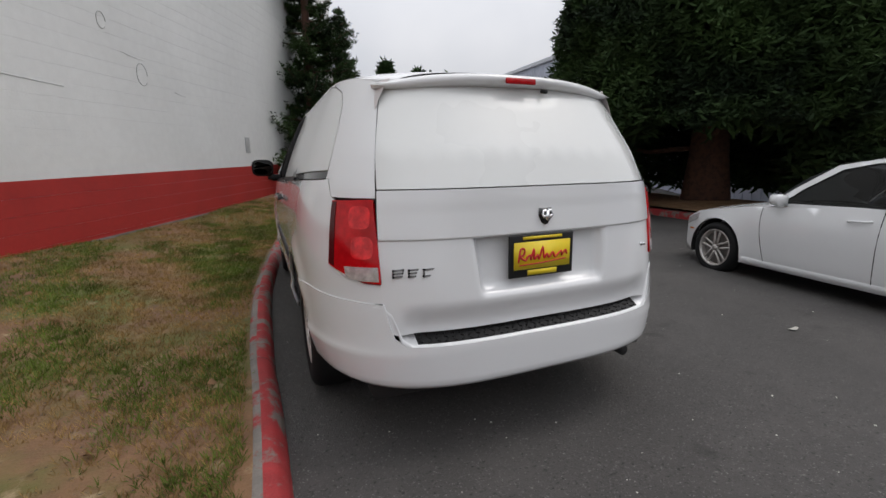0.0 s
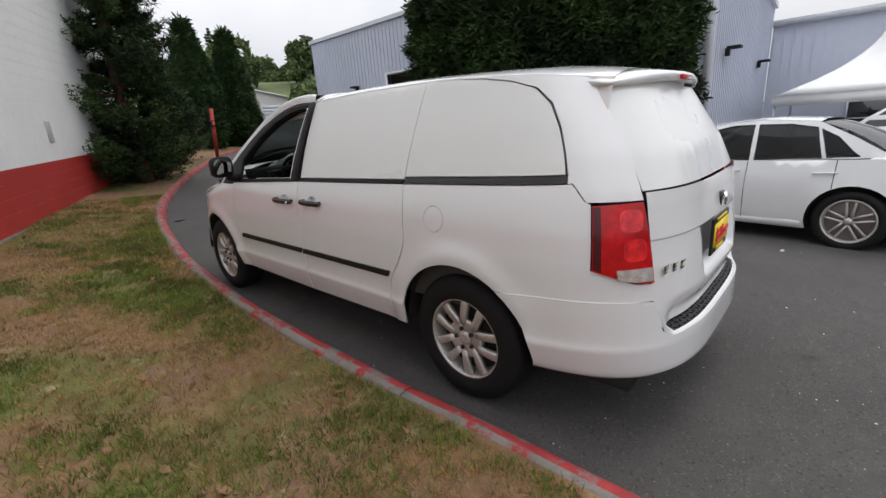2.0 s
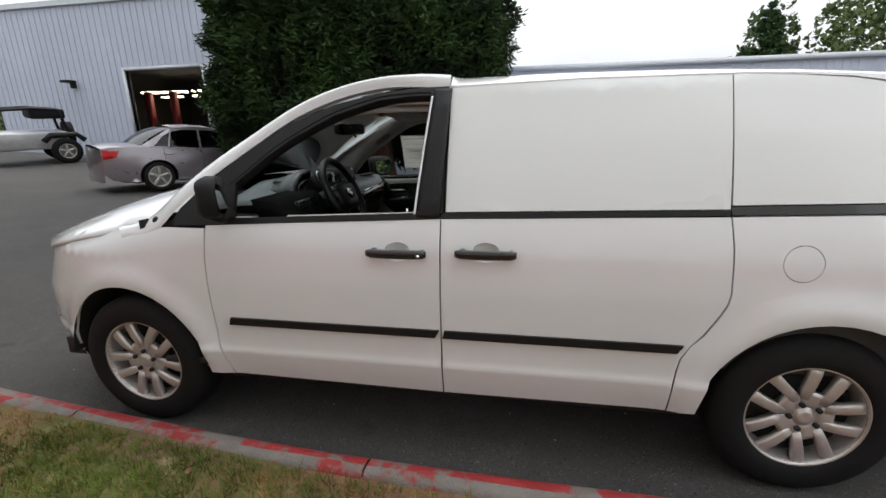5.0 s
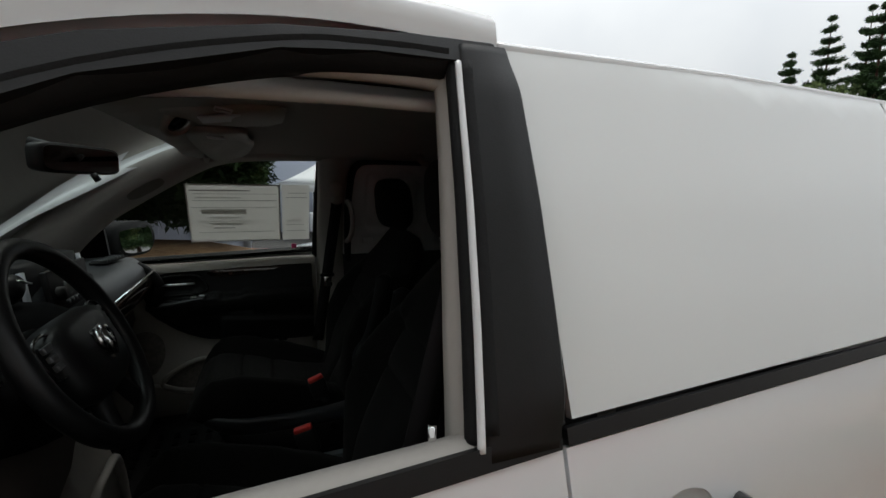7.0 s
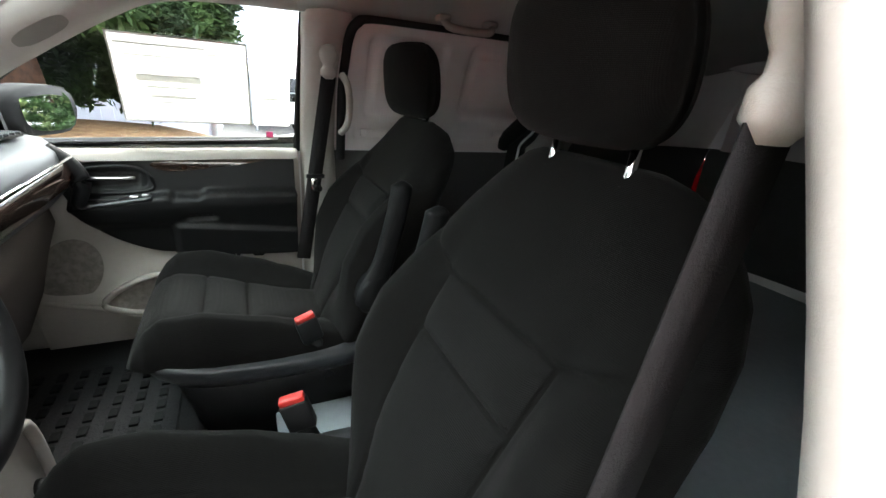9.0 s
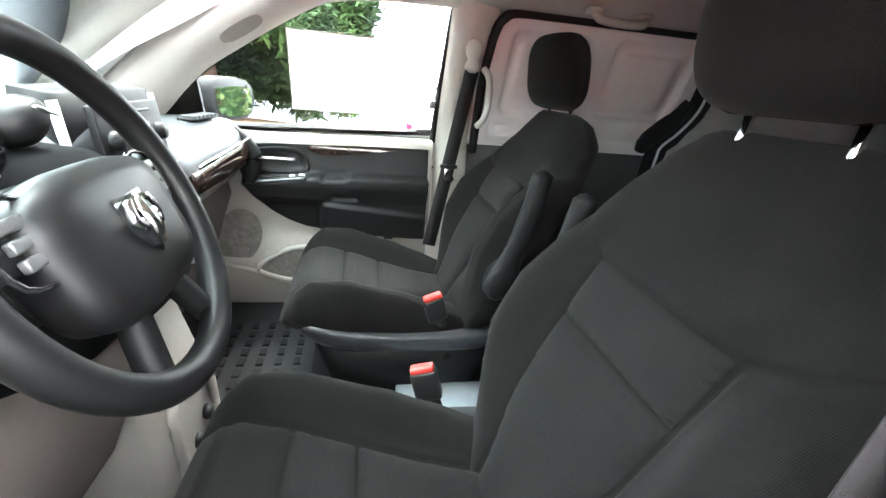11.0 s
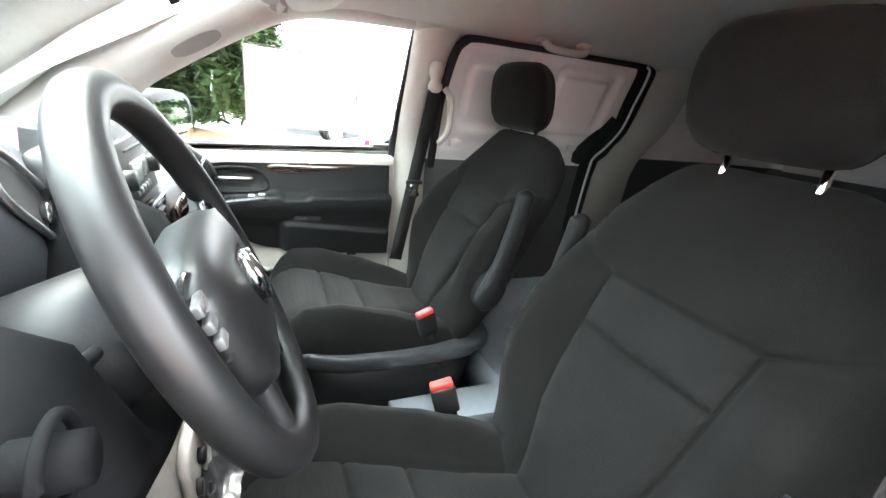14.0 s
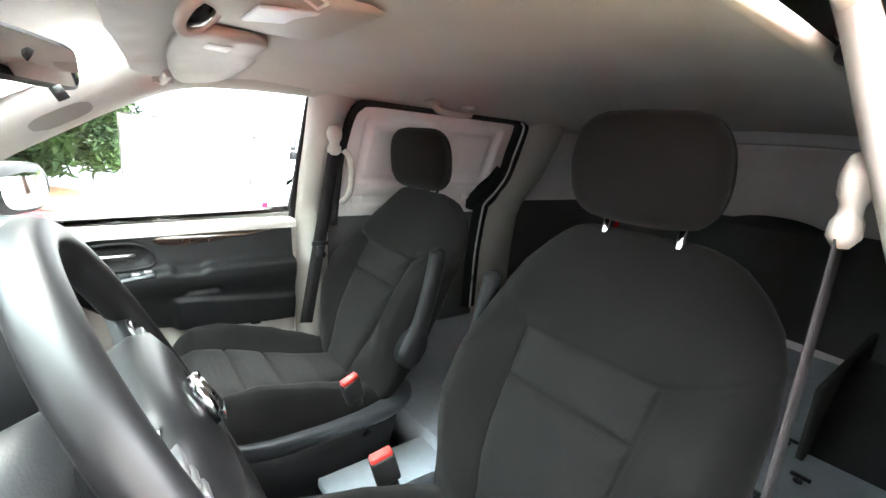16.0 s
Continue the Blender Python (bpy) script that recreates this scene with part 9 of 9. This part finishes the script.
def sedan(name, m, paint, label, L=4.58, hw=0.885, wb=2.76, front=0.80, H=1.45, r=0.325, twin=True, glass_mat="car_glass", group=""):
    top = empty(name, m, label, "car", group)
    fa_, ra_ = wb / 2, -wb / 2
    nose, tail = fa_ + front, fa_ + front - L
    mid = (nose + tail) / 2

    def wid(y, z):
        e = abs(y - mid) / (L / 2)
        k = float(np.interp(z, [0.15, 0.3, 0.45, 0.62, 0.8, 0.98], [0.93, 0.975, 0.99, 1.0, 0.985, 0.94]))
        fl = sum(0.018 * math.exp(-((math.hypot(y - c, z - r) - r - 0.06) / 0.07) ** 2) for c in (fa_, ra_))
        crease = 0.008 * math.exp(-((z - 0.74 - 0.02 * (mid - y)) / 0.02) ** 2)
        return hw * k * (1 - 0.30 * max(0, e) ** 5) + fl + crease

    belt_pts = [(nose - 0.12, 0.66), (nose - 0.4, 0.77), (fa_ - 0.35, 0.875), (0.62, 0.905), (-0.6, 0.955), (ra_ - 0.25, 0.985), (tail + 0.25, 0.97), (tail + 0.06, 0.93)]
    by, bz = [p[0] for p in belt_pts][::-1], [p[1] for p in belt_pts][::-1]
    bl = lambda y: float(np.interp(y, by, bz))
    arch = lambda c: [(c + (r + 0.055) * math.cos(radians(a)), r + (r + 0.055) * math.sin(radians(a))) for a in np.linspace(-18, 198, 18)]
    poly = [(tail + 0.06, 0.93), (tail + 0.05, 0.4)] + [(tail + 0.2, 0.25)] + arch(ra_)[::-1] + [(0, 0.2)] + arch(fa_)[::-1] + [(nose - 0.25, 0.2), (nose - 0.1, 0.3)] + belt_pts
    for sx in (-1, 1):
        bm = bmesh.new()
        patch(bm, poly, lambda y, z: (sx * wid(y, z), y, z), 0.09)
        part("body_side", bm, paint, top)
    bm = bmesh.new()
    hood = []
    for y in np.linspace(nose - 0.12, 0.72, 14):
        w = wid(y, bl(y))
        hood.append([(x * w, y + 0.10 * (1 - x * x) * (y > nose - 0.3), bl(y) + (0.055 + 0.03 * smoothstep(nose - 0.1, nose - 0.8, y)) * (1 - abs(x) ** 2.5)) for x in np.linspace(-1, 1, 11)])
    loft(bm, hood, closed=False)
    part("bonnet", bm, paint, top)
    bm = bmesh.new()
    boot = []
    for y in np.linspace(-1.45, tail + 0.06, 8):
        w = wid(y, bl(y))
        boot.append([(x * w, y - 0.05 * (1 - x * x), bl(y) + 0.06 * (1 - abs(x) ** 2.5)) for x in np.linspace(-1, 1, 11)])
    loft(bm, boot, closed=False)
    part("boot_lid", bm, paint, top)
    for nm, y0, z0, sgn in (("front_bumper", nose - 0.12, 0.66, 1), ("rear_bumper", tail + 0.06, 0.93, -1)):
        bm = bmesh.new()
        rings = []
        for z in np.linspace(0.2, z0, 7):
            w = wid(y0, z)
            rings.append([(x * w, y0 + sgn * (0.17 if sgn > 0 else 0.08) * (1 - abs(x) ** 2.4) * math.sin(math.pi * min(1, 0.25 + 0.75 * (z - 0.1) / z0)), z) for x in np.linspace(-1, 1, 13)])
        loft(bm, rings, closed=False)
        part(nm, bm, paint, top)
    # glasshouse
    zt = H - 0.02
    base_f, base_r, roof_f, roof_r = 0.86, -1.62, 0.22, -0.95

    def gx(z, y):
        f = max(0, (z - 0.92) / (zt - 0.92))
        return 0.80 * hw / 0.885 * (1 - 0.24 * f ** 1.15) * (1 - 0.05 * abs(y + 0.35) ** 3)

    frame = [(base_f, bl(base_f)), (0.55, 1.13), (roof_f, 1.36), (-0.1, zt - 0.015), (-0.5, zt), (roof_r, zt - 0.04), (-1.3, 1.2), (base_r, bl(base_r) + 0.01)]
    panes = [[(0.66, 0.945), (0.47, 1.10), (0.16, 1.31), (-0.12, 1.37), (-0.33, 1.375), (-0.36, 0.96)], [(-0.41, 0.962), (-0.38, 1.375), (-0.7, 1.365), (-0.95, 1.32), (-1.05, 0.99)], [(-1.09, 0.995), (-0.99, 1.305), (-1.15, 1.21), (-1.30, 1.05), (-1.36, 1.005)]]
    for sx in (-1, 1):
        bm = bmesh.new()
        patch(bm, frame, lambda y, z: (sx * gx(z, y), y, z), 0.1, holes=panes)
        part("window_frame", bm, paint, top)
        for pn in panes:
            bm = bmesh.new()
            patch(bm, pn, lambda y, z: (sx * (gx(z, y) - 0.006), y, z), 0.2)
            part("side_window", bm, M[glass_mat], top, "dark tinted side window")
            bm = bmesh.new()
            tube(bm, [(sx * (gx(z, y) + 0.001), y, z) for y, z in pn], 0.007, 5, closed=True)
            part("window_seal", bm, M["black_gloss"], top)
    for nm, a, b, mt in (("windscreen", (base_f, bl(base_f) + 0.02), (roof_f, 1.37), M[glass_mat]), ("rear_window", (base_r, bl(base_r) + 0.02), (roof_r, zt - 0.05), M[glass_mat])):
        bm = bmesh.new()
        rings = []
        for f in np.linspace(0, 1, 6):
            y, z = a[0] + (b[0] - a[0]) * f, a[1] + (b[1] - a[1]) * f + 0.05 * math.sin(math.pi * f)
            w = gx(z, y) - 0.01
            rings.append([(x * w, y + (0.12 if nm == "windscreen" else -0.10) * (1 - x * x), z + 0.02 * (1 - x * x)) for x in np.linspace(-1, 1, 9)])
        loft(bm, rings, closed=False)
        part(nm, bm, mt, top)
    bm = bmesh.new()
    rings = []
    for y in np.linspace(roof_f + 0.02, roof_r - 0.02, 10):
        z = float(np.interp(y, [roof_r, -0.5, -0.1, roof_f], [zt - 0.04, zt, zt - 0.015, 1.36]))
        w = gx(z, y) + 0.004
        rings.append([(x * w, y + 0.1 * (1 - x * x) * (y > 0.1), z + 0.045 * (1 - abs(x) ** 2.6)) for x in np.linspace(-1, 1, 11)])
    loft(bm, rings, closed=False)
    part("roof", bm, paint, top)
    bm = bmesh.new()
    box(bm, (0, -0.35, 0.62), (hw * 1.6, 2.3, 0.66))
    box(bm, (0, 0, 0.28), (hw * 1.5, L * 0.86, 0.16))
    part("dark_cabin", bm, M["underbody"], top)
    for sx in (-1, 1):
        for c in (fa_, ra_):
            car_wheel(top, sx * (hw - 0.11), c, r, r * 0.72, twin, M["alloy"])
            bm = bmesh.new()
            rings = [[(sx * x, c + (r + 0.06) * math.cos(a), r + (r + 0.06) * math.sin(a)) for a in np.linspace(radians(-15), radians(195), 18)] for x in (hw - 0.3, hw - 0.02)]
            loft(bm, rings, closed=False)
            part("wheel_housing", bm, M["underbody"], top)
        bm = bmesh.new()
        rings = []
        for o, k in ((-0.06, 0.5), (-0.02, 1), (0.05, 1), (0.07, 0.8)):
            rings.append([(sx * (gx(0.98, 0.6) + 0.15 + 0.085 * se(a, 0.6)[0] * k), 0.60 + o * -1, 0.985 + 0.06 * se(a, 0.6)[1] * k) for a in np.linspace(0, 2 * math.pi, 14, endpoint=False)])
        loft(bm, rings)
        tube(bm, [(sx * gx(0.95, 0.6), 0.6, 0.935), (sx * (gx(0.95, 0.6) + 0.1), 0.6, 0.95)], 0.02, 6)
        part("door_mirror", bm, paint, top)
        for y in (-0.2, -1.12):
            bm = bmesh.new()
            tube(bm, spline([(sx * (wid(y, 0.83)), y + 0.10, 0.825), (sx * (wid(y, 0.83) + 0.025), y + 0.06, 0.83), (sx * (wid(y, 0.83) + 0.025), y - 0.06, 0.835), (sx * wid(y, 0.83), y - 0.1, 0.84)], 3), 0.011, 6)
            part("door_handle", bm, paint, top)
        for y in (0.70, -0.37, -1.2):
            bm = bmesh.new()
            zs = np.linspace(0.27 if y > -1 else 0.62, bl(y) - 0.005, 7)
            tube(bm, [(sx * (wid(y, z) + 0.0005), y + (0.09 if y > 0.5 else 0) * math.sin((z - 0.3) * 3), z) for z in zs], 0.004, 4)
            part("door_gap", bm, M["underbody"], top)
        bm = bmesh.new()
        patch(bm, [(nose - 0.15, 0.56), (nose - 0.14, 0.655), (nose - 0.42, 0.745), (nose - 0.40, 0.66)], lambda y, z: (sx * (wid(y, z) + 0.006), y, z), 0.06)
        part("headlamp", bm, M["lamp_clear"], top, "clear headlamp")
        bm = bmesh.new()
        patch(bm, [(tail + 0.07, 0.70), (tail + 0.07, 0.91), (tail + 0.36, 0.90), (tail + 0.30, 0.76)], lambda y, z: (sx * (wid(y, z) + 0.008), y, z), 0.06)
        part("tail_lamp", bm, M["lamp_red"], top, "red tail lamp")
        bm = bmesh.new()
        patch(bm, [(nose - 0.2, 0.50), (nose - 0.2, 0.525), (nose - 0.32, 0.53), (nose - 0.32, 0.505)], lambda y, z: (sx * (wid(y, z) + 0.006), y, z), 0.06)
        part("side_marker", bm, material("amber_lens", (0.7, 0.2, 0.02), 0.2, coat=1.0), top, "amber side marker")
        bm = bmesh.new()
        rings = [[(sx * (wid(y, 0.26) - 0.01), y, 0.30), (sx * (wid(y, 0.26) + 0.012), y, 0.27), (sx * (wid(y, 0.2) + 0.01), y, 0.21), (sx * (wid(y, 0.2) - 0.05), y, 0.19)] for y in np.linspace(ra_ + r + 0.08, fa_ - r - 0.08, 8)]
        loft(bm, rings, closed=False)
        part("sill", bm, paint, top)
    return top


def on_ground(x, y, yaw, dz=0.0):
    e = 0.9
    m = pose(x, y, ground_z(x, y) + dz, 0, 0, yaw)
    sx = math.atan2(ground_z(x + e, y) - ground_z(x - e, y), 2 * e)
    syy = math.atan2(ground_z(x, y + e) - ground_z(x, y - e), 2 * e)
    return Matrix.Translation((x, y, ground_z(x, y) + dz)) @ Matrix.Rotation(-sx, 4, "Y") @ Matrix.Rotation(syy, 4, "X") @ Matrix.Rotation(radians(yaw), 4, "Z")


sedan("white_sedan", on_ground(4.80, -0.28, -10.5, -0.03), M["white_paint"], "white four-door sedan with tinted windows and silver wheels")
sedan("grey_sedan", on_ground(7.7, 9.45, 240, 0.04), M["silver_paint"], "pewter grey compact sedan parked beside the conifer", L=4.67, hw=0.9, wb=2.7, front=0.92, H=1.47, twin=False)


def pickup(name, m, paint, label):
    top = empty(name, m, label, "pickup truck")
    bm = bmesh.new()
    for x, y, z, sx, sy_, sz in ((0, 1.75, 0.85, 1.95, 1.6, 0.75), (0, 0.0, 0.85, 1.98, 2.1, 0.8), (0, -2.0, 0.85, 1.98, 1.95, 0.75)):
        box(bm, (x, y, z), (sx, sy_, sz))
    soft_edges(part("body", bm, paint, top), 0.07, 3)
    bm = bmesh.new()
    rings = []
    for z, y0, y1, w in ((1.22, -1.05, 1.15, 0.93), (1.55, -1.0, 0.75, 0.83), (1.82, -0.92, 0.35, 0.74), (1.88, -0.8, 0.2, 0.68)):
        rings.append([(-w, y0, z), (-w, y1, z), (w, y1, z), (w, y0, z)])
    loft(bm, rings)
    soft_edges(part("cab", bm, paint, top), 0.04, 2)
    for sx in (-1, 1):
        for pn in ([(0.95, 1.27), (0.35, 1.74), (0.0, 1.76), (0.0, 1.27)], [(-0.08, 1.27), (-0.08, 1.76), (-0.82, 1.74), (-0.9, 1.27)]):
            bm = bmesh.new()
            patch(bm, pn, lambda y, z: (sx * (0.925 - 0.315 * (z - 1.22) + 0.008), y, z), 0.2)
            part("side_window", bm, M["black_gloss"], top, "dark side window")
        for c in (1.75, -1.9):
            car_wheel(top, sx * 0.86, c, 0.4, 0.25, False, M["alloy"])
        bm = bmesh.new()
        box(bm, (sx * 0.96, -2.95, 1.0), (0.07, 0.06, 0.36))
        soft_edges(part("tail_lamp", bm, M["lamp_red"], top, "red tail lamp"), 0.01)
    return top


pickup("white_pickup", on_ground(17.2, -2.4, 0), M["white_paint"], "white crew-cab pickup parked by the tent")


def jeep(m):
    top = empty("open_offroader", m, "silver open-top off-roader with roll bars", "off-road car")
    bm = bmesh.new()
    box(bm, (0, 0.0, 0.78), (1.5, 2.3, 0.55))
    box(bm, (0, 1.5, 0.86), (1.25, 1.0, 0.42))
    soft_edges(part("body", bm, material("silver_car_paint", (0.5, 0.5, 0.5), 0.35, metal=0.4, coat=0.6), top), 0.05, 2)
    for sx in (-1, 1):
        for c in (1.45, -1.0):
            car_wheel(top, sx * 0.75, c, 0.42, 0.24, False, M["alloy"])
            bm = bmesh.new()
            tube(bm, [(sx * 0.78, c - 0.55, 0.75), (sx * 0.78, c - 0.35, 0.95), (sx * 0.78, c + 0.35, 0.95), (sx * 0.78, c + 0.55, 0.75)], 0.09, 8)
            part("mudguard", bm, M["black_plastic"], top)
        bm = bmesh.new()
        tube(bm, [(sx * 0.66, 0.75, 1.05), (sx * 0.62, 0.55, 1.75), (sx * 0.62, -0.4, 1.8), (sx * 0.62, -1.05, 1.75), (sx * 0.66, -1.15, 1.05)], 0.05, 8)
        part("roll_bar", bm, M["black_plastic"], top)
    bm = bmesh.new()
    box(bm, (0, -0.75, 1.62), (1.3, 0.9, 0.3))
    soft_edges(part("soft_top", bm, M["rubber"], top, "folded black soft top"), 0.05)
    bm = bmesh.new()
    rod(bm, (0, -1.15, 0.95), (0, -1.4, 0.95), 0.38, seg=24)
    part("spare_wheel", bm, M["rubber"], top)


jeep(on_ground(9.6, 17.7, 60))
src_car = sedan("far_car", on_ground(31, -17.5, 80), M["dark_paint"], "dark car far off in the lot", group="far cars in the lot", glass_mat="black_gloss")
FAR = [(33.5, -20.5), (36, -23.5), (38.5, -26.5), (30.5, -22.8), (41, -29)]
for k, (x, y) in enumerate(FAR):
    c = copy_thing(src_car, on_ground(x, y, 80 + 4 * k))
    pm = (M["white_paint"], M["silver_paint"], M["wall_red"], M["dark_paint"], M["white_paint"])[k]
    for o in c.children:
        if o.data and o.data.materials and o.data.materials[0] == M["dark_paint"]:
            o.data = o.data.copy()
            o.data.materials[0] = pm
    c["label"] = ("white car far off in the lot", "pewter car far off in the lot", "red car far off in the lot", "dark car far off in the lot", "white car far off in the lot")[k]
sedan("far_silver_car", on_ground(15.5, 33, 30), M["silver_paint"], "silver car parked near the white shed", glass_mat="black_gloss", twin=False)
# lot lights and a slim tree by the far cars
for x, y in ((30, -13), (38, -19)):
    lp = empty("street_lamp", pose(x, y, ground_z(x, y)), "slim grey lot lamp with a flat head", "street lamp", "lot lamps")
    bm = bmesh.new()
    rod(bm, (0, 0, 0), (0, 0, 6.5), 0.09, 0.06)
    part("pole", bm, M["siding_trim"], lp)
    bm = bmesh.new()
    box(bm, (-0.5, 0, 6.5), (1.0, 0.35, 0.12))
    soft_edges(part("lamp_head", bm, M["black_plastic"], lp), 0.03)
shaggy(pose(30.5, -15.2, ground_z(30, -15)), 5.0, 0.6, 41, M["needle_mid"], "slim dark cypress by the car lot", 1200, 0.2, base=0.1, name="cypress_tree")
